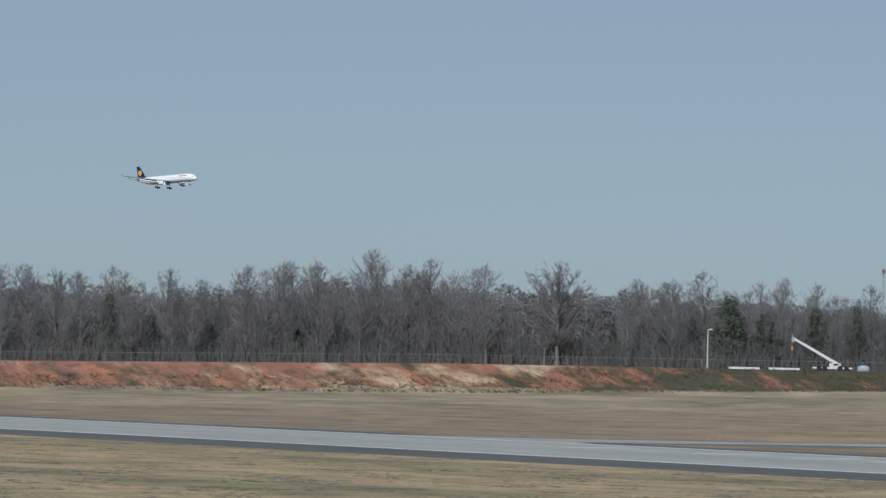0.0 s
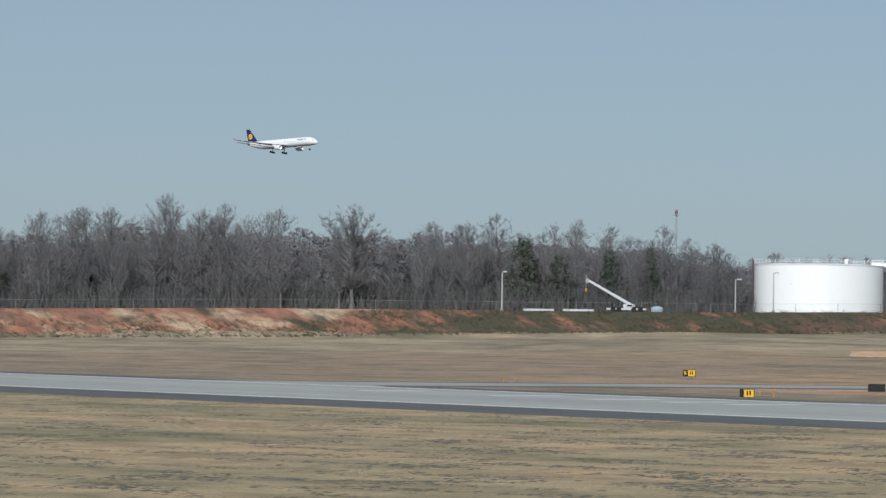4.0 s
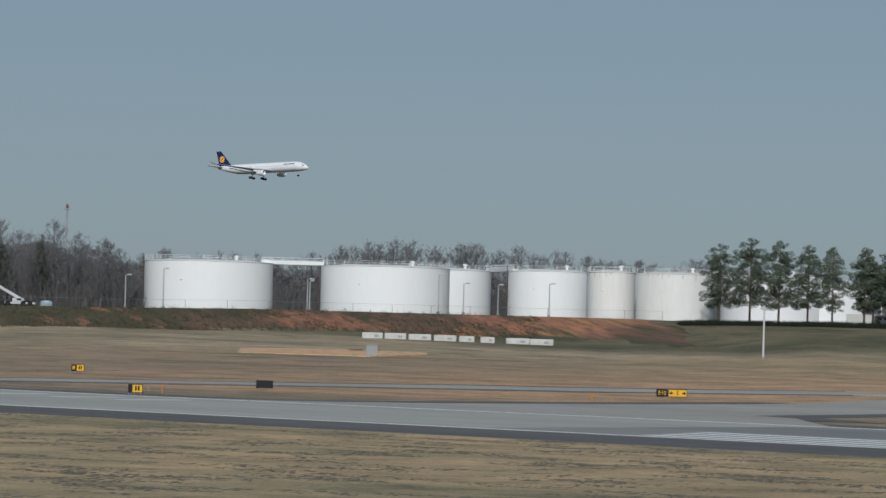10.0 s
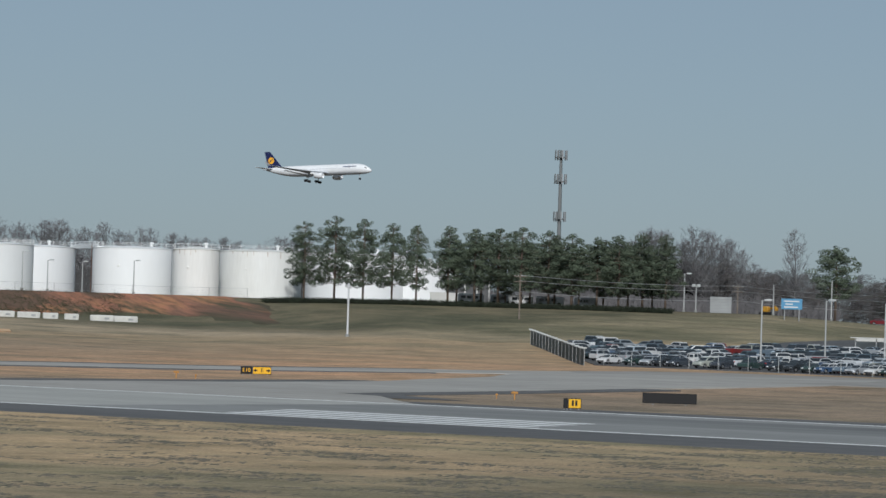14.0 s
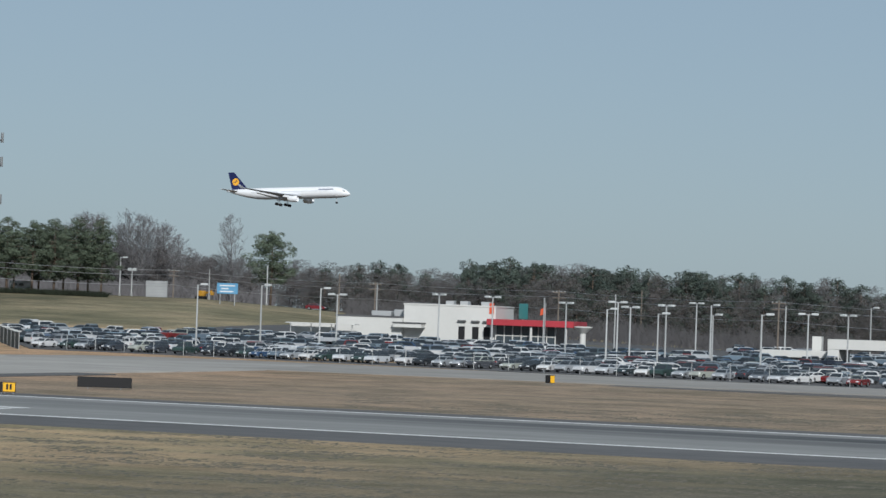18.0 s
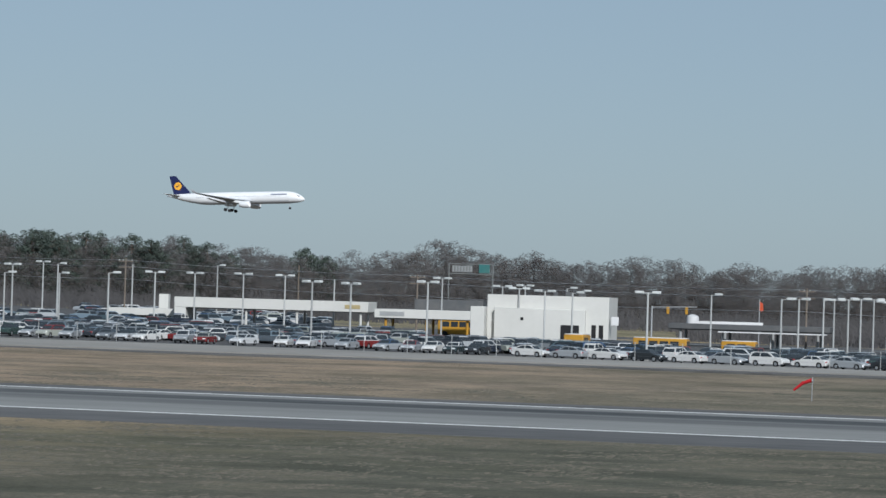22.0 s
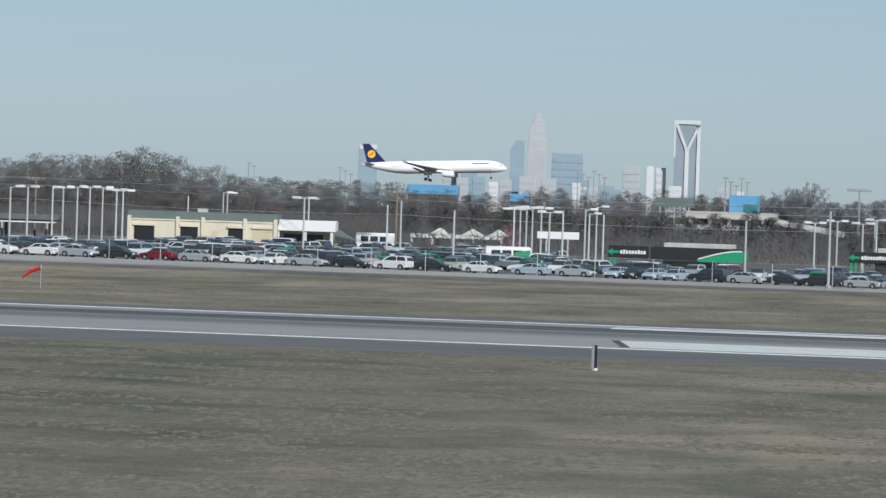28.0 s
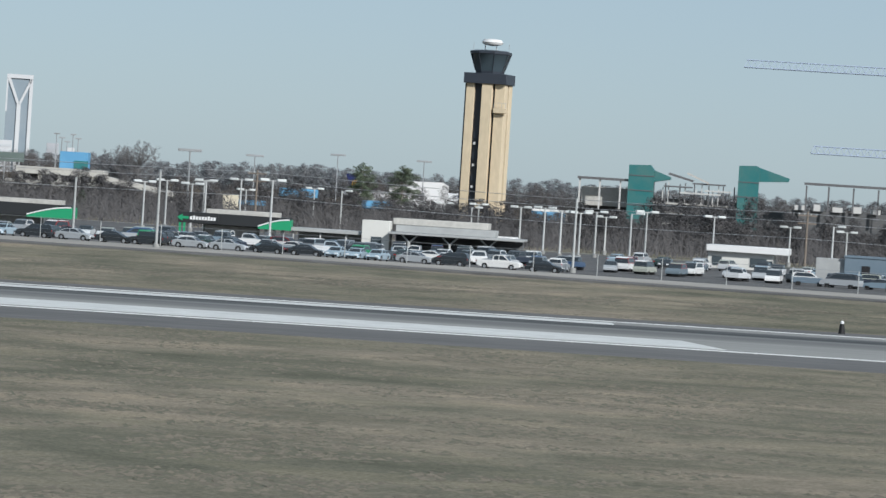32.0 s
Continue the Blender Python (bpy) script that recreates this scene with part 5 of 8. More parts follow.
VAN = ([(-2.46, 0.36), (-2.52, 0.70), (-2.50, 1.05), (1.40, 1.05), (2.10, 0.97), (2.40, 0.80), (2.50, 0.58), (2.50, 0.34)], [(-2.46, 1.04), (-2.34, 1.60), (-2.10, 1.78), (0.60, 1.80), (0.95, 1.70), (1.80, 1.00)], [(-2.35, 1.68), (0.9, 1.70), (0.6, 1.83), (-2.1, 1.83)], 1.95, 1.50)


def with_arches(upper, axle):
    """Closes the body's line below, with a round arch over each wheel."""
    line = list(upper)
    for x in (axle, -axle):
        line.append((x + 0.41, 0.27))
        line += [(x + 0.41 * math.cos(g), 0.34 + 0.41 * math.sin(g)) for g in (0.0, 0.6, 1.2, 1.94, 2.54, 3.14)]
        line.append((x - 0.41, 0.27))
    return line


def rounded_prism(line, h, soft=0.12, shrink=0.90):
    """Side outline drawn out across the car, its flanks turned in towards their edges."""
    bm = bmesh.new()
    zs = [z for _, z in line]
    mid = (max(zs) + min(zs)) / 2
    rows = []
    for y, f in ((-h, shrink), (-h + soft, 1.0), (h - soft, 1.0), (h, shrink)):
        rows.append([bm.verts.new((x * (0.5 + 0.5 * f) if abs(x) > 2 else x, y, mid + (z - mid) * f if z > mid else z)) for x, z in line])
    n = len(line)
    for a, b in zip(rows, rows[1:]):
        for i in range(n):
            bm.faces.new((a[i], a[(i + 1) % n], b[(i + 1) % n], b[i]))
    bm.faces.new(rows[0])
    bm.faces.new(rows[-1][::-1])
    bmesh.ops.recalc_face_normals(bm, faces=bm.faces[:])
    return bm


def car_parts(shape, paint_mat):
    upper, house, roof, width, axle = shape
    h = width / 2
    made = {"body": (rounded_prism(with_arches(upper, axle), h), paint_mat)}
    z0, z1 = house[0][1] - 0.02, max(z for _, z in house)

    def flank(z):
        return (h - 0.09) * (1 - 0.17 * (z - z0) / (z1 - z0))

    bm = prism(house, -1, 1)
    for v in bm.verts:
        v.co.y *= flank(v.co.z)
    made["roof"] = (bm, paint_mat)
    # side glass: the house's outline drawn in, leaning with the flank
    xc, zc = sum(x for x, _ in house) / len(house), (z0 + z1) / 2 + 0.01
    pane = [(xc + (x - xc) * 0.84, zc + (z - zc) * 0.74) for x, z in house]
    cut = xc - 0.06
    for name, keep in (("rear_side_window", lambda x: min(x, cut - 0.05)), ("front_side_window", lambda x: max(x, cut + 0.05))):
        bm = bmesh.new()
        pts = []
        for x, z in pane:
            p = (keep(x), z)
            if not pts or math.dist(p, pts[-1]) > 0.02:
                pts.append(p)
        a = [bm.verts.new((x, flank(z) + 0.008, z)) for x, z in pts]
        b = [bm.verts.new((x, flank(z) - 0.03, z)) for x, z in pts]
        bm.faces.new(a)
        bm.faces.new(b[::-1])
        for i in range(len(a)):
            bm.faces.new((a[(i + 1) % len(a)], a[i], b[i], b[(i + 1) % len(a)]))
        bmesh.ops.recalc_face_normals(bm, faces=bm.faces[:])
        made[name] = (bm, car_glass)
    for name, (xa, za), (xb, zb), out in (("windscreen", house[-1], house[-2], 1), ("rear_window", house[0], house[1], -1)):
        bm = bmesh.new()
        d = Vector((xb - xa, 0, zb - za)).normalized()
        n = Vector((d.z, 0, -d.x)) * out
        vs = []
        for u, off in ((0.1, 0.01), (0.92, 0.01), (0.92, -0.02), (0.1, -0.02)):
            x, z = xa + (xb - xa) * u + n.x * off * (1 if out > 0 else 1), za + (zb - za) * u + abs(n.z) * off
            x = xa + (xb - xa) * u + out * abs(d.z) * off
            w = flank(z) * 0.90
            vs.append((bm.verts.new((x, -w, z)), bm.verts.new((x, w, z))))
        for i in range(4):
            bm.faces.new((vs[i][0], vs[i][1], vs[(i + 1) % 4][1], vs[(i + 1) % 4][0]))
        bm.faces.new([v[0] for v in vs][::-1])
        bm.faces.new([v[1] for v in vs])
        bmesh.ops.recalc_face_normals(bm, faces=bm.faces[:])
        made[name] = (bm, car_glass)
    xf, xr = max(x for x, _ in upper), min(x for x, _ in upper)
    zt = upper[2][1]
    made["headlight"] = (box(xf - 0.22, xf - 0.03, h - 0.52, h - 0.14, 0.58, 0.74, 0.02), lamp_clear)
    made["tail_light"] = (box(xr + 0.02, xr + 0.14, h - 0.40, h - 0.05, zt - 0.22, zt - 0.02, 0.02), lamp_red)
    made["bumper"] = (box(xf - 0.06, xf + 0.02, -h + 0.2, h - 0.2, 0.33, 0.50, 0.02), black_trim)
    return made, h, axle


def build_car(name, shape, paint_mat, label):
    t = thing(name, pose(0, 0, -50), label, "car" if name != "pickup_truck" else "pickup truck", "parked cars")
    made, h, axle = car_parts(shape, paint_mat)
    obs = {}
    for key, (bm, mat) in made.items():
        obs[key] = part(key, bm, mat, t)
    flip = Matrix.Diagonal((1, -1, 1, 1))
    for key, w in (("headlight", 2 * h - 0.66), ("tail_light", 2 * h - 0.45)):
        reuse(key, obs[key].data, t, pose(0, -w, 0))
    for key in ("rear_side_window", "front_side_window"):
        reuse(key, obs[key].data, t, flip)
    tyre = lathe([(0.2, -0.11), (0.31, -0.11), (0.34, -0.06), (0.34, 0.06), (0.31, 0.11), (0.2, 0.11)], 14)
    first = None
    for x in (axle, -axle):
        for s in (1, -1):
            m = pose(x, s * (h - 0.13), 0.34, 90, 0, 0)
            if first is None:
                first = part("wheel", tyre, tyre_mat, t)
                first.matrix_basis = m
                rim = part("rim", lathe([(0.19, -0.125), (0.21, -0.1), (0.21, 0.1), (0.19, 0.125)], 12), rim_mat, first)
            else:
                w = reuse("wheel", first.data, t, m)
                reuse("rim", rim.data, w, Matrix.Identity(4))
    return t


KINDS = [
    build_car("sedan", SEDAN, car_paint, "parked four-door sedan in a full car park"),
    build_car("suv", SUV, car_paint, "parked sport utility vehicle in a full car park"),
    build_car("sedan", SEDAN, white_car, "white four-door sedan parked along the fence"),
    build_car("suv", SUV, white_car, "white sport utility vehicle parked along the fence"),
    build_car("sedan", SEDAN, silver_car, "silver four-door sedan parked along the fence"),
    build_car("suv", SUV, dark_car, "black sport utility vehicle parked along the fence"),
    build_car("sedan", SEDAN, dark_car, "black four-door sedan parked along the fence"),
    build_car("sedan", SEDAN, red_car, "dark red four-door sedan parked along the fence"),
    build_car("sedan", SEDAN, blue_car, "pale blue sedan parked along the fence"),
    build_car("pickup_truck", PICKUP, white_car, "white pickup truck parked along the fence"),
    build_car("sedan", SEDAN, green_car, "dark green sedan parked along the fence"),
    build_car("van", VAN, silver_car, "silver minivan parked along the fence"),
    build_car("pickup_truck", PICKUP, green_car, "dark pickup truck parked along the fence"),
]
bright_green = material("green_car_paint", (0.02, 0.22, 0.10), 0.3)
KINDS.append(build_car("suv", SUV, bright_green, "bright green sport utility vehicle in the hire lot"))
USED = set()


def car_size(x):
    """Full-size cars on the one half of the lots, compact ones on the hire firms' half."""
    return lerp(x, (-110, -15), (0.92, 0.79))


def park(i, x, y, turn):
    """The first of a kind is driven to its place; the next ones are copies."""
    m = pose(x, y, land(x, y) + 0.10, 0, 0, turn)
    car = copy_thing(KINDS[i], m) if i in USED else KINDS[i]
    USED.add(i)
    car.matrix_basis = m @ Matrix.Scale(car_size(x), 4)
    return car


LOT_TURN = math.degrees(math.atan2(-0.276, 1))
CLEAR = [(32.6, 24.6, 668), (25.4, 19.2, 604, 642), (21.2, 18.9, 578), (19.8, 16.4, 528), (16.9, 12.9, 485), (14.3, 9.6, 545), (10.2, 7.0, 575), (7.0, 3.2, 445), (3.6, -2.9, 446), (-2.9, -12, 440)]


def free(x, y):
    r, a = math.hypot(x, y), math.degrees(math.atan2(-x, y))
    return not any(c[1] < a < c[0] and c[2] < r < (c[3] if len(c) > 3 else 9999) for c in CLEAR)


def along(x, d):
    """A point d metres behind the front line at the plan position x."""
    return x + d * 0.266, front(x) + d * 0.964


rnd = random.Random(21)
# front row: side by side with their noses out on the one half, bumper to bumper on the other
x = -332.0
while x < -148:
    px, py = along(x, 5.0)
    park(rnd.choice((0, 1, 0, 1, 0, 1, 2, 4, 5, 6, 10, 12)), px, py, LOT_TURN - 76 + rnd.uniform(-14, 14))
    x += rnd.choice((2.9, 3.0, 3.2, 5.6))
FRONT = [(-145.0, 2, 0), (-140.1, 4, 0), (-135.2, 2, 0), (-130.2, 6, 0), (-125.3, 2, 0), (-120.4, 4, 0), (-115.5, 3, 0),
         (-110.5, 2, 0), (-106.0, 4, 0), (-101.3, 6, 0), (-96.8, 7, 0), (-92.3, 4, 0), (-87.6, 2, 0), (-83.9, 2, 1), (-80.1, 4, 0),
         (-75.4, 6, 0), (-70.7, 3, 0), (-66.3, 6, 0), (-61.2, 2, 0), (-56.0, 8, 0), (-51.4, 4, 0), (-47.1, 8, 1), (-45.3, 6, 1)]
FRONT += [(-43.2, 8, 1), (-41.1, 8, 1), (-37.8, 5, 0), (-33.9, 4, 0), (-29.9, 6, 0), (-26.6, 5, 0), (-22.3, 4, 0), (-18.6, 4, 0),
          (-14.7, 6, 0), (-11.0, 6, 0), (-8.1, 8, 1), (-6.2, 8, 1), (-4.1, 8, 1), (-0.5, 4, 0), (2.9, 5, 0), (7.5, 9, 0), (11.8, 6, 0)]
for k, (x, kind, nose_out) in enumerate(FRONT):
    px, py = along(x, 3.5)
    park(kind, px, py, LOT_TURN + (-90 if nose_out else (180 if k % 3 == 1 else 0)) + rnd.uniform(-3, 3))
# the corner beyond, set further back
for d in (78, 90, 103):
    x = 0.0
    while x < 84:
        px, py = along(x, d)
        if rnd.random() < 0.85 and math.degrees(math.atan2(-px, py)) < -2.6:
            park(rnd.choice((0, 1, 5, 6, 4, 10, 8, 1)), px, py, LOT_TURN + rnd.choice((-90, 90)) + rnd.uniform(-12, 12))
        x += rnd.uniform(3.0, 5.4)
for x, d in ((-93, 26), (-84, 30), (-77, 27), (-66, 28), (-30, 14), (-8, 12)):
    px, py = along(x, d)
    park(13, px, py, LOT_TURN + 90)
# second row, noses to the aisle
x = -343.0
while x < 14:
    px, py = along(x, 13.5)
    if free(px, py) and rnd.random() < 0.78:
        park(rnd.choice((0, 1, 0, 1, 0, 2, 3, 9) if x < -120 else (5, 6, 10, 0, 5, 6, 1, 10, 4)), px, py, LOT_TURN + 90 + rnd.uniform(-4, 4))
    x += rnd.uniform(2.9, 3.4) if x < -200 else rnd.uniform(3.6, 6.0)


LOT_DEPTH = (-12, 6, 10, 18, 22, 27, 30, 31, 32, 33, 34, 35.5), (60, 70, 130, 150, 240, 190, 124, 96, 76, 66, 60, 54)
PAVED = LOT_DEPTH[0], (150, 160, 200, 220, 250, 194, 127, 99, 79, 69, 63, 57)


def parked_mass():
    """The rows behind, too many to count: one mesh with a plain body, glass and wheels for every car."""
    q = random.Random(4)
    verts, faces, mats = [], [], []

    def outline(o, h, m, M, lean=0.0):
        k, n = len(verts), len(o)
        zs = [z for _, z in o]
        for s in (-1, 1):
            for px, pz in o:
                f = 1 - lean * (pz - min(zs)) / (max(zs) - min(zs) + 1e-6)
                verts.append(tuple(M @ Vector((px, s * h * f, pz))))
        faces.append(tuple(k + i for i in range(n)))
        faces.append(tuple(k + n + i for i in reversed(range(n))))
        for i in range(n):
            j = (i + 1) % n
            faces.append((k + j, k + i, k + n + i, k + n + j))
        if m == 1:   # glass at the sides, windscreen and rear window; painted roof
            mats.extend([0, 0] + [1 if i in (0, n - 2) else 0 for i in range(n)])
        else:
            mats.extend([min(m, 2) if m < 3 else 1] * (n + 2))

    for d, gap in ((18.8, 3.2), (31, 3.2), (43, 3.3), (57, 3.3), (72, 3.4), (88, 3.4), (105, 3.5), (123, 3.5), (142, 3.6), (162, 3.6), (183, 3.7), (206, 3.7), (230, 3.7)):
        x = -323.0 - d * 1.40
        while x < 95:
            px, py = along(x, d + q.uniform(-2.2, 2.2))
            a = math.degrees(math.atan2(-px, py))
            deep = lerp(a, *LOT_DEPTH)
            if free(px, py) and d < deep and q.random() < 0.9 and (px < 14 or d > 24):
                shape = q.choice((SEDAN, SEDAN, SUV, SUV, VAN, PICKUP))
                M = pose(px, py, land(px, py) + 0.1, 0, 0, LOT_TURN + q.choice((90, -90, 90, -90, 0, 180)) + q.gauss(0, 9)) @ Matrix.Scale(q.uniform(0.96, 1.06) * car_size(px), 4)
                outline(shape[0], shape[3] / 2, 0, M)
                outline(shape[1], shape[3] / 2 - 0.06, 1, M, 0.14)
                mx, mz = sum(p for p, _ in shape[1]) / 6, sum(z for _, z in shape[1]) / 6
                outline([(mx + (p - mx) * 0.82, mz + (z - mz) * 0.68) for p, z in shape[1]], shape[3] / 2 - 0.075, 3, M, 0.10)
                outline([(p, z + 0.015) for p, z in shape[2]], shape[3] / 2 - 0.22, 0, M)
                for wx in (shape[4], -shape[4]):
                    outline([(wx - 0.3, 0.02), (wx - 0.3, 0.5), (wx + 0.3, 0.5), (wx + 0.3, 0.02)], shape[3] / 2 + 0.01, 2, M)
            x += gap * q.uniform(0.97, 1.12)
    me = bpy.data.meshes.new("parked_cars")
    me.from_pydata(verts, [], faces)
    for m in (lot_paint, car_glass, tyre_mat):
        me.materials.append(m)
    me.polygons.foreach_set("material_index", mats)
    tagged(new("parked_cars", me), "rows of parked cars of all colours filling the lot", "cars", kind="stuff")


parked_mass()


def car_park():
    bm = bmesh.new()
    rows = []
    for i in range(19):
        row = []
        for k in range(61):
            x0, y0 = along(-329 + 449 * k / 60, 0)
            d = -0.5 + i / 18 * lerp(math.degrees(math.atan2(-x0, y0)), *PAVED)
            x = (-329 - 1.40 * max(d, 0)) * (1 - k / 60) + 120 * k / 60
            px, py = along(x, d)
            row.append(bm.verts.new((px, py, land(px, py) + 0.09)))
        rows.append(row)
    for a, b in zip(rows, rows[1:]):
        for k in range(60):
            bm.faces.new((a[k], a[k + 1], b[k + 1], b[k]))
    ex = bmesh.ops.extrude_face_region(bm, geom=bm.faces[:])
    bmesh.ops.translate(bm, verts=[v for v in ex["geom"] if isinstance(v, bmesh.types.BMVert)], vec=(0, 0, -0.4))
    bmesh.ops.recalc_face_normals(bm, faces=bm.faces[:])
    tagged(link_mesh("car_park", bm, lot_mat), "worn dark asphalt of a full car park", "pavement", kind="structure")


car_park()

# ---- lamp posts, fences, poles and wires ----
post_mat = material("pale_lamp_post", (0.46, 0.47, 0.465), 0.5, 0.2, spread=0.15)
head_mat = material("lamp_head", (0.56, 0.58, 0.575), 0.4, spread=0.1)
wood_pole = material("weathered_pole", (0.16, 0.13, 0.105), 0.9, second=(0.22, 0.19, 0.16), scale=2.0)
wire_mat = material("cable", (0.40, 0.41, 0.42), 0.5)
mesh_mat = material("fence_wire", (0.30, 0.31, 0.32), 0.5, 0.6)
slat_mat = material("fence_slats", (0.085, 0.10, 0.10), 0.8, spread=0.25)
LAMP_POSTS = [
    (-656.2, 552.7, 17.6, "L"), (-624.0, 588.9, 16.7, "L"), (-614.2, 590.4, 18.1, "L"), (-607.2, 625.8, 16.9, "L"), (-604.1, 623.3, 16.5, "L"),
    (-580.3, 637.4, 18.5, "L"), (-579.1, 643.9, 16.8, "L"), (-575.0, 650.2, 16.7, "L"), (-565.6, 655.8, 17.2, "L"), (-305.2, 487.3, 11.3, "L"),
    (-305.4, 504.8, 11.6, "L"), (-313.3, 535.0, 11.6, "L"), (-301.1, 519.0, 10.7, "T"), (-375.1, 661.0, 13.4, "P"), (-465.1, 747.1, 16.2, "P"),
    (-454.6, 753.5, 17.4, "P"), (-483.8, 741.0, 18.1, "L"), (-484.4, 746.6, 15.7, "F"), (-307.4, 561.3, 11.4, "T"), (-300.1, 565.3, 11.3, "T"),
    (-297.6, 577.9, 11.5, "P"), (-280.9, 552.7, 10.7, "T"), (-242.1, 488.3, 9.8, "L"), (-265.1, 538.2, 11.0, "T"), (-305.3, 618.8, 12.7, "P"),
    (-245.9, 503.1, 10.2, "T"), (-229.5, 477.7, 9.4, "L"), (-254.5, 532.3, 10.7, "T"), (-244.5, 526.0, 10.9, "L"), (-227.4, 489.8, 9.5, "L"),
    (-213.4, 474.2, 9.7, "L"), (-267.4, 603.4, 11.5, "P"), (-240.1, 549.9, 10.2, "T"), (-234.8, 552.2, 10.2, "T"), (-270.4, 645.6, 11.9, "L"),
    (-297.3, 633.7, 11.7, "T"), (-228.3, 554.9, 10.3, "T"), (-230.1, 575.7, 10.3, "T"), (-182.5, 465.5, 9.3, "T"), (-234.0, 606.4, 10.0, "P"),
    (-181.7, 476.6, 9.2, "T"), (-162.6, 451.6, 9.6, "T"), (-201.3, 565.2, 10.5, "T"), (-193.0, 568.1, 9.6, "T"), (-178.0, 531.0, 9.3, "T"),
    (-189.9, 569.2, 9.8, "T"), (-162.2, 494.1, 9.0, "T"), (-184.1, 571.0, 9.6, "L"), (-166.5, 518.9, 8.9, "L"), (-176.2, 552.6, 9.2, "L"),
    (-131.1, 435.7, 9.1, "T"), (-153.1, 538.7, 9.2, "L"), (-123.4, 463.9, 8.8, "L"), (-126.5, 483.7, 8.9, "T"), (-133.5, 523.2, 8.9, "L"),
    (-133.4, 528.4, 9.0, "T"), (-132.8, 533.7, 9.1, "T"), (-132.4, 539.0, 9.2, "T"), (-131.9, 544.2, 9.2, "T"), (-120.8, 505.8, 8.9, "T"),
    (-115.4, 486.5, 8.8, "T"), (-137.9, 625.0, 8.4, "P"), (-132.6, 626.1, 9.1, "L"), (-133.0, 631.1, 9.0, "L"), (-90.2, 471.4, 8.6, "T"),
    (-112.1, 589.4, 8.6, "T"), (-87.4, 512.6, 8.1, "P"), (-85.7, 512.9, 8.7, "P"), (-66.9, 434.9, 7.8, "P"), (-71.6, 515.0, 8.1, "T"),
    (-71.5, 520.1, 8.2, "T"), (-71.4, 525.2, 8.3, "T"), (-71.3, 530.2, 8.4, "T"), (-68.2, 515.5, 8.3, "T"), (-62.0, 476.0, 7.9, "T"),
    (-59.2, 466.3, 8.1, "P"), (-60.3, 496.4, 8.3, "L"), (-61.3, 516.4, 8.7, "L"), (-62.2, 516.3, 7.8, "L"), (-54.6, 466.8, 7.8, "P"),
    (-34.4, 418.6, 7.7, "P"), (-24.2, 391.2, 8.9, "P"), (-34.0, 518.9, 7.6, "T"), (-32.4, 539.0, 7.9, "T"), (-28.0, 519.2, 7.7, "T"),
    (-27.3, 539.3, 8.2, "T"), (-30.2, 559.2, 7.6, "T"), (-30.6, 599.2, 8.1, "T"), (-21.9, 519.5, 8.6, "T"), (-24.5, 599.5, 7.2, "T"),
    (-15.2, 439.7, 8.7, "T"), (-15.1, 619.8, 8.0, "T"), (-10.6, 599.9, 7.9, "L"), (4.7, 640.0, 7.0, "T"), (8.4, 599.9, 6.7, "L"),
    (9.7, 619.9, 7.2, "T"), (14.5, 559.8, 7.3, "T"), (16.5, 519.7, 7.5, "T"), (17.9, 499.7, 7.2, "T"), (15.7, 399.7, 8.8, "P"),
    (20.2, 499.6, 7.2, "T"), (23.0, 519.5, 7.4, "T"), (26.1, 559.4, 6.7, "T"), (25.3, 479.3, 7.5, "L"), (28.2, 499.2, 7.8, "T"),
    (37.8, 518.6, 7.7, "T"), (51.0, 557.7, 6.9, "T"), (52.7, 517.3, 7.4, "L"), (58.6, 556.9, 6.7, "T"),
]


def lamp_post(x, y, top, kind):
    z = land(x, y)
    h = top - z
    rz = 20 * math.sin(x * 0.7)
    t = thing("lamp_post", pose(x, y, z, 0, 0, rz), {"T": "pale metal car park lamp with two flat heads", "L": "pale metal lamp post with one flat head", "P": "plain pale metal post", "F": "pale pole with two floodlights"}[kind], "lamp post", "lamp posts")
    part("base", lathe([(0.32, -0.2), (0.32, 0.55), (0.26, 0.6)], 12), concrete, t)
    part("pole", tube((0, 0, 0), (0, 0, h), 0.14, 0.10, 8), post_mat, t)
    if kind == "T":
        part("crossarm", box(-0.9, 0.9, -0.05, 0.05, h - 0.12, h - 0.02, 0.01), post_mat, t)
        for s in (-1, 1):
            part("lamp_head", box(s * 0.95 - 0.5, s * 0.95 + 0.5, -0.28, 0.28, h - 0.14, h + 0.16, 0.05), head_mat, t)
    elif kind == "L":
        part("arm", tube((0, 0, h - 0.1), (0.9, 0, h + 0.05), 0.05), post_mat, t)
        part("lamp_head", box(0.55, 1.55, -0.25, 0.25, h - 0.08, h + 0.2, 0.05), head_mat, t)
    elif kind == "F":
        for s in (-1, 1):
            part("lamp_head", box(s * 0.6 - 0.35, s * 0.6 + 0.35, -0.3, 0.2, h - 0.35, h + 0.25, 0.05), head_mat, t)
        part("crossarm", tube((-0.7, 0, h), (0.7, 0, h), 0.05), post_mat, t)
    return t


for lx, ly, lz, kind in LAMP_POSTS:
    lamp_post(lx, ly, lz, kind)


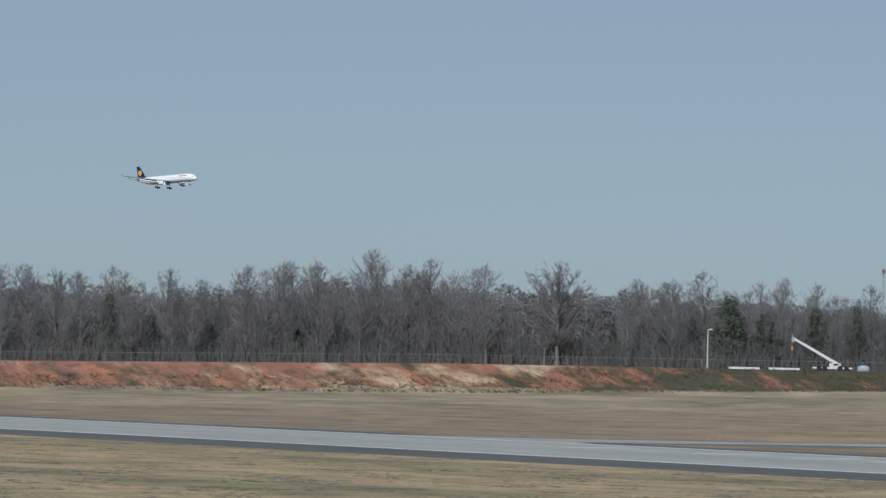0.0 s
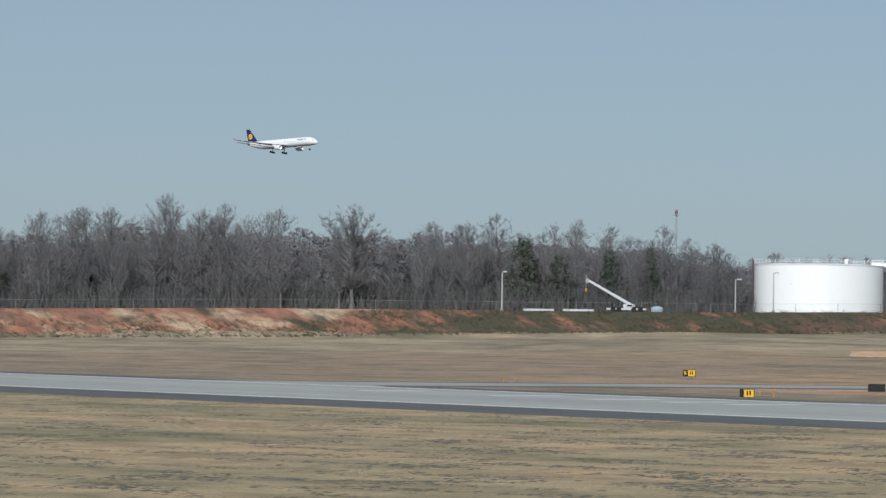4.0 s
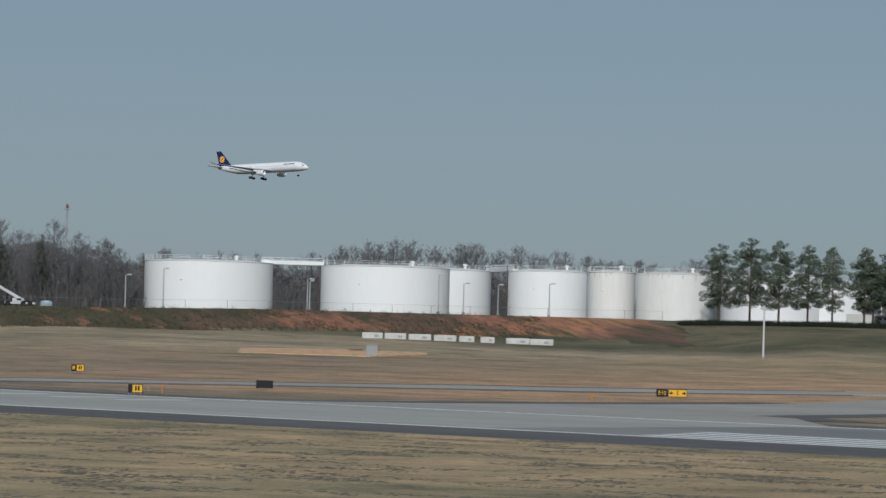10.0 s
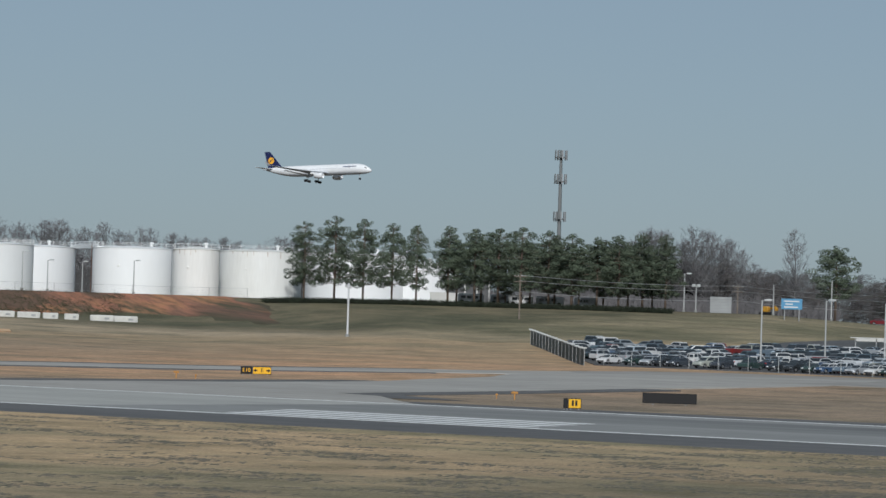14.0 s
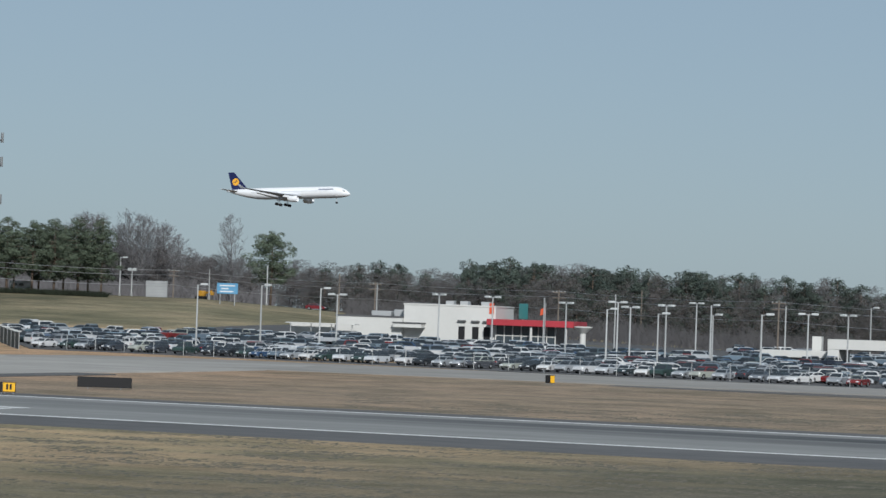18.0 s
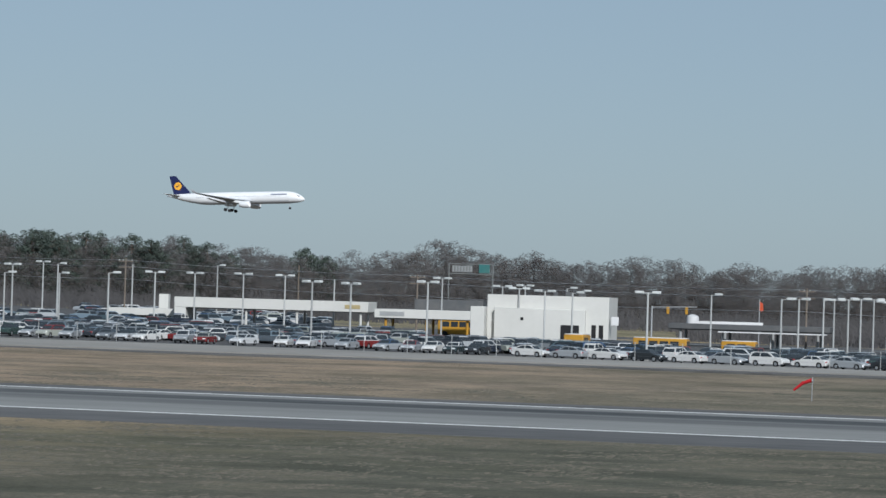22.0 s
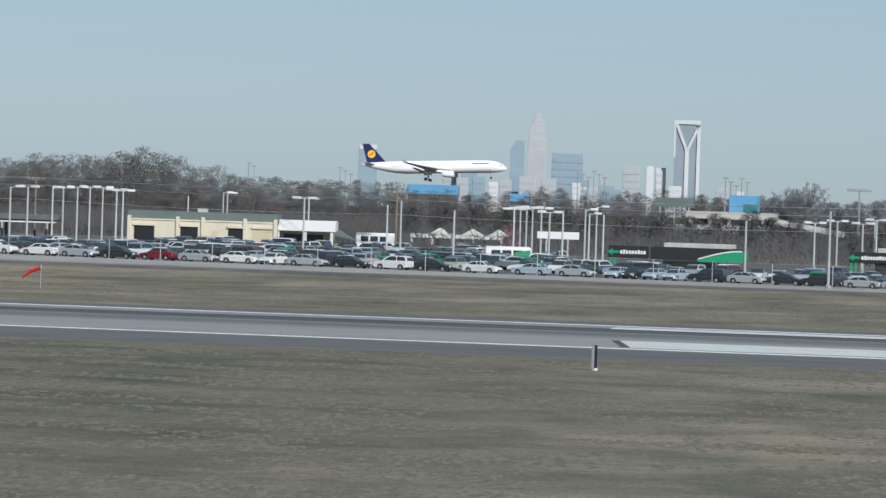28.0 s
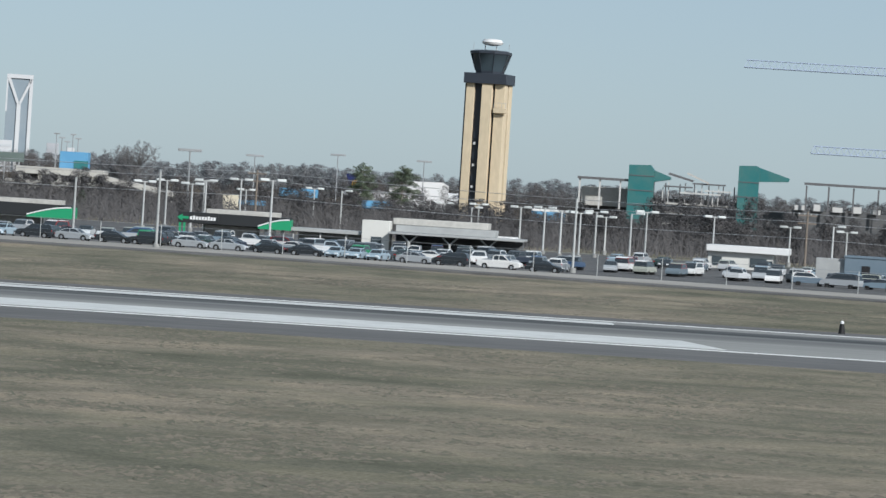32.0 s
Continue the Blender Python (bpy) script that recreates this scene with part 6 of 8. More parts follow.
def power_pole(az, r, top, arm=True):
    x, y, z = on_land(az, r)
    t = thing("utility_pole", pose(x, y, z, 0, 0, az * 0.4), "weathered wooden utility pole with cross-arms", "utility pole", "power line")
    part("pole", tube((0, 0, -0.3), (0, 0, top - z), 0.17, 0.11, 8), wood_pole, t)
    if arm:
        for dz in (0.5, 1.5):
            part("crossarm", box(-1.2, 1.2, -0.07, 0.07, top - z - dz - 0.08, top - z - dz + 0.08, 0.01), wood_pole, t)
        for dx in (-1.1, -0.4, 0.4, 1.1):
            part("insulator", lathe([(0.05, top - z - 0.42), (0.09, top - z - 0.3), (0.04, top - z - 0.2)], 6, dx, 0), head_mat, t)
    return Vector((x, y, top))


def wires(name, tops, drops, label):
    for d in drops:
        bm = bmesh.new()
        for a, b in zip(tops, tops[1:]):
            prev = None
            for i in range(15):
                u = i / 14
                p = a.lerp(b, u) - Vector((0, 0, d + 4 * (a - b).length * 0.006 * u * (1 - u)))
                if prev is not None:
                    add_tube(bm, prev, p, 0.045, 0.045, 3, False)
                prev = p
        tagged(link_mesh(name, bm, wire_mat), label, "cable", "power line")


line_a = [power_pole(a, r, z) for a, r, z in ((35.42, 800, 16.2), (32.4, 880, 16.0), (29.6, 800, 14.2), (27.05, 760, 13.6), (24.0, 690, 12.6), (19.95, 640, 11.2), (14.55, 600, 10.6), (9.55, 560, 10.2), (2.2, 540, 10.0), (-5.45, 520, 9.1), (-12.0, 520, 9.0))]
wires("power_cable", line_a, (0.25, 1.3, 3.4), "thin dark cables strung between utility poles")
for a, r, z in ((30.1, 900, 16.5), (25.9, 900, 15.0), (21.6, 820, 13.0)):
    power_pole(a, r, z, False)


def slat_fence():
    """Screened chain-link fence up the side of the car park."""
    a, b = Vector(on_land(34.5, 579)), Vector(on_land(35.25, 690))
    t = thing("slatted_fence", pose(a.x, a.y, 0), "dark slatted chain-link fence with pale posts", "fence")
    n = 16
    for i in range(n + 1):
        p = a.lerp(b, i / n) - Vector((a.x, a.y, 0))
        z = land(p.x + a.x, p.y + a.y)
        part("post", tube((p.x, p.y, z - 0.2), (p.x, p.y, z + 2.45), 0.05, n=6), post_mat, t)
        part("barb_arm", box(p.x - 0.35, p.x + 0.35, p.y - 0.06, p.y + 0.06, z + 2.42, z + 2.62, 0.01), head_mat, t)
        if i < n:
            q = a.lerp(b, (i + 1) / n) - Vector((a.x, a.y, 0))
            z2 = land(q.x + a.x, q.y + a.y)
            for j in range(4):
                u0, u1 = j / 4 + 0.01, (j + 1) / 4 - 0.01
                bm = bmesh.new()
                c0, c1 = p.lerp(q, u0), p.lerp(q, u1)
                za, zb = z + (z2 - z) * u0, z + (z2 - z) * u1
                vs = [bm.verts.new(v) for v in ((c0.x, c0.y, za), (c1.x, c1.y, zb), (c1.x, c1.y, zb + 2.35), (c0.x, c0.y, za + 2.35))]
                bm.faces.new(vs)
                ex = bmesh.ops.extrude_face_region(bm, geom=bm.faces[:])
                bmesh.ops.translate(bm, verts=[v for v in ex["geom"] if isinstance(v, bmesh.types.BMVert)], vec=(0.05, 0.02, 0))
                part("slat_panel", bm, slat_mat, t)


slat_fence()


dull_post = material("dull_fence_post", (0.20, 0.20, 0.20), 0.7, spread=0.2)


def chain_fence(name, pts, height, gap, label, posts=None):
    t = thing(name, pose(0, 0, 0), label, "fence")
    first = None
    rails = bmesh.new()
    wires_bm = bmesh.new()
    prev = None
    for (xa, ya), (xb, yb) in zip(pts, pts[1:]):
        n = max(1, int(math.hypot(xb - xa, yb - ya) / gap))
        for i in range(n + (1 if (xb, yb) == pts[-1] else 0)):
            px, py = xa + (xb - xa) * i / n, ya + (yb - ya) * i / n
            p = Vector((px, py, land(px, py)))
            m = pose(px, py, p.z)
            if first is None:
                first = part("post", tube((0, 0, -0.2), (0, 0, height + 0.05), 0.04, n=6), posts or post_mat, t)
                first.matrix_basis = m
            else:
                reuse("post", first.data, t, m)
            if prev is not None:
                for zz in (0.1, height):
                    add_tube(rails, prev + Vector((0, 0, zz)), p + Vector((0, 0, zz)), 0.025, 0.025, 4, False)
                for k in range(1, 6):
                    add_tube(wires_bm, prev + Vector((0, 0, height * k / 6)), p + Vector((0, 0, height * k / 6)), 0.006, 0.006, 3, False)
            prev = p
    part("rail", rails, mesh_mat, t)
    part("wire_mesh", wires_bm, mesh_mat, t)


chain_fence("chain_link_fence", [(-328, front(-328) + 0.6), (-60, front(-60) + 0.6), (95, front(95) + 0.6)], 2.2, 6.0, "chain-link fence along the front of the car park")
chain_fence("chain_link_fence", [on_land(47, bank_r(47) - 1)[:2], on_land(43.5, bank_r(43.5) - 1)[:2], on_land(39.2, bank_r(39.2) - 1)[:2]], 2.0, 8.0, "chain-link fence along the bank before the tanks", dull_post)
chain_fence("chain_link_fence", [on_land(62, bank_r(62) + 22)[:2], on_land(55, bank_r(55) + 22)[:2], on_land(47.2, bank_r(47.2) + 22)[:2]], 2.0, 8.0, "chain-link fence along the edge of the wood", dull_post)

# ---- buildings round the car parks ----
wall_white = material("white_wall", (0.60, 0.595, 0.565), 0.85, second=(0.56, 0.555, 0.525), scale=0.15, fine=0.015)
wall_beige = material("beige_wall", (0.58, 0.525, 0.41), 0.85, second=(0.53, 0.48, 0.375), scale=0.3, fine=0.05)
roof_dark = material("dark_roof", (0.085, 0.09, 0.095), 0.85, second=(0.12, 0.12, 0.12), scale=0.5)
teal_roof = material("teal_metal_roof", (0.10, 0.135, 0.125), 0.6, second=(0.125, 0.155, 0.145), scale=0.4)
red_metal = material("red_fascia", (0.42, 0.045, 0.06), 0.5, second=(0.36, 0.04, 0.05), scale=0.4)
glass_dark = material("shop_glass", (0.06, 0.075, 0.085), 0.1)
shutter = material("garage_shutter", (0.50, 0.43, 0.29), 0.7)
dark_open = material("dark_doorway", (0.02, 0.02, 0.022), 0.9)
green_sign = material("green_fascia", (0.02, 0.26, 0.12), 0.5)
black_fascia = material("black_fascia", (0.022, 0.024, 0.026), 0.5)
white_plastic = material("white_sign_face", (0.66, 0.66, 0.66), 0.4)
yellow_paint = material("yellow_vehicle_paint", (0.50, 0.27, 0.035), 0.4, second=(0.42, 0.22, 0.03), scale=0.5)
yellow_sign = material("yellow_sign_face", (0.78, 0.43, 0.02), 0.5)
blue_paint = material("blue_panel", (0.10, 0.27, 0.45), 0.5, second=(0.12, 0.30, 0.48), scale=0.3)
grey_panel = material("grey_panel", (0.36, 0.37, 0.37), 0.7, second=(0.30, 0.31, 0.31), scale=0.4)
orange_cloth = material("orange_flag", (0.62, 0.10, 0.04), 0.8)
mech = material("roof_unit_metal", (0.45, 0.46, 0.46), 0.5, 0.4)
deck_concrete = material("deck_concrete", (0.46, 0.45, 0.42), 0.85, second=(0.38, 0.37, 0.35), scale=0.2, fine=0.1)


def plot(x, y, rz, z=None):
    return pose(x, y, land(x, y) if z is None else z, 0, 0, rz)


# dealership: a tall white block, a lower wing, a glazed showroom under a red fascia
t = thing("dealership", plot(-334.6, 614.8, 15), "white dealership block with a lower wing and red showroom canopy", "building")
h = 9.8 - land(-334.6, 614.8)
part("wall", box(-8, 8, 0, 14, -0.5, h, 0.05), wall_white, t, "plain white block wall")
part("parapet", box(-8.1, 8.1, -0.1, 14.1, h - 0.02, h + 0.25, 0.03), wall_white, t)
for x0 in (2.2, 4.6, 6.6):
    part("door", box(x0 - 0.55, x0 + 0.55, -0.06, 0.02, 0.2, 2.9), dark_open, t)
    part("lintel", box(x0 - 0.7, x0 + 0.7, -0.5, 0.0, 3.7, 3.95), roof_dark, t)
for x0 in (-1.0, 1.5, 5.2):
    part("roof_unit", box(x0 - 0.7, x0 + 0.7, 4, 6, h + 0.1, h + 0.9, 0.05), mech, t)
part("wing_wall", box(-19.6, -8.02, -1.2, 12, -0.5, h - 2.3, 0.05), wall_white, t, "lower white wing")
part("wing_coping", box(-19.7, -8.0, -1.3, 12.1, h - 2.32, h - 2.05, 0.02), roof_dark, t)
part("roof_unit", box(-14.5, -11.0, 3, 6, h - 2.1, h - 1.2, 0.1), mech, t)
part("roof_unit", box(-10.5, -8.6, 3, 5, h - 2.1, h - 0.9, 0.1), mech, t)
part("awning", prism([(-9.2, 2.4), (-9.2, 3.1), (-4.2, 3.1), (-4.2, 2.4)], -2.6, -0.01), wall_white, t)
part("awning_roof", box(-9.3, -4.1, -2.8, 0.0, 3.12, 3.3), roof_dark, t)
part("yard_wall", box(-27.5, -19.62, -2.0, -1.7, -0.5, 2.6, 0.03), wall_white, t, "low white yard wall")
for i in range(4):
    part("shelter_post", tube((-26.5 + i * 3.6, -5.0, -0.4), (-26.5 + i * 3.6, -5.0, 2.5), 0.07), post_mat, t)
part("shelter_roof", box(-27.2, -15.0, -6.0, -3.0, 2.5, 2.65, 0.02), wall_white, t)
part("showroom_fascia", box(7.2, 22.2, -3.2, 8, 3.3, 4.35, 0.05), red_metal, t, "long red showroom fascia")
part("showroom_glass", box(8.2, 18.6, -0.6, 7.5, -0.3, 3.3), glass_dark, t)
for i in range(8):
    part("mullion", box(8.2 + i * 1.47, 8.38 + i * 1.47, -0.72, -0.55, -0.3, 3.3), wall_white, t)
part("transom", box(8.2, 18.6, -0.71, -0.56, 1.55, 1.7), wall_white, t)
for x0 in (14.8, 20.8):
    part("column", tube((x0, -2.6, -0.4), (x0, -2.6, 3.3), 0.22, n=12), wall_white, t)
part("funnel_column", lathe([(0.55, -0.4), (0.5, 2.4), (1.6, 3.4), (1.6, 3.6)], 16, 23.6, -2.0), wall_white, t)
part("pennant_pole", tube((17.4, -3.6, -0.3), (17.4, -3.6, 7.4), 0.06, n=6), post_mat, t)
part("pennant", prism([(16.5, 5.2), (16.6, 6.3), (17.3, 6.6), (17.34, 5.5)], -3.66, -3.54), orange_cloth, t, "small red pennant on a pole")
part("wall_sign", box(6.9, 7.7, -0.1, -0.02, 5.2, 7.0), orange_cloth, t, "narrow orange sign on the block")

# two long rental canopies
def canopy(name, x, y, rz, w, depth, z0, z1, mat, label, cols, col_mat, fascia=None):
    t = thing(name, plot(x, y, rz), label, "canopy", "rental canopies")
    g = land(x, y)
    part("roof", box(-w / 2, w / 2, 0, depth, z0 - g, z1 - g, 0.05), mat, t)
    part("soffit", box(-w / 2 + 0.3, w / 2 - 0.3, 0.3, depth - 0.3, z0 - g - 0.12, z0 - g - 0.004), roof_dark, t)
    for cx in cols:
        for cy in (0.8, depth - 0.8):
            part("column", tube((cx, cy, -0.4), (cx, cy, z0 - g - 0.05), 0.2, n=10), col_mat, t)
    if fascia:
        part("name_panel", box(fascia[0], fascia[1], -0.08, -0.005, (z0 + z1) / 2 - g - 0.3, (z0 + z1) / 2 - g + 0.3), fascia[2], t, "plain sign bar")
    return t


dull_yellow = material("faded_yellow_panel", (0.42, 0.33, 0.16), 0.6, second=(0.36, 0.30, 0.17), scale=1.0)
t = canopy("rental_canopy", -239.4, 593.3, 12, 30.5, 9, 5.0, 6.6, wall_white, "long white car rental canopy over parked cars", (-4, 4, 14), wall_white, (11.6, 14.0, dull_yellow))
part("end_wall", box(-15.2, -13.4, 0.02, 8.9, -0.4, 5.0 - land(-239.4, 593.3)), wall_white, t)
t = canopy("rental_canopy", -261.9, 594.9, 12, 10.6, 7, 3.5, 4.6, wall_white, "low white canopy beside the rental canopy", (-4, 0, 4), post_mat)
part("pier", box(1.3, 2.8, 7.1, 8.6, -0.4, 6.9 - land(-261.9, 594.9)), wall_white, t)
part("kiosk", box(-2.0, 3.6, 2.0, 5.5, -0.4, 2.0, 0.05), wall_white, t)
t = canopy("rental_canopy", -203.4, 564.4, 12, 15.2, 9, 4.5, 5.8, wall_white, "white flat canopy joined to the white building", (-6, 0, 6), yellow_paint, (-6.8, -3.2, grey_panel))
part("rear_roof", box(-3, 7.2, 9.1, 14, 5.5 - land(-203.4, 564.4), 7.4 - land(-203.4, 564.4), 0.03), roof_dark, t)

# white workshop block
t = thing("workshop", plot(-174.2, 532.1, 12), "plain white two-storey workshop with roof machinery", "building")
g = land(-174.2, 532.1)
part("wall", box(-8.3, 8.3, 0, 13, -0.4, 8.4 - g, 0.05), wall_white, t, "plain white block wall")
part("front_wall", box(-7.2, 5.2, -1.0, -0.01, -0.4, 6.6 - g, 0.05), wall_white, t)
part("side_wing", box(-10.2, -8.32, -3.0, 10, -0.4, 6.7 - g, 0.05), wall_white, t)
part("porch_wall", box(2.6, 8.0, -5.0, -1.02, -0.4, 4.0 - g - 1.5, 0.05), wall_white, t)
part("door", box(1.9, 4.4, -1.08, -0.99, 0.2, 2.9), dark_open, t)
part("door", box(6.0, 6.6, -0.06, 0.02, 0.2, 3.0), dark_open, t)
part("door", box(7.0, 7.6, -0.06, 0.02, 0.2, 3.0), dark_open, t)
part("vent", box(-3.6, -3.2, -1.06, -1.0, 3.4, 3.8), dark_open, t)
for x0, w in ((0.6, 0.5), (2.2, 1.0), (4.0, 0.9)):
    part("roof_unit", box(x0, x0 + w, 1.0, 2.5, 8.4 - g, 9.0 - g, 0.04), roof_dark, t)
part("sign_box", box(8.6, 9.6, 0.5, 0.9, 3.0, 4.2, 0.05), white_plastic, t)

# dark flat-roofed service canopy with yellow vans beneath
t = canopy("service_canopy", -158.7, 578.5, 10, 23.5, 9, 4.2, 5.0, roof_dark, "long dark flat-roofed service canopy", (-10, -3.5, 3.5, 10), grey_panel)
part("roof_tank", lathe([(0.9, 5.0 - land(-158.7, 578.5)), (0.9, 6.0 - land(-158.7, 578.5)), (0.3, 6.3 - land(-158.7, 578.5))], 16, -8.5, 3), white_plastic, t)
part("white_beam", box(-8, 2, 0.2, 0.6, 5.01 - land(-158.7, 578.5), 5.4 - land(-158.7, 578.5)), white_plastic, t)
part("car_row_roof", box(-4, 11.5, -5.0, -1.0, 2.3, 2.45), white_plastic, t)
for cx in (-3.5, 3.5, 11.0):
    part("column", tube((cx, -3, -0.4), (cx, -3, 2.3), 0.1), post_mat, t)

# beige garage with a teal roof
t = thing("garage", plot(-120.8, 557.0, 8), "beige one-storey garage with teal roof and shuttered doors", "building")
g = land(-120.8, 557.0)
part("wall", box(-10.2, 10.2, 0, 10, -0.4, 4.9 - g, 0.03), wall_beige, t)
part("roof", prism([(-10.3, 4.9 - g), (-10.3, 6.2 - g), (10.3, 6.2 - g), (10.3, 4.9 - g)], 0.35, 10.2), teal_roof, t)
part("coping", box(-10.4, 10.4, -0.12, 0.34, 4.9 - g, 5.12 - g, 0.02), wall_beige, t)
for x0 in (-10.1, -3.4, 0.1, 5.9, 10.1):
    part("pier", box(x0 - 0.25, x0 + 0.25, -0.25, -0.01, -0.4, 5.5 - g, 0.02), wall_beige, t)
for x0, x1, m in ((-9.4, -6.6, dark_open), (-3.0, -0.6, dark_open), (3.6, 5.9, dark_open), (7.0, 9.6, shutter)):
    part("garage_door", box(x0, x1, -0.05, 0.02, -0.1, 2.6), m, t)
    part("door_head", box(x0 - 0.1, x1 + 0.1, -0.3, 0.0, 2.61, 2.9), wall_beige, t)
part("door", box(1.4, 2.3, -0.05, 0.02, -0.1, 2.2), shutter, t)
for i in range(6):
    part("slat", box(7.0, 9.6, -0.09, -0.055, 0.1 + i * 0.42, 0.13 + i * 0.42), wall_beige, t)
part("roof_vent", box(-1, 0.4, 4, 5, 6.2 - g, 6.7 - g), mech, t)

# white annex with an overhanging roof
t = thing("annex", plot(-108.0, 564.7, 8), "white open-fronted annex beside the garage", "building")
g = land(-108.0, 564.7)
part("wall", box(-3.9, 3.9, 3.5, 9, -0.4, 5.3 - g, 0.03), wall_white, t)
part("fascia", box(-3.9, 4.4, 0.0, 9.2, 4.0 - g, 5.5 - g, 0.04), white_plastic, t)
for x0 in (-3.6, 0.2, 3.9):
    part("column", box(x0 - 0.2, x0 + 0.2, 0.2, 0.6, -0.4, 4.0 - g), wall_white, t)
part("hip_roof", prism([(3.9, 3.0 - g + 0.6), (4.8, 4.0 - g + 0.3), (7.0, 3.0 - g)], 0.5, 6), teal_roof, t)
part("window", box(-3.0, 2.6, 3.42, 3.52, 0.6, 2.0), glass_dark, t)

# three little gables
t = thing("gabled_shelter", plot(-90.8, 593.1, 5), "cream shelter with three small gables on posts", "building")
g = land(-90.8, 593.1)
part("beam", box(-6.8, 6.8, 0, 5, 4.0 - g - 0.55, 4.0 - g, 0.03), wall_white, t)
for x0 in (-2.6, 2.2, 6.0):
    part("gable", prism([(x0 - 1.5, 4.0 - g), (x0, 4.9 - g), (x0 + 1.5, 4.0 - g)], -0.15, 5.1), wall_white, t)
for x0 in (-6.6, -3.6, -0.6, 2.4, 6.5):
    part("column", box(x0 - 0.16, x0 + 0.16, 0.2, 0.5, -0.4, 4.0 - g - 0.55), wall_white, t)
part("booth", box(-0.4, 2.2, 0.8, 3.5, -0.4, 1.5, 0.04), grey_panel, t)
part("booth", box(3.2, 5.4, 0.8, 3.5, -0.4, 1.4, 0.04), green_sign, t)

t = thing("sign_board", plot(-63.5, 495.9, 5), "blank white sign board on two poles", "sign")
g = land(-63.5, 495.9)
part("board", box(-2.55, 2.55, -0.12, 0.12, 4.6 - g, 5.5 - g, 0.05), white_plastic, t)
for x0 in (-1.4, 1.2):
    part("pole", tube((x0, 0, -0.3), (x0, 0, 4.6 - g), 0.1), post_mat, t)


def hire_canopy(x, y, w, z_fascia, label, sign_x, swoosh):
    """Black-fascia car hire canopy with a green curved end and a green arrow sign."""
    t = thing("hire_canopy", plot(x, y, 0), label, "canopy", "car hire canopies")
    g = land(x, y)
    z0, z1 = z_fascia[0] - g, z_fascia[1] - g
    part("fascia", box(-w / 2, w / 2, 0, 7, z0, z1, 0.04), black_fascia, t)
    part("roof_strip", box(-w / 2 + 1.4, w / 2 - 1.2, 0.6, 6, z1, z1 + 0.5, 0.03), deck_concrete, t)
    k = 10
    up = [(w / 2 - swoosh + swoosh * i / k, z0 + (z1 - z0) * (0.05 + 0.72 * math.sin(0.5 * math.pi * i / k))) for i in range(k + 1)]
    part("green_curve", prism([(w / 2 - swoosh, z0 - 0.15)] + up + [(w / 2 + 0.12, z0 - 0.15)], -0.12, -0.01), green_sign, t, "green curved panel")
    part("white_curve", prism([(p, q + 0.02) for p, q in up] + [(p, q + 0.16) for p, q in reversed(up)], -0.14, -0.02), white_plastic, t)
    part("green_end", box(w / 2 - swoosh * 0.35, w / 2 + 0.14, -0.10, 7.1, z0 - 0.12, z1 - 0.25, 0.04), green_sign, t)
    for i in range(3):
        part("column", box(w / 2 - 2.9 + i * 0.9, w / 2 - 2.5 + i * 0.9, 1.0 + i, 1.4 + i, -0.3, z0), white_plastic, t)
    for x0 in (-w / 2 + 1, 0):
        part("column", tube((x0, 5, -0.3), (x0, 5, z0), 0.12), post_mat, t)
    part("kiosk", box(-w / 2 + 1.2, w / 2 - 3.6, 3.0, 6.0, -0.3, 1.7, 0.05), deck_concrete, t)
    sw, sx0 = sign_x
    part("sign_panel", box(sx0, sx0 + sw, -0.6, -0.3, z0 + 0.05, z1 + 0.02, 0.03), black_fascia, t)
    # plain shapes for the sign: an arrow and a row of white bars
    m = (z0 + z1) / 2
    part("arrow", prism([(sx0 - 0.1, m), (sx0 + 0.5, m + 0.42), (sx0 + 0.5, m + 0.14), (sx0 + 1.2, m + 0.14), (sx0 + 1.2, m - 0.14), (sx0 + 0.5, m - 0.14), (sx0 + 0.5, m - 0.42)], -0.66, -0.61), green_sign, t)
    for k in range(9):
        u = sx0 + 1.35 + k * (sw - 1.6) / 9
        part("sign_bar", box(u, u + (sw - 1.6) / 9 * 0.78, -0.65, -0.61, m - 0.2, m + (0.26 if k in (1, 6) else 0.17)), white_plastic, t, "plain white bar")
    for x0 in (sx0 + 0.25, sx0 + 0.75):
        part("sign_post", box(x0 - 0.12, x0 + 0.12, -0.56, -0.34, -0.3, z0 + 0.05), green_sign, t)
    return t


hire_canopy(-44.0, 467.9, 10.4, (2.95, 4.35), "black car hire canopy with a green curved end", (4.6, -10.0), 5.0)
hire_canopy(-19.5, 469.5, 11.0, (3.25, 4.5), "black car hire canopy with a green curved end", (4.6, -7.2), 3.6)

# flat-roofed office with long porch roofs on forked posts
t = thing("hire_office", plot(-4.2, 470, -4), "flat-roofed car hire office with long porch roofs", "building")
g = land(-4.2, 470)
part("block", box(-1.6, 1.6, 0, 4, -0.4, 4.9 - g, 0.04), wall_white, t, "cream block with a dark window")
part("window", box(-0.5, 0.7, -0.05, 0.02, 0.75, 1.55), glass_dark, t)
part("porch_roof", box(-10.2, -1.62, 0.5, 9, 3.1 - g, 3.5 - g, 0.03), grey_panel, t)
part("rear_block", box(-9.4, -1.8, 6, 12, -0.4, 3.0 - g + 0.05), wall_white, t)
for x0 in (-9.5, -6.4, -3.4):
    part("porch_post", tube((x0, 1.0, -0.4), (x0, 1.0, 3.1 - g), 0.1), post_mat, t)
part("porch_roof", box(1.62, 17.0, -2.5, 8, 3.5 - g, 3.75 - g, 0.03), grey_panel, t)
part("upper_roof", box(2.2, 13.6, 1.0, 8, 3.76 - g, 4.55 - g, 0.03), grey_panel, t)
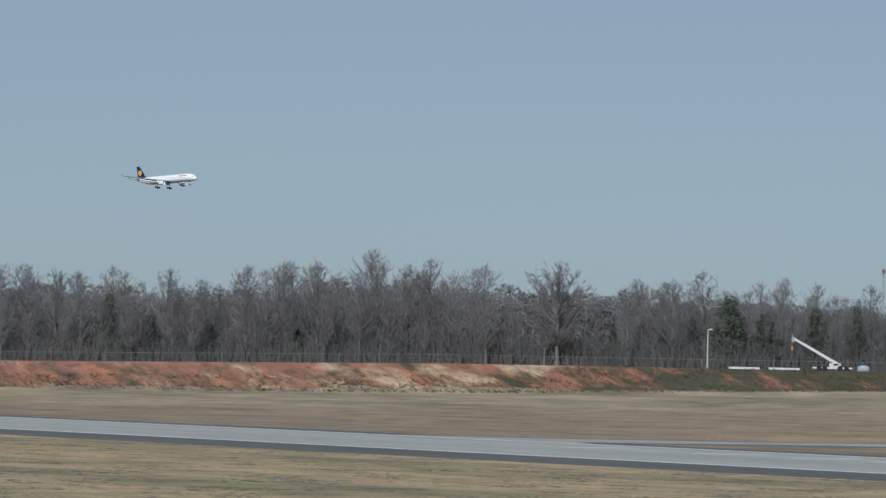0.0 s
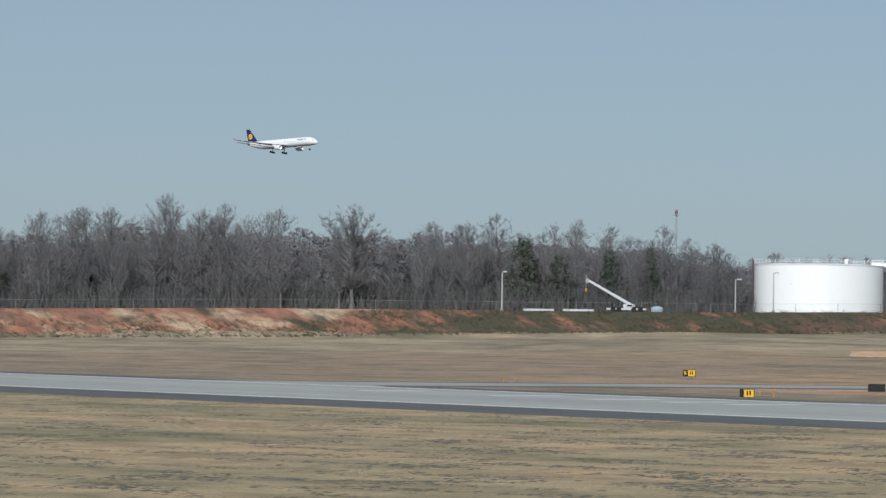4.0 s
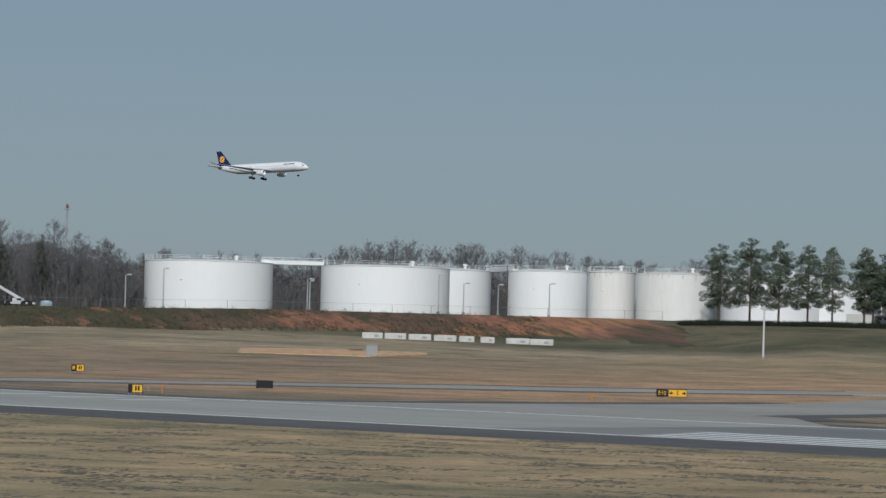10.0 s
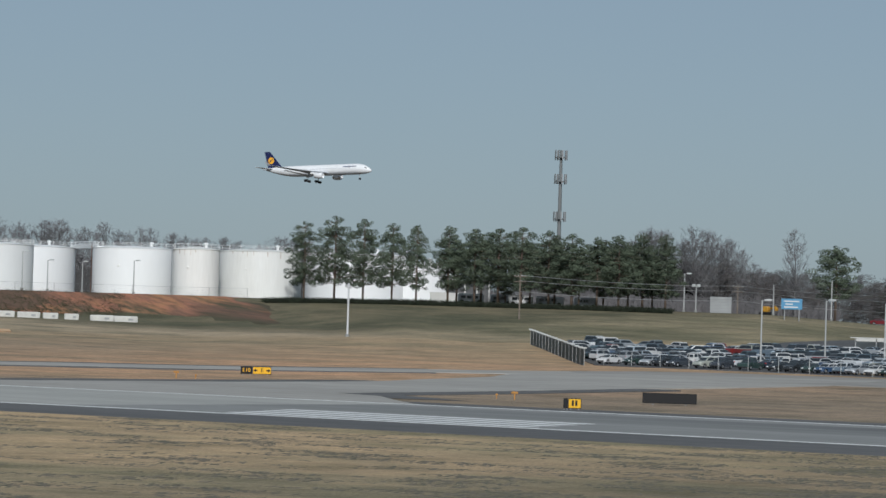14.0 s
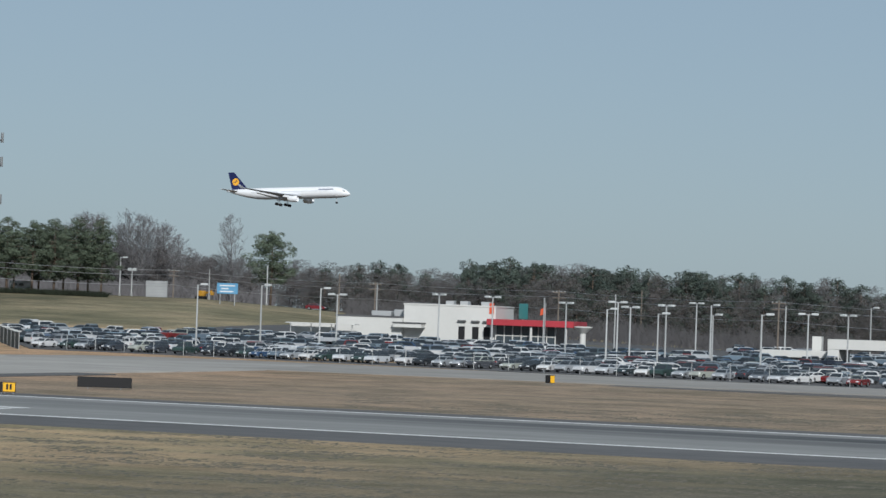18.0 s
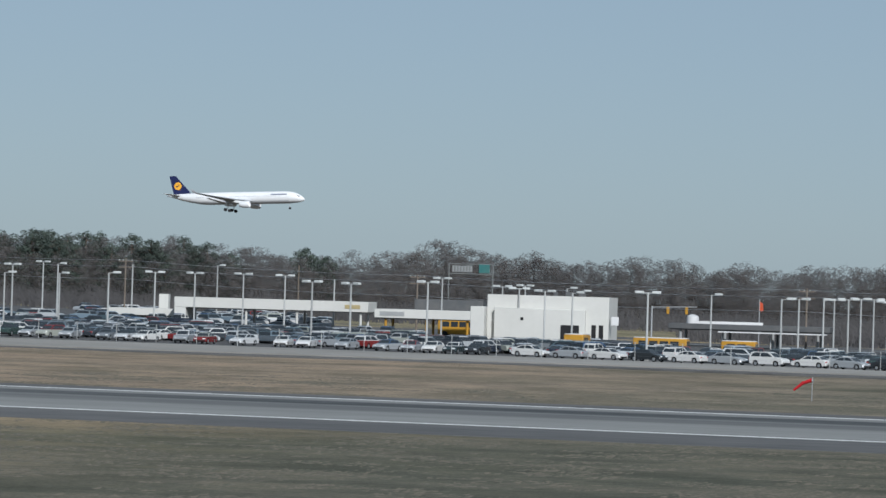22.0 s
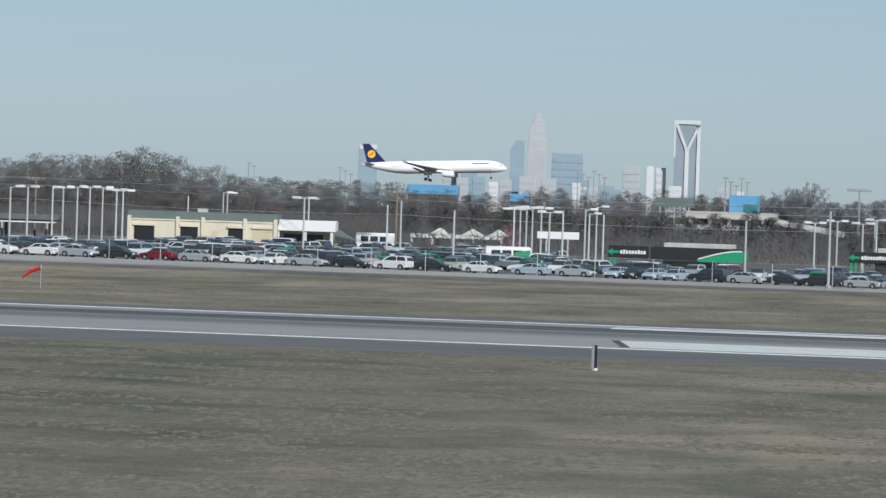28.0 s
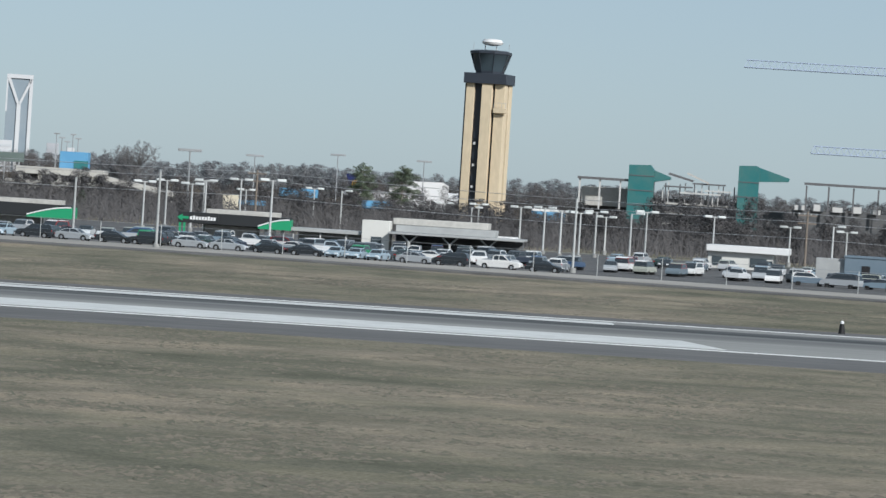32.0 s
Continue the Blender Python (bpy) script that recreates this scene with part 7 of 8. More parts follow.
part("top_roof", box(1.7, 12.6, 3.0, 10, 4.56 - g, 5.3 - g, 0.05), deck_concrete, t)
part("rear_wall", box(1.8, 16.5, 7.0, 11, -0.4, 3.4 - g), roof_dark, t)
for x0 in (4.0, 8.6, 13.0):
    part("forked_post", tube((x0, -1.5, -0.4), (x0, -1.5, 1.2), 0.13), post_mat, t)
    for s in (-1, 1):
        part("fork", tube((x0, -1.5, 1.15), (x0 + s * 0.9, -1.5, 3.5 - g), 0.09), post_mat, t)

t = thing("white_office", plot(40.5, 498.3, -8), "white office with a pale flat roof and scrub before it", "building")
g = land(40.5, 498.3)
part("wall", box(-4.7, 3.2, 0, 7, -0.4, 3.6 - g, 0.03), wall_white, t)
part("roof", box(-4.9, 5.0, -0.8, 7.4, 3.6 - g, 4.4 - g, 0.05), white_plastic, t)
part("window", box(-4.2, -3.0, -0.05, 0.02, 0.4, 1.5), glass_dark, t)
part("window", box(0.4, 2.4, -0.05, 0.02, 0.4, 1.5), glass_dark, t)
t = thing("blue_grey_shed", plot(51.5, 447.2, -8), "blue-grey metal shed with a dark door", "building")
g = land(51.5, 447.2)
shed_mat = material("blue_grey_cladding", (0.115, 0.16, 0.20), 0.6, second=(0.14, 0.185, 0.225), scale=0.4)
part("wall", box(-4.5, 9.0, 0, 9, -0.4, 4.3 - g, 0.03), shed_mat, t)
part("roof", box(-4.6, 9.1, -0.1, 9.1, 4.3 - g, 4.5 - g, 0.02), shed_mat, t)
part("door", box(-2.6, -1.7, -0.06, 0.02, -0.1, 2.0), dark_open, t)
part("garage_door", box(0.4, 4.4, -0.06, 0.02, -0.1, 2.4), roof_dark, t)
part("wing", box(-7.6, -4.52, 0.5, 5, -0.4, 2.6, 0.03), grey_panel, t)


def bus(x, y, rz, length, height, label, mat=None, group="yellow shuttle buses"):
    t = thing("shuttle_bus", plot(x, y, rz, land(x, y) + 0.1), label, "bus", group)
    part("body", box(-length / 2, length / 2, 0, 2.4, 0.35, height, 0.12), mat or yellow_paint, t)
    n = int(length / 1.3)
    for i in range(n - 1):
        x0 = -length / 2 + 0.7 + i * 1.3
        part("window", box(x0, x0 + 1.05, -0.015, 0.02, height * 0.55, height * 0.84), car_glass, t)
    part("windscreen", box(length / 2 - 0.03, length / 2 + 0.02, 0.2, 2.2, height * 0.5, height * 0.86), car_glass, t)
    part("white_roof", box(-length / 2 + 0.1, length / 2 - 0.1, 0.1, 2.3, height - 0.01, height + 0.1, 0.03), white_plastic, t)
    for x0 in (-length / 3, length / 3):
        for y0 in (0.05, 2.35):
            part("wheel", lathe([(0.2, -0.13), (0.42, -0.13), (0.46, 0), (0.42, 0.13), (0.2, 0.13)], 14), tyre_mat, t).matrix_basis = pose(x0, y0, 0.45, 90, 0, 0)
    return t


bus(-142.5, 479.0, 6, 6.6, 2.05, "long yellow shuttle van parked behind cars")
bus(-133.5, 482.0, 6, 4.2, 1.95, "short yellow shuttle van parked behind cars")
bus(-205.5, 585.0, 10, 6.5, 2.7, "yellow shuttle bus under a white canopy")
bus(-151.0, 476.7, 96, 4.6, 2.2, "yellow van seen end on beside the workshop")
bus(-97.0, 560.0, 8, 5.5, 2.4, "white delivery van beside the annex", white_plastic)
bus(9.6, 478.0, -10, 5.0, 2.2, "white minibus beside the hire office", white_plastic)
t = bus(-67.0, 478.0, 14, 5.4, 2.0, "white truck with a green side panel", white_plastic)
part("side_panel", prism([(0.2, 0.6), (0.9, 1.5), (2.6, 1.75), (2.6, 0.6)], -0.03, 0.01), green_sign, t, "green swoosh panel")

for az, r, w in ((36.1, 886, 5.6), (35.68, 890, 4.6), (35.4, 886, 5.2), (35.0, 888, 6.0), (34.5, 890, 5.0)):
    x, y, z = on_land(az, r)
    bus(x, y, 36, w, 2.1, "white van parked under the pines", white_plastic, "vans under the pines")
x, y, z = on_land(36.45, 902)
t = thing("yard_wall", pose(x, y, z, 0, 0, 36), "low white yard wall behind the pines", "wall")
part("wall", box(-3.4, 3.4, 0, 0.4, -0.4, 2.3, 0.03), wall_white, t)
part("coping", box(-3.5, 3.5, -0.06, 0.46, 2.31, 2.45, 0.02), wall_white, t)
x, y, z = on_land(36.15, 930)
t = thing("yard_shed", pose(x, y, z, 0, 0, 36), "dark shed with white corner posts behind the pines", "building")
part("wall", box(-5, 5, 0.3, 6, -0.4, 5.2), roof_dark, t)
for x0 in (-4.9, -0.5, 2.2, 4.9):
    part("post", box(x0 - 0.14, x0 + 0.14, 0.0, 0.28, -0.4, 5.2), wall_white, t)
part("roof", box(-5.3, 5.3, -0.2, 6.3, 5.22, 5.5, 0.03), roof_dark, t)
x, y, z = on_land(30.42, 880)
park(7, x, y, 20)

# ---- control tower ----
tan_concrete = material("tan_concrete", (0.60, 0.50, 0.355), 0.85, second=(0.55, 0.46, 0.325), scale=0.15, fine=0.06, stretch=(1, 1, 0.3))
dark_panel = material("dark_tower_panel", (0.035, 0.042, 0.055), 0.45)
cab_glass = material("cab_glass", (0.05, 0.07, 0.085), 0.12)
teal_glass = material("teal_glass", (0.030, 0.150, 0.155), 0.35, second=(0.065, 0.165, 0.16), scale=0.25)
crane_paint = material("crane_blue_grey", (0.30, 0.36, 0.46), 0.6)
brown_frame = material("dark_steel_frame", (0.115, 0.115, 0.12), 0.7)
pale_frame = material("pale_steel_frame", (0.50, 0.50, 0.49), 0.6)


def control_tower(x, y, rz):
    t = thing("control_tower", plot(x, y, rz), "tall tan concrete control tower with dark glazed cab", "tower")
    g = land(x, y)
    z1 = 34.3 - g
    # core and four corner fins
    part("core", box(-3.3, 3.3, 0.9, 6.5, -0.5, z1), dark_panel, t, "dark recessed core")
    for x0, x1, y0, y1 in ((-4.5, -2.6, 0.0, 3.0), (-0.7, 1.75, -0.6, 2.4), (2.25, 4.6, 0.2, 3.2), (-4.5, -2.2, 5.0, 8.0), (2.2, 4.6, 5.0, 8.0)):
        part("pier", box(x0, x1, y0, y1, -0.5, z1, 0.05), tan_concrete, t, "tan concrete pier")
    part("edge_strip", box(-4.85, -4.52, 0.3, 2.8, -0.5, z1), dark_panel, t)
    for i in range(5):
        zz = z1 - 12.5 - i * 5.0
        if zz > 1:
            part("landing_window", box(-2.2, -1.1, 0.35, 0.88, zz, zz + 1.6), dark_panel, t)
            part("landing_lamp", box(-2.1, -1.6, 0.25, 0.34, zz - 1.6, zz - 1.0), white_plastic, t)
    part("balcony", box(2.3, 5.4, -0.9, 0.19, z1 - 6.6, z1 - 5.4, 0.04), tan_concrete, t)
    for i in range(4):
        part("balcony_post", tube((2.5 + i * 0.9, -0.8, z1 - 5.4), (2.5 + i * 0.9, -0.8, z1 - 4.3), 0.04, n=5), steel, t)
    part("balcony_rail", tube((2.4, -0.8, z1 - 4.3), (5.3, -0.8, z1 - 4.3), 0.05, n=5), steel, t)
    part("crown", box(-5.0, 5.0, -1.0, 8.4, z1, z1 + 2.4, 0.06), dark_panel, t)
    zc = z1 + 2.4
    bm = bmesh.new()
    n = 8
    rings = []
    for r, z in ((3.3, zc), (3.4, zc + 0.6), (4.7, zc + 4.4), (4.9, zc + 4.6), (4.9, zc + 5.1), (3.9, zc + 5.4)):
        rings.append([bm.verts.new((r * math.cos(math.pi / 8 + 2 * math.pi * i / n), 3.6 + r * math.sin(math.pi / 8 + 2 * math.pi * i / n), z)) for i in range(n)])
    for k, (a, b) in enumerate(zip(rings, rings[1:])):
        for i in range(n):
            f = bm.faces.new((a[i], a[(i + 1) % n], b[(i + 1) % n], b[i]))
            f.material_index = 1 if k == 1 else 0
    bm.faces.new(rings[0][::-1])
    bm.faces.new(rings[-1])
    part("cab", bm, [dark_panel, cab_glass], t, "dark glazed control cab, flaring upward")
    for i in range(n):
        a = math.pi / 8 + 2 * math.pi * i / n
        part("mullion", tube((3.42 * math.cos(a), 3.6 + 3.42 * math.sin(a), zc + 0.6), (4.72 * math.cos(a), 3.6 + 4.72 * math.sin(a), zc + 4.4), 0.09, n=5), dark_panel, t)
    for x0 in (-1.5, 1.2):
        part("radar_leg", tube((x0, 3.6, zc + 5.3), (x0, 3.6, zc + 6.8), 0.1), steel, t)
    part("radar_dome", lathe([(0.6, zc + 6.5), (2.2, zc + 6.8), (2.5, zc + 7.3), (2.1, zc + 7.9), (0.8, zc + 8.1)], 20, 0.2, 3.6), white_plastic, t, "white radar housing")
    for x0 in (-4.2, 4.2):
        part("aerial", tube((x0, 3.6, zc + 5.0), (x0, 3.6, zc + 7.2), 0.05), steel, t)


control_tower(14.6, 949, -14)

# ---- terminal works: green netted cores, bare frames ----
t = thing("terminal_works", plot(70, 1000, -5), "unfinished terminal with teal glazed cores and bare frames", "building")
g = land(70, 1000)
part("glass_core", prism([(-18.6, -0.4), (-18.6, 18.4 - g), (-13.4, 18.6 - g), (-12.4, 17.4 - g), (-12.4, -0.4)], 0, 9), teal_glass, t, "teal glazed stair core")
part("glass_slope", prism([(-12.38, 14.6 - g), (-12.38, 17.4 - g), (-8.4, 16.0 - g), (-8.4, 15.4 - g)], 0.5, 8), teal_glass, t)
part("glass_core", prism([(8.0, -0.4), (8.0, 19.8 - g), (12.2, 20.0 - g), (13.0, 19.6 - g), (13.0, -0.4)], 0, 9), teal_glass, t, "teal glazed stair core")
part("glass_slope", prism([(13.02, 16.2 - g), (13.02, 19.6 - g), (20.4, 17.4 - g), (20.2, 16.6 - g)], 0.5, 8), teal_glass, t)
for i in range(4):
    part("floor_line", box(-18.7, -12.3, -0.12, -0.01, 3.0 + i * 3.6, 3.2 + i * 3.6), brown_frame, t)
    part("floor_line", box(7.9, 13.1, -0.12, -0.01, 3.0 + i * 3.6, 3.2 + i * 3.6), brown_frame, t)
part("beam", box(-31, -18.7, 1, 3, 14.3 - g, 14.9 - g), brown_frame, t)
for x0 in (-30.4, -25.5, -20.5):
    part("frame_post", box(x0 - 0.2, x0 + 0.2, 1.5, 2.0, 5, 14.3 - g), pale_frame, t)
part("pale_block", box(-30, -19, 6, 12, 8.0 - g, 12.5 - g), deck_concrete, t)
part("floor_block", box(-12.3, 7.9, 3, 12, -0.4, 10.8 - g), roof_dark, t, "dark unfinished floors")
for i, (x0, x1, z) in enumerate(((-10, -3, 13.6), (-6, 4, 12.2), (-8, -2, 11.4), (0, 6.5, 13.0), (-3, 5, 14.6))):
    part("scaffold_deck", box(x0, x1, 1.5, 5, z - g, z - g + 0.35), pale_frame if i % 2 else brown_frame, t)
for x0 in (-9.5, -6, -2.5, 1.0, 4.5, 7.2):
    part("frame_post", box(x0 - 0.15, x0 + 0.15, 2.0, 2.3, 8.0 - g, 14.5 - g), brown_frame, t)
part("sloped_panel", prism([(-4.5, 17.0 - g), (-4.3, 17.4 - g), (1.0, 15.2 - g), (0.8, 14.8 - g)], 1, 4), deck_concrete, t)
part("sloped_panel", prism([(-9.0, 16.6 - g), (-8.8, 17.1 - g), (-2.8, 15.6 - g), (-3.0, 15.1 - g)], 1, 4), brown_frame, t)
for k in range(14):
    x0 = -11.5 + k * 1.35
    part("stub_column", box(x0 - 0.12, x0 + 0.12, 2.4, 2.7, 9.5 - g, 12.2 - g + 1.3 * ((k * 7) % 3)), pale_frame if k % 3 else brown_frame, t)
for k, zz in enumerate((4.4, 7.0, 9.4)):
    part("floor_slab", box(-12.3, 7.9, 2.2, 3.0, zz - g, zz - g + 0.45), deck_concrete, t)
part("beam", box(24, 46, 1, 3, 16.2 - g, 16.8 - g), brown_frame, t)
for x0 in (24.6, 30, 36, 42):
    part("frame_post", box(x0 - 0.2, x0 + 0.2, 1.5, 2.0, 6, 16.0 - g), brown_frame, t)
part("low_block", box(20.5, 46, 4, 14, -0.4, 10.0 - g), roof_dark, t)
for k in range(5):
    part("roof_unit", box(22 + k * 4.6, 24.4 + k * 4.6, 3.2, 6, 10.0 - g, 11.2 - g + 0.4 * (k % 2)), pale_frame, t)
part("low_block", box(-31, 20.4, 12.2, 20, -0.4, 9.5 - g), brown_frame, t)


def tower_crane(x, y, z, length, label, mast_x):
    t = thing("tower_crane", pose(x, y, land(x, y), 0, 0, -4), label, "crane", "tower cranes")
    zz = z - land(x, y)
    n = int(length / 1.6)
    part("lower_chord", tube((0, -0.7, zz - 0.9), (length, -0.7, zz - 0.9), 0.16, n=5), crane_paint, t)
    part("lower_chord", tube((0, 0.7, zz - 0.9), (length, 0.7, zz - 0.9), 0.16, n=5), crane_paint, t)
    part("upper_chord", tube((0.5, 0, zz + 0.9), (length, 0, zz + 0.9), 0.16, n=5), crane_paint, t)
    brace = None
    for i in range(n):
        u = i * length / n
        for y0 in (-0.7, 0.7):
            part("brace", tube((u, y0, zz - 0.9), (u + length / n / 2, 0, zz + 0.9), 0.10, n=4), crane_paint, t)
            part("brace", tube((u + length / n, y0, zz - 0.9), (u + length / n / 2, 0, zz + 0.9), 0.10, n=4), crane_paint, t)
    for dx in (-0.8, 0.8):
        for dy in (-0.8, 0.8):
            part("mast_leg", tube((mast_x + dx, dy, -0.5), (mast_x + dx, dy, zz), 0.14, n=5), crane_paint, t)
    for i in range(int(zz / 2.2)):
        part("mast_brace", tube((mast_x - 0.8, -0.8, i * 2.2), (mast_x + 0.8, -0.8, i * 2.2 + 2.2), 0.07, n=4), crane_paint, t)


tower_crane(78.0, 1004, 44.8, 54, "pale blue lattice tower crane jib", 50)
tower_crane(95.2, 1000, 24.8, 40, "pale blue lattice tower crane jib", 36)

# ---- car deck, blue roofs, hangar ----
t = thing("car_deck", plot(-73, 846, 0), "pale concrete car deck with open levels and blue box", "building")
g = land(-73, 846)
for z0, z1, x0, x1 in ((7.2, 8.7, -9, 9), (4.2, 5.9, -11, 8)):
    part("deck_edge", box(x0, x1, 0, 14, z0 - g, z1 - g, 0.04), deck_concrete, t)
for x0 in (-8, -4, 0, 4, 7):
    part("column", box(x0 - 0.4, x0 + 0.4, 0.4, 1.2, -0.4, 7.2 - g), deck_concrete, t)
# dark wall put in as the shade inside the open levels
part("shadow_wall", box(-9, 8, 9, 13.5, -0.4, 7.1 - g), roof_dark, t)
part("stair_box", box(-0.6, 5.2, 5, 12, 8.7 - g, 12.2 - g, 0.05), blue_paint, t, "blue clad box")
part("box_glass", box(2.4, 5.3, 4.9, 5.0, 8.8 - g, 10.4 - g), teal_glass, t)
part("green_screen", box(-16.0, -8.0, 6, 6.4, 9.4 - g, 11.3 - g), teal_roof, t)
for x0 in (-15.0, -12, -9.0):
    part("screen_post", tube((x0, 6.2, -0.4), (x0, 6.2, 9.4 - g), 0.12), steel, t)
part("ramp", prism([(9.1, 6.4 - g), (9.1, 7.6 - g), (24, 5.2 - g), (24, 4.2 - g)], 1, 9), deck_concrete, t)
for x0 in (14, 23):
    part("column", box(x0 - 0.4, x0 + 0.4, 2, 3, -0.4, 4.4 - g), deck_concrete, t)
for az, r, w, z0, z1, label in ((9.06, 1380, 16.5, 11.4, 14.8, "long blue-roofed hall beyond the trees"), (7.85, 1290, 5.4, 9.8, 12.4, "small blue-roofed hall beyond the trees"), (1.6, 800, 6.5, 6.0, 7.6, "low blue hall among bare trees"), (-1.9, 800, 5.0, 4.6, 6.2, "low blue hall among bare trees"), (0.5, 720, 4.0, 5.0, 6.4, "low blue hall among bare trees")):
    x, y, z = on_land(az, r)
    t = thing("hall", pose(x, y, z, 0, 0, 5), label, "building", "blue halls")
    part("wall", box(-w / 2, w / 2, 0, 8, -0.4, z0 - z), roof_dark, t)
    part("roof", box(-w / 2 - 0.3, w / 2 + 0.3, -0.4, 8.4, z0 - z, z1 - z, 0.1), blue_paint, t)
x, y, z = on_land(-0.05, 1250)
t = thing("hangar", pose(x, y, z), "long white hangar roof behind bare trees", "building")
part("roof", prism([(-9, -0.4), (-9, 9.2 - z), (-3, 11.6 - z), (7, 11.8 - z), (9, 10.8 - z), (9, -0.4)], 0, 12), white_plastic, t)
x, y, z = on_land(-1.9, 850)
t = thing("walkway_shed", pose(x, y, z), "white flat roofed shed behind the tower trees", "building")
part("wall", box(-3.5, 3.5, 0, 6, -0.4, 4.2, 0.05), wall_white, t)
part("roof", box(-3.9, 3.9, -0.4, 6.4, 4.2, 4.7, 0.05), white_plastic, t)
x, y, z = on_land(2.55, 640)
t = thing("ticket_booth", pose(x, y, z), "cream and blue booth among bare trees", "building")
part("wall", box(-1.2, 1.2, 0, 3, -0.4, 4.6, 0.05), wall_beige, t)
part("canopy", box(1.25, 5.5, 0.5, 3, 3.2, 3.9, 0.05), blue_paint, t)
part("canopy_post", tube((5.2, 1.0, -0.4), (5.2, 1.0, 3.2), 0.1), post_mat, t)

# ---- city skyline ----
# far towers' colours with distance haze mixed in: pale, bluish, low in contrast
hazed_stone = material("hazed_granite", (0.39, 0.40, 0.42), 0.8, second=(0.36, 0.37, 0.395), scale=0.05)
sky_glass = material("hazed_sky_glass", (0.225, 0.30, 0.355), 0.8, second=(0.255, 0.325, 0.375), scale=0.03)
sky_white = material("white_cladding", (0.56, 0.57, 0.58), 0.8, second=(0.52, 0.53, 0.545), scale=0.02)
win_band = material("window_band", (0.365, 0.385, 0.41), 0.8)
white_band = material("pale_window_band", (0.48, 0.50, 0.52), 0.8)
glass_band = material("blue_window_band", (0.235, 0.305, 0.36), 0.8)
tower_glass = material("hazed_tower_glass", (0.215, 0.265, 0.305), 0.8, second=(0.245, 0.29, 0.325), scale=0.03)


def skyscraper(az, r, w, top, mat, label, floors=0, crown=None, depth=None):
    x, y, z = on_land(az, r)
    depth = depth or w * 0.9
    h = top - z
    t = thing("skyscraper", pose(x, y, z, 0, 0, az), label, "skyscraper", "city skyline")
    if crown == "steps":
        for k, (s, u0, u1) in enumerate(((1.0, 0, 0.62), (0.94, 0.62, 0.72), (0.85, 0.72, 0.80), (0.72, 0.80, 0.86), (0.56, 0.86, 0.90), (0.40, 0.90, 0.94), (0.24, 0.94, 0.97), (0.10, 0.97, 1.0))):
            part("tier", box(-w / 2 * s, w / 2 * s, depth * (1 - s) / 2, depth * (1 + s) / 2, h * u0 - 1, h * u1, 0.3), mat, t)
    elif crown == "slant":
        part("shaft", prism([(-w / 2, -1), (-w / 2, h * 0.86), (-w * 0.1, h), (w / 2, h * 0.98), (w / 2, -1)], 0, depth), mat, t)
    else:
        part("shaft", box(-w / 2, w / 2, 0, depth, -1, h, 0.3), mat, t)
    n = floors
    for i in range(n):
        zz = h * (0.25 + 0.72 * i / max(1, n))
        s = 1.0 if crown != "steps" else (1.0 if zz < h * 0.62 else 0)
        if s:
            part("window_strip", box(-w / 2 * 0.92, w / 2 * 0.92, -0.4, -0.02, zz, zz + h * 0.35 / max(1, n)), white_band if mat is sky_white else glass_band if mat is sky_glass else win_band, t)
    return t


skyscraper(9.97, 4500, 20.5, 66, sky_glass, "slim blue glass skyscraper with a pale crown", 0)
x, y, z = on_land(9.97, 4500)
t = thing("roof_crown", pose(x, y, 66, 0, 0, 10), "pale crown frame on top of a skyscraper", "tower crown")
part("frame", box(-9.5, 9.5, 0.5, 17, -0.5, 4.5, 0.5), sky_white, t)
skyscraper(7.63, 4500, 21.0, 115, hazed_stone, "tallest stepped granite skyscraper with a tapering crown", 0, "steps")
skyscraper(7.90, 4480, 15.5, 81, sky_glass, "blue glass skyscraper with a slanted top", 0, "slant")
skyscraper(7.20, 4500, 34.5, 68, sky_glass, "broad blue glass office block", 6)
skyscraper(6.31, 4500, 19, 57, hazed_stone, "brown granite office block", 5)
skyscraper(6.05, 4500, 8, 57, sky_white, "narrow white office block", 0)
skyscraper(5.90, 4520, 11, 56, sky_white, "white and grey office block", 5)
skyscraper(8.82, 4500, 17, 48, hazed_stone, "pale office block with a bright face", 5)
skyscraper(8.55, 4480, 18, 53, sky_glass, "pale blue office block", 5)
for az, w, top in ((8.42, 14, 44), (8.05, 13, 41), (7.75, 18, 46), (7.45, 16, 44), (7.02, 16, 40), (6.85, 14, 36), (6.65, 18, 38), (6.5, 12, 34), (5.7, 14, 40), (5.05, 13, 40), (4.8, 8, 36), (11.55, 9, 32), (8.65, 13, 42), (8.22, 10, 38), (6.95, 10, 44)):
    skyscraper(az, 4440, w, top * 0.9, (sky_white, hazed_stone, sky_glass)[int(az * 100) % 3], "pale mid-rise city block", 4)
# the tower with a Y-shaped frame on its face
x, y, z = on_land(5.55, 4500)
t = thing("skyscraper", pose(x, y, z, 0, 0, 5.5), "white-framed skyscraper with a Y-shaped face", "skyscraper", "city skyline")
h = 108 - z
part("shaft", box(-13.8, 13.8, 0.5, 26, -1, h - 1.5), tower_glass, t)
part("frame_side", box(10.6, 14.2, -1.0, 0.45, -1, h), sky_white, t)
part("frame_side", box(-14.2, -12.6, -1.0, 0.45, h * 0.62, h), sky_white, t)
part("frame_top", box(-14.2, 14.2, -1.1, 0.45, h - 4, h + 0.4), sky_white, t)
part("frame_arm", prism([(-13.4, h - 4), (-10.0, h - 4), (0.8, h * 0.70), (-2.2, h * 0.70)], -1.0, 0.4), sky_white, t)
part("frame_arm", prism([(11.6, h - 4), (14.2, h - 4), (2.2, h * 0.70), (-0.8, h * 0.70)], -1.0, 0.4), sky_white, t)
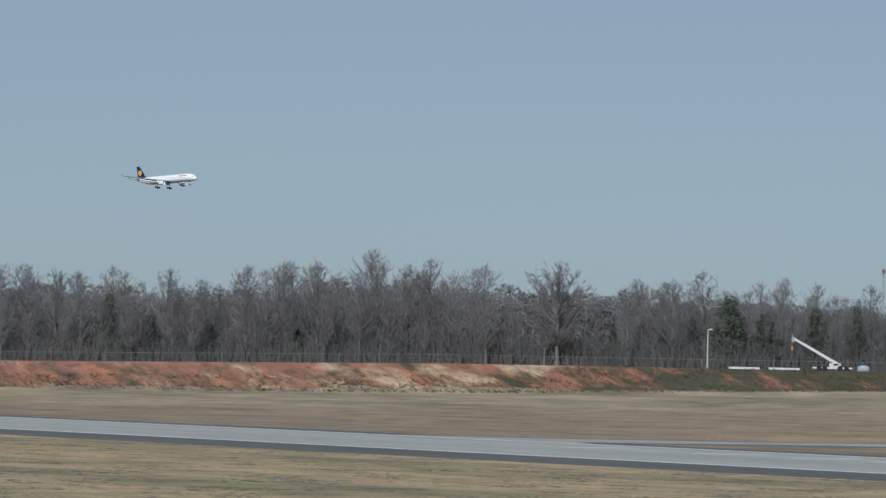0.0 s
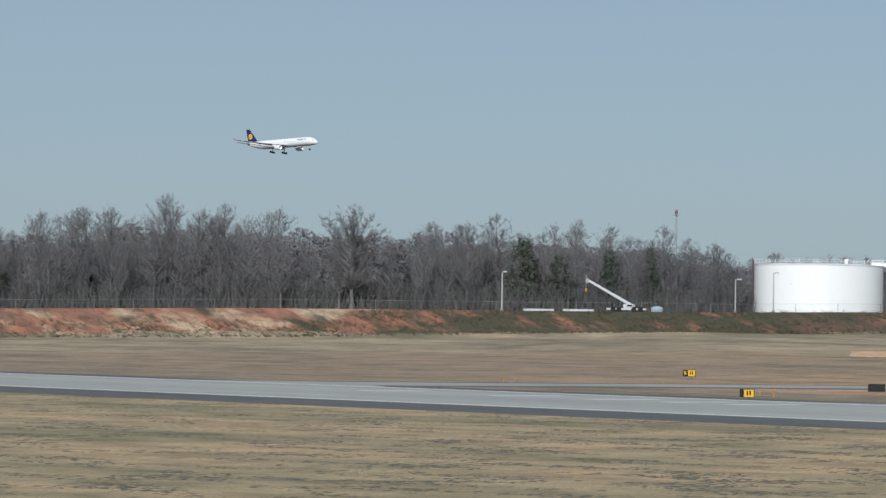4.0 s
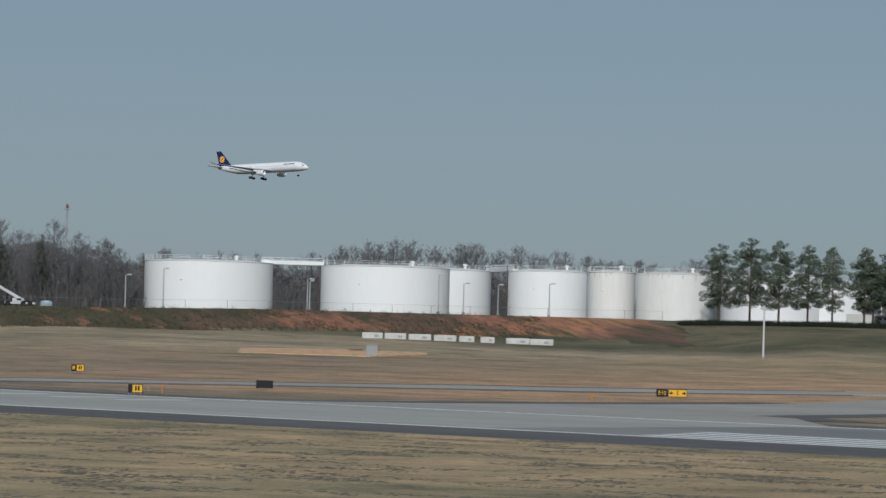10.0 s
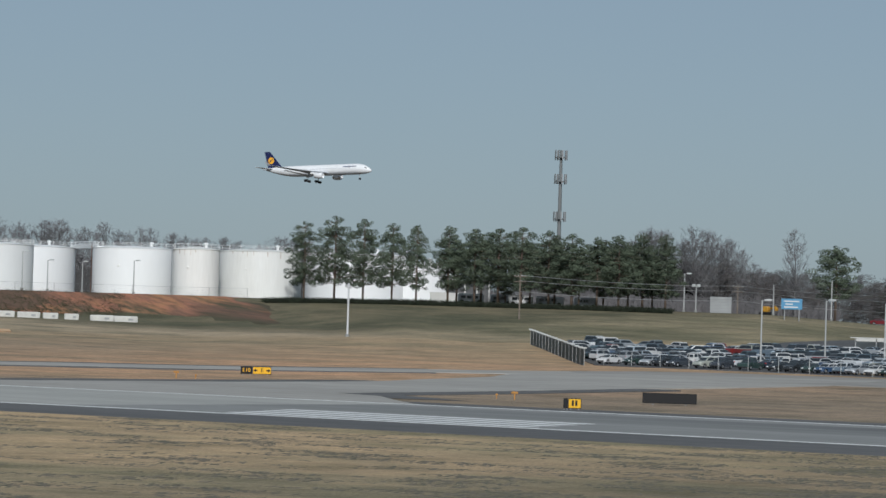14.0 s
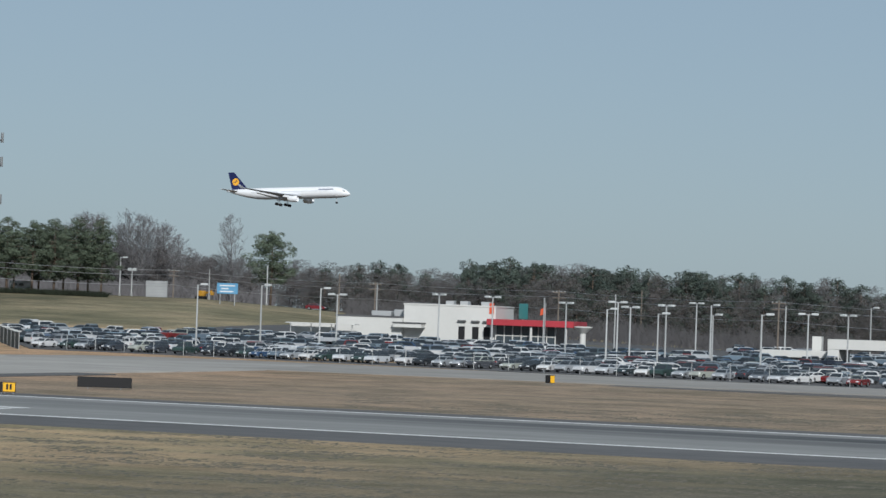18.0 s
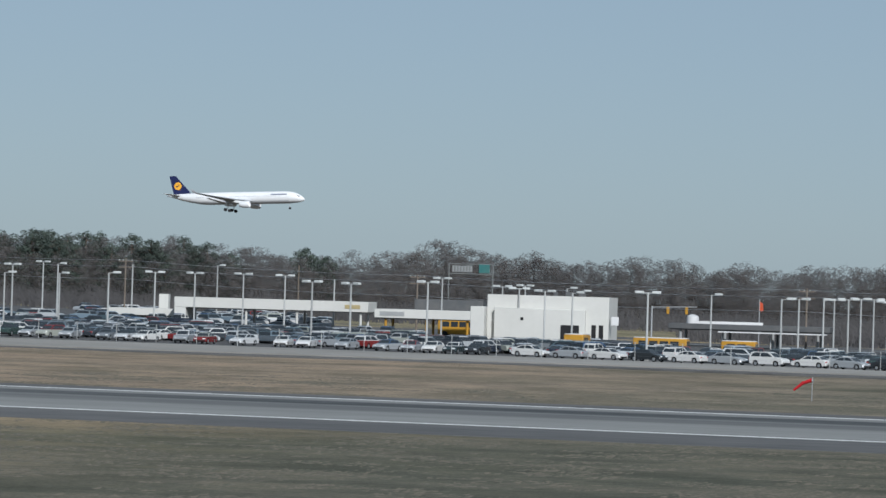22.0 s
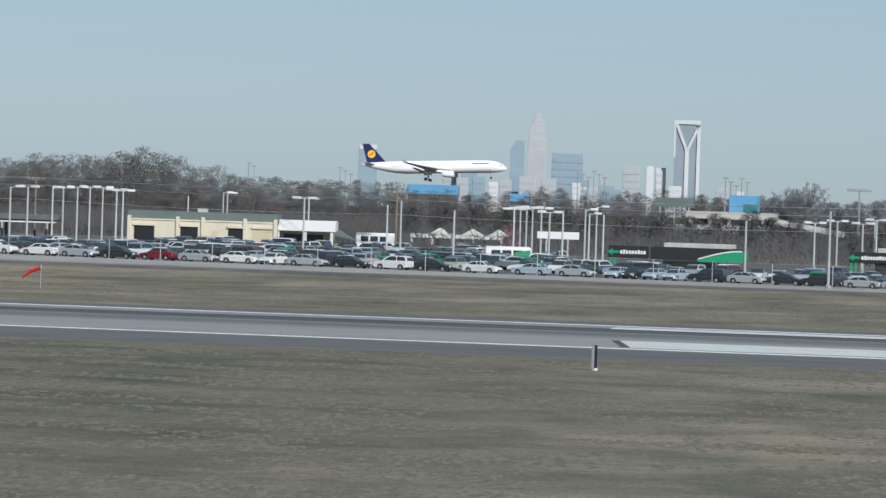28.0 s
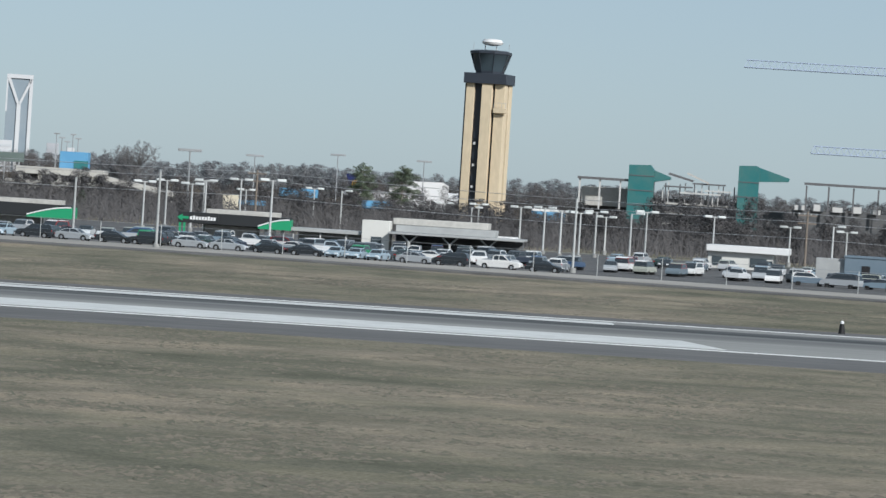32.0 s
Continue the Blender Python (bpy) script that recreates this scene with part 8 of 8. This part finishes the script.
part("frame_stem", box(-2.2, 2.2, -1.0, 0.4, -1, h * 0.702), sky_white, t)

# bundles of tall light masts at the works
for a0, n, r, top in ((7.05, 6, 1150, 18.8), (5.0, 5, 950, 16.4), (10.35, 3, 1150, 17.5), (11.62, 2, 1150, 18.0)):
    for i in range(n):
        x, y, z = on_land(a0 - i * 0.075, r + (i % 3) * 8)
        t = thing("light_mast", pose(x, y, z), "tall pale light mast at the airport works", "light mast", "light masts")
        part("pole", tube((0, 0, -0.3), (0, 0, top - z - (i % 3) * 0.8), 0.17, 0.12, 6), steel, t)
        part("lamp_head", box(-0.7, 0.7, -0.2, 0.2, top - z - (i % 3) * 0.8, top - z - (i % 3) * 0.8 + 0.3), steel, t)
for az, r, top in ((3.15, 760, 13.2), (1.1, 1200, 17.5), (-0.1, 1200, 17.2), (-6.7, 1000, 16), (2.25, 1000, 14.5)):
    x, y, z = on_land(az, r)
    t = thing("light_mast", pose(x, y, z), "tall apron floodlight mast", "light mast", "light masts")
    part("pole", tube((0, 0, -0.3), (0, 0, top - z), 0.2, 0.14, 6), steel, t)
    part("lamp_bar", box(-2.2, 2.2, -0.2, 0.2, top - z, top - z + 0.5, 0.05), steel, t)

# ---- masts and signs ----
red_mast = material("red_mast_head", (0.20, 0.085, 0.08), 0.7)
sign_black = material("sign_black", (0.012, 0.012, 0.013), 0.6)
plate_grey = material("grey_steel_plate", (0.30, 0.31, 0.32), 0.6)

x, y, z = on_land(47.49, 1000)
t = thing("radio_mast", pose(x, y, z), "slim lattice mast with a red beacon head above trees", "mast")
h = 35.0 - z
for a in range(3):
    part("leg", tube((0.35 * math.cos(a * 2.1), 0.35 * math.sin(a * 2.1), -0.3), (0.2 * math.cos(a * 2.1), 0.2 * math.sin(a * 2.1), h - 1.4), 0.09, n=5), steel, t)
part("beacon_head", lathe([(0.2, h - 1.3), (0.34, h - 1.1), (0.34, h - 0.6), (0.15, h - 0.2)], 10), red_mast, t)
part("platform", box(-0.9, 0.9, -0.4, 0.4, h - 1.55, h - 1.4), plate_grey, t)

x, y, z = on_land(34.9, 1000)
t = thing("cell_tower", pose(x, y, z), "steel cell tower with three rings of antennas", "tower")
h = 47.6 - z
dark_steel = material("dark_galvanised_steel", (0.17, 0.18, 0.18), 0.6)
part("mast", tube((0, 0, -0.3), (0, 0, h + 0.8), 0.62, 0.34, 10), dark_steel, t)
for zz in (h - 0.4, h - 6.2, h - 15.3):
    part("antenna_ring", lathe([(1.25, zz - 0.7), (1.35, zz - 0.62), (1.35, zz - 0.5), (1.2, zz - 0.45)], 12), dark_steel, t)
    for k in range(9):
        a = 2 * math.pi * k / 9
        m = pose(1.45 * math.cos(a), 1.45 * math.sin(a), zz, 0, 0, math.degrees(a))
        part("antenna", box(-0.1, 0.1, -0.15, 0.15, -1.2, 1.2, 0.03), dark_steel if k % 4 else plate_grey, t).matrix_basis = m
    for k in range(3):
        a = 2 * math.pi * k / 3
        part("strut", tube((0, 0, zz - 0.5), (1.3 * math.cos(a), 1.3 * math.sin(a), zz - 0.5), 0.07, n=5), plate_grey, t)


def text_part(words, size, mat, parent, m, name="lettering"):
    c = bpy.data.curves.new(name, "FONT")
    c.body, c.size, c.extrude = words, size, 0.006
    c.align_x, c.align_y = "CENTER", "CENTER"
    tmp = bpy.data.objects.new(name, c)
    me = bpy.data.meshes.new_from_object(tmp)
    bpy.data.objects.remove(tmp)
    me.materials.clear()
    me.materials.append(mat)
    o = new(name, me)
    o.parent, o.matrix_basis = parent, m @ pose(0, 0, 0, 90, 0, 0)
    return o


def guide_sign(x, y, rz, panels, label, height=1.0):
    """Taxiway guidance sign: boxes on short legs, (width, face, words, word colour) a panel."""
    t = thing("guidance_sign", plot(x, y, rz), label, "airfield sign", "airfield signs")
    w = 0.88 * sum(p[0] for p in panels)
    x0, height = -w / 2, 0.9 * height
    for pw, face, words, ink in panels:
        pw *= 0.88
        part("panel", box(x0 + 0.02, x0 + pw - 0.02, -0.12, 0.12, 0.18, 0.18 + height, 0.02), sign_black, t)
        part("face", box(x0 + 0.06, x0 + pw - 0.06, -0.135, -0.122, 0.24, 0.12 + height), face, t)
        if words == "arrows":
            m = 0.18 + height / 2
            for s in (-1, 1):
                cx = x0 + pw / 2 + s * pw * 0.33
                part("arrow", prism([(cx + s * 0.28, m), (cx, m + 0.22), (cx, m + 0.07), (cx - s * 0.2, m + 0.07), (cx - s * 0.2, m - 0.07), (cx, m - 0.07), (cx, m - 0.22)], -0.15, -0.137), ink, t)
            text_part("E", height * 0.75, ink, t, pose(x0 + pw / 2, -0.146, m))
        elif words == "bar":
            for k in range(2):
                part("glyph_bar", box(x0 + pw * (0.28 + 0.26 * k), x0 + pw * (0.44 + 0.26 * k), -0.15, -0.137, 0.42, height), ink, t)
        elif words:
            text_part(words, height * 0.72, ink, t, pose(x0 + pw / 2, -0.146, 0.18 + height / 2))
        for u in (0.2, 0.8):
            part("leg", tube((x0 + pw * u, 0, -0.3), (x0 + pw * u, 0, 0.2), 0.05, n=6), steel, t)
        x0 += pw
    return t


guide_sign(-410.7, 379.2, 40, ((0.8, sign_black, "bar", yellow_sign), (1.2, yellow_sign, "bar", sign_black)), "black and yellow taxiway guidance sign in the grass")
guide_sign(-317.6, 301.6, 40, ((0.5, sign_black, "", None), (1.3, yellow_sign, "bar", sign_black)), "yellow taxiway guidance sign seen at a slant")
guide_sign(-337.6, 341.2, 45, ((2.3, sign_black, "", None),), "back of a black guidance sign in the grass")
guide_sign(-308.1, 379.8, 39, ((1.65, sign_black, "E10", yellow_sign), (2.5, yellow_sign, "arrows", sign_black)), "black and yellow taxiway guidance sign reading E10")
guide_sign(-208.0, 301.0, 30, ((0.5, sign_black, "", None), (1.35, yellow_sign, "bar", sign_black)), "yellow guidance sign beside the runway")
guide_sign(-215.2, 327.6, 33, ((5.9, sign_black, "", None),), "back of a long black guidance sign", 1.1)
guide_sign(-208.4, 406.7, 60, ((0.55, sign_black, "", None), (0.75, yellow_sign, "", None)), "small yellow and black taxiway sign")


marker_orange = material("faded_orange_marker", (0.55, 0.27, 0.07), 0.6, second=(0.46, 0.24, 0.08), scale=3.0)


def edge_light(x, y, kind, label):
    t = thing("runway_light", plot(x, y, 0), label, "runway light", "runway lights")
    if kind == "T":
        part("stem", tube((0, 0, -0.1), (0, 0, 0.6), 0.07, n=6), marker_orange, t)
        part("crossbar", box(-0.36, 0.36, -0.1, 0.1, 0.58, 0.80, 0.03), marker_orange, t)
    else:
        part("stem", tube((0, 0, -0.1), (0, 0, 0.34), 0.05, n=6), marker_orange, t)
        part("cap", lathe([(0.12, 0.34), (0.13, 0.42), (0.06, 0.52)], 8), marker_orange, t)


for az, r, kind in ((46.11, 452, "T"), (46.3, 460, "C"), (40.15, 462, "T"), (39.88, 462, "C"), (35.45, 400, "T"), (35.7, 402, "C"), (49.85, 520, "C"), (49.7, 523, "C")):
    x, y, z = on_land(az, r)
    edge_light(x, y, kind, "orange-yellow marker light in the grass")

t = thing("marker_board", plot(-25.2, 213.5, 70), "upright black marker board with a pale edge", "airfield sign")
part("board", box(-0.17, 0.17, -0.06, 0.06, 0.1, 1.32, 0.01), sign_black, t)
part("pale_edge", box(-0.26, -0.18, -0.06, 0.06, 0.1, 1.3), plate_grey, t)
part("foot", box(-0.12, 0.12, -0.12, 0.12, -0.1, 0.12, 0.01), white_plastic, t)
t = thing("marker_cone", plot(31.9, 302.5, 0), "dark marker cone with a white cap", "marker")
part("cone", lathe([(0.26, 0), (0.2, 0.5), (0.14, 0.75)], 12), sign_black, t)
part("cap", lathe([(0.13, 0.75), (0.13, 0.9), (0.05, 0.98)], 10), white_plastic, t)

# windsock
x, y = -86.0, 333.9
t = thing("windsock", plot(x, y, 0), "limp red windsock on a thin mast", "windsock")
g = land(x, y)
sock = material("red_windsock", (0.62, 0.03, 0.035), 0.8, second=(0.5, 0.02, 0.03), scale=2.0)
part("mast", tube((0, 0, -0.2), (0, 0, 2.3 - g), 0.04, n=6), steel, t)
part("sock", tube((-0.02, 0, 2.02 - g), (-0.85, 0.2, 1.75 - g), 0.17, 0.14, 10), sock, t)
part("sock_end", tube((-0.83, 0.2, 1.78 - g), (-1.65, 0.35, 1.15 - g), 0.15, 0.09, 10), sock, t)
part("hoop", lathe([(0.2, 0), (0.22, 0.03), (0.2, 0.06)], 12), steel, t).matrix_basis = pose(0.0, 0, 2.0 - g, 0, 90, 0)

# white pole in the field, grey box, pale blocks below the tanks
x, y = -441.3, 569.0
t = thing("white_pole", plot(x, y, 0), "tall white pole standing in the grass", "pole")
part("shaft", tube((0, 0, -0.3), (0, 0, 12.95 - land(x, y)), 0.20, 0.15, 10), sky_white, t)
part("collar", tube((0, 0, 0), (0, 0, 0.5), 0.4, n=10), concrete, t)
x, y = -479.4, 510.1
t = thing("utility_box", plot(x, y, 43), "grey metal utility box on a bare soil patch", "utility box")
part("cabinet", box(-0.95, 0.95, -0.5, 0.5, 0.0, 1.75, 0.05), grey_panel, t)
part("door", box(-0.8, 0.8, -0.54, -0.505, 0.15, 1.6), plate_grey, t)
part("lid", box(-1.0, 1.0, -0.56, 0.56, 1.76, 1.88, 0.02), grey_panel, t)
block_mat = material("pale_cast_concrete", (0.62, 0.61, 0.57), 0.85, second=(0.50, 0.49, 0.46), scale=0.6, fine=0.1)
BLOCKS = ((43.22, 4.0), (42.90, 4.2), (42.56, 4.4), (42.21, 4.4), (41.91, 3.0), (41.62, 2.8), (41.20, 4.6), (40.87, 4.6))
for i, (az, w) in enumerate(BLOCKS):
    x, y, z = on_land(az, 803)
    t = thing("concrete_block", pose(x, y, z, 0, 0, 44), "pale concrete culvert section lying on the bank's foot", "concrete block", "pale concrete blocks")
    part("block", box(-w / 2, w / 2, -0.9, 0.9, -0.2, 1.1, 0.14), block_mat, t)
    part("end_hole", box(w * 0.1, w * 0.3, -0.96, -0.88, 0.25, 0.65), grey_panel, t)

# mobile crane on the bank
x, y = -648.0, 580.5
g = land(x, y)
t = thing("mobile_crane", plot(x, y, 42), "white mobile crane with its boom raised to one side", "crane")
part("carrier", box(-4.4, 3.9, -1.2, 1.2, 0.45, 0.85, 0.06), sky_white, t)
part("cab", box(-0.2, 1.2, -1.1, -0.2, 0.85, 1.75, 0.12), sky_white, t)
part("cab_window", box(0.0, 1.0, -1.13, -1.09, 1.2, 1.62), dark_glass, t)
part("turntable", box(-1.0, 1.4, -0.15, 1.0, 0.85, 1.7, 0.1), sky_white, t)
part("boom", prism([(0.4, 1.35), (0.8, 1.85), (-8.3, 6.8), (-8.5, 6.4)], -0.3, 0.3, 0.05), sky_white, t, "white telescopic boom")
part("boom_head", box(-9.0, -8.3, -0.3, 0.3, 6.0, 7.0, 0.05), plate_grey, t)
part("whip", tube((-8.7, 0, 6.9), (-9.0, 0, 7.8), 0.06), steel, t)
part("hoist_rope", tube((-8.9, 0, 6.1), (-8.9, 0, 4.9), 0.03), steel, t)
part("hook_block", lathe([(0.1, 4.2), (0.22, 4.4), (0.22, 4.8), (0.1, 5.0)], 10), marker_orange, t).matrix_basis = pose(-8.9, 0, 0)
for x0 in (-3.0, -1.8, 1.4, 2.8):
    for s in (-1, 1):
        part("wheel", lathe([(0.25, -0.2), (0.55, -0.2), (0.6, 0), (0.55, 0.2), (0.25, 0.2)], 14), tyre_mat, t).matrix_basis = pose(x0, s * 1.05, 0.55, 90, 0, 0)
for az, w in ((49.38, 6.5), (48.83, 6.6)):
    x, y, z = on_land(az, 868)
    t = thing("barrier_rail", pose(x, y, z, 0, 0, 42), "low white barrier along the bank", "barrier", "white barriers")
    part("rail", box(-w / 2, w / 2, -0.15, 0.15, 0.1, 0.55, 0.03), sky_white, t)
    for u in (-0.4, 0, 0.4):
        part("foot", box(w * u - 0.15, w * u + 0.15, -0.3, 0.3, -0.1, 0.12), concrete, t)
x, y, z = on_land(47.74, 868)
t = thing("parked_trailer", pose(x, y, z, 0, 0, 42), "pale rounded trailer parked on the bank", "trailer")
part("shell", lathe([(0.7, 0.35), (0.8, 0.7), (0.7, 1.1), (0.3, 1.35)], 16), blue_car, t).matrix_basis = Matrix.Diagonal((1.7, 1, 1, 1))
part("skirt", box(-1.2, 1.2, -0.6, 0.6, -0.1, 0.4), plate_grey, t)

# road-side signs on the hill
for az, r, w, z0, z1, mat, label in ((32.63, 900, 4.8, 9.9, 13.4, grey_panel, "back of a pale grey roadside billboard"), (31.65, 850, 4.4, 11.0, 13.2, blue_paint, "blue roadside information sign")):
    x, y, z = on_land(az, r)
    t = thing("road_sign", pose(x, y, z, 0, 0, 18), label, "sign", "roadside signs")
    part("board", box(-w / 2, w / 2, -0.1, 0.1, z0 - z, z1 - z, 0.03), mat, t)
    for u in (-0.35, 0.35):
        part("post", tube((w * u, 0.15, -0.3), (w * u, 0.15, z1 - z), 0.1), steel, t)
    if mat is grey_panel:
        for k in range(5):
            part("slat", box(-w / 2, w / 2, -0.13, -0.105, z0 - z + 0.3 + k * 0.68, z0 - z + 0.36 + k * 0.68), plate_grey, t)
    else:
        for k, (a, b) in enumerate(((-0.36, 0.30), (-0.30, 0.05), (-0.36, 0.36))):
            part("text_bar", box(w * a, w * b, -0.125, -0.105, z0 - z + 0.35 + k * 0.6, z0 - z + 0.6 + k * 0.6), white_plastic, t)
x, y = -250.0, 717.7
t = thing("sign_gantry", plot(x, y, 10), "steel road gantry seen from behind with a green shield", "sign")
g = land(x, y)
for x0 in (-4.2, 4.0):
    part("post", tube((x0, 0, -0.3), (x0, 0, 13.9 - g), 0.11), dark_steel, t)
for zz in (12.0, 13.8):
    part("beam", tube((-4.2, 0, zz - g), (4.0, 0, zz - g), 0.08), dark_steel, t)
part("panel", box(-3.6, 0.2, -0.15, -0.05, 12.3 - g, 13.5 - g), dark_steel, t, "dark back of a sign")
for k in range(7):
    part("stiffener", box(-3.5 + k * 0.56, -3.3 + k * 0.56, -0.2, -0.155, 12.35 - g, 13.45 - g), plate_grey, t)
part("shield", box(1.4, 3.4, -0.15, -0.05, 12.2 - g, 13.8 - g, 0.03), teal_glass, t)
x, y = -332.9, 638.4
t = thing("green_road_sign", plot(x, y, 15), "green road sign beside the dealership", "sign")
g = land(x, y)
part("board", box(-0.7, 0.9, -0.1, 0.1, 8.0 - g, 10.7 - g, 0.03), teal_glass, t)
part("post", tube((0, 0.2, -0.3), (0, 0.2, 10.0 - g), 0.12), steel, t)
x, y, z = on_land(32.0, 885)
t = thing("excavator", pose(x, y, z), "small yellow excavator beside the road", "excavator")
part("track", box(-1.2, 1.2, -0.9, 0.9, 0, 0.6, 0.1), sign_black, t)
part("cab", box(-0.9, 0.7, -0.7, 0.7, 0.6, 1.8, 0.12), yellow_paint, t)
part("arm", prism([(0.6, 1.0), (0.7, 1.4), (2.4, 1.9), (2.5, 1.6)], -0.2, 0.2), yellow_paint, t)
part("bucket", box(2.3, 2.8, -0.4, 0.4, 0.9, 1.6, 0.05), yellow_paint, t)
# signals on a mast arm
x, y, z = on_land(16.33, 640, -0.9)
t = thing("traffic_signal", pose(x, y, z, 0, 0, 10), "two yellow traffic signals on a steel mast arm", "traffic signal")
part("pole", tube((-4, 0, -0.3), (-4, 0, 6.6), 0.13), steel, t)
part("arm", tube((-4, 0, 6.4), (3, 0, 6.6), 0.08), steel, t)
for x0 in (-1.5, 1.4):
    part("signal_head", box(x0 - 0.22, x0 + 0.22, -0.3, 0.2, 5.4, 6.5, 0.06), yellow_paint, t)
x, y, z = on_land(15.2, 620)
t = thing("flag_pole", pose(x, y, z), "pole with a hanging orange flag", "flag")
part("pole", tube((0, 0, -0.3), (0, 0, 7.2), 0.07), steel, t)
part("flag", prism([(0.08, 5.6), (0.08, 6.9), (0.5, 6.6), (0.62, 5.5), (0.3, 5.35)], -0.04, 0.04), orange_cloth, t)
# bare soil in the field
strip("soil_patch", [on_land(44.95, 728)[:2], on_land(44.2, 716)[:2], on_land(43.4, 712)[:2], on_land(42.55, 724)[:2]], [3, 34, 32, 3], bare_soil, "bare orange soil patch in the grass", "bare soil", 0.10)
# small pink-blossomed tree
x, y, z = on_land(7.95, 556)
BLOOM = bare_tree_meshes(78, 20, 10, 0.05, 40, 7, 12, 0.5, 0.8, 3.2)
t = thing("blossom_tree", pose(x, y, z) @ Matrix.Diagonal((0.24, 0.24, 0.24, 1)), "small round tree in pink blossom", "tree")
o = new("trunk", BLOOM[0])
o.parent = t
me = BLOOM[1]
me.materials.clear()
me.materials.append(blossom)
o = new("crown", me)
o.parent = t
PLANE_ROWS = [
    (0.0, -2377.2, 1516.9, 132.4),
    (2.0, -2221.2, 1537.3, 123.8),
    (4.0, -2066.3, 1557.9, 114.6),
    (6.0, -1912.4, 1578.3, 106.1),
    (8.0, -1759.7, 1598.6, 98.4),
    (10.0, -1608.1, 1618.6, 91.3),
    (12.0, -1457.6, 1638.4, 85.1),
    (14.0, -1308.2, 1657.9, 78.8),
    (16.0, -1160.3, 1677.2, 70.8),
    (18.0, -1013.2, 1696.4, 63.6),
    (20.0, -865.8, 1716.1, 56.3),
    (22.0, -718.7, 1735.8, 48.6),
    (24.0, -572.8, 1755.1, 40.7),
    (26.0, -428.9, 1774.0, 33.0),
    (28.0, -285.4, 1792.9, 24.6),
    (30.0, -142.4, 1811.8, 15.4),
    (32.0, 0.8, 1830.7, 5.4),
]


def motions():
    walk(airliner, [(t, pose(x, y, z, 0, -2.41, 7.51)) for t, x, y, z in PLANE_ROWS])

motions()
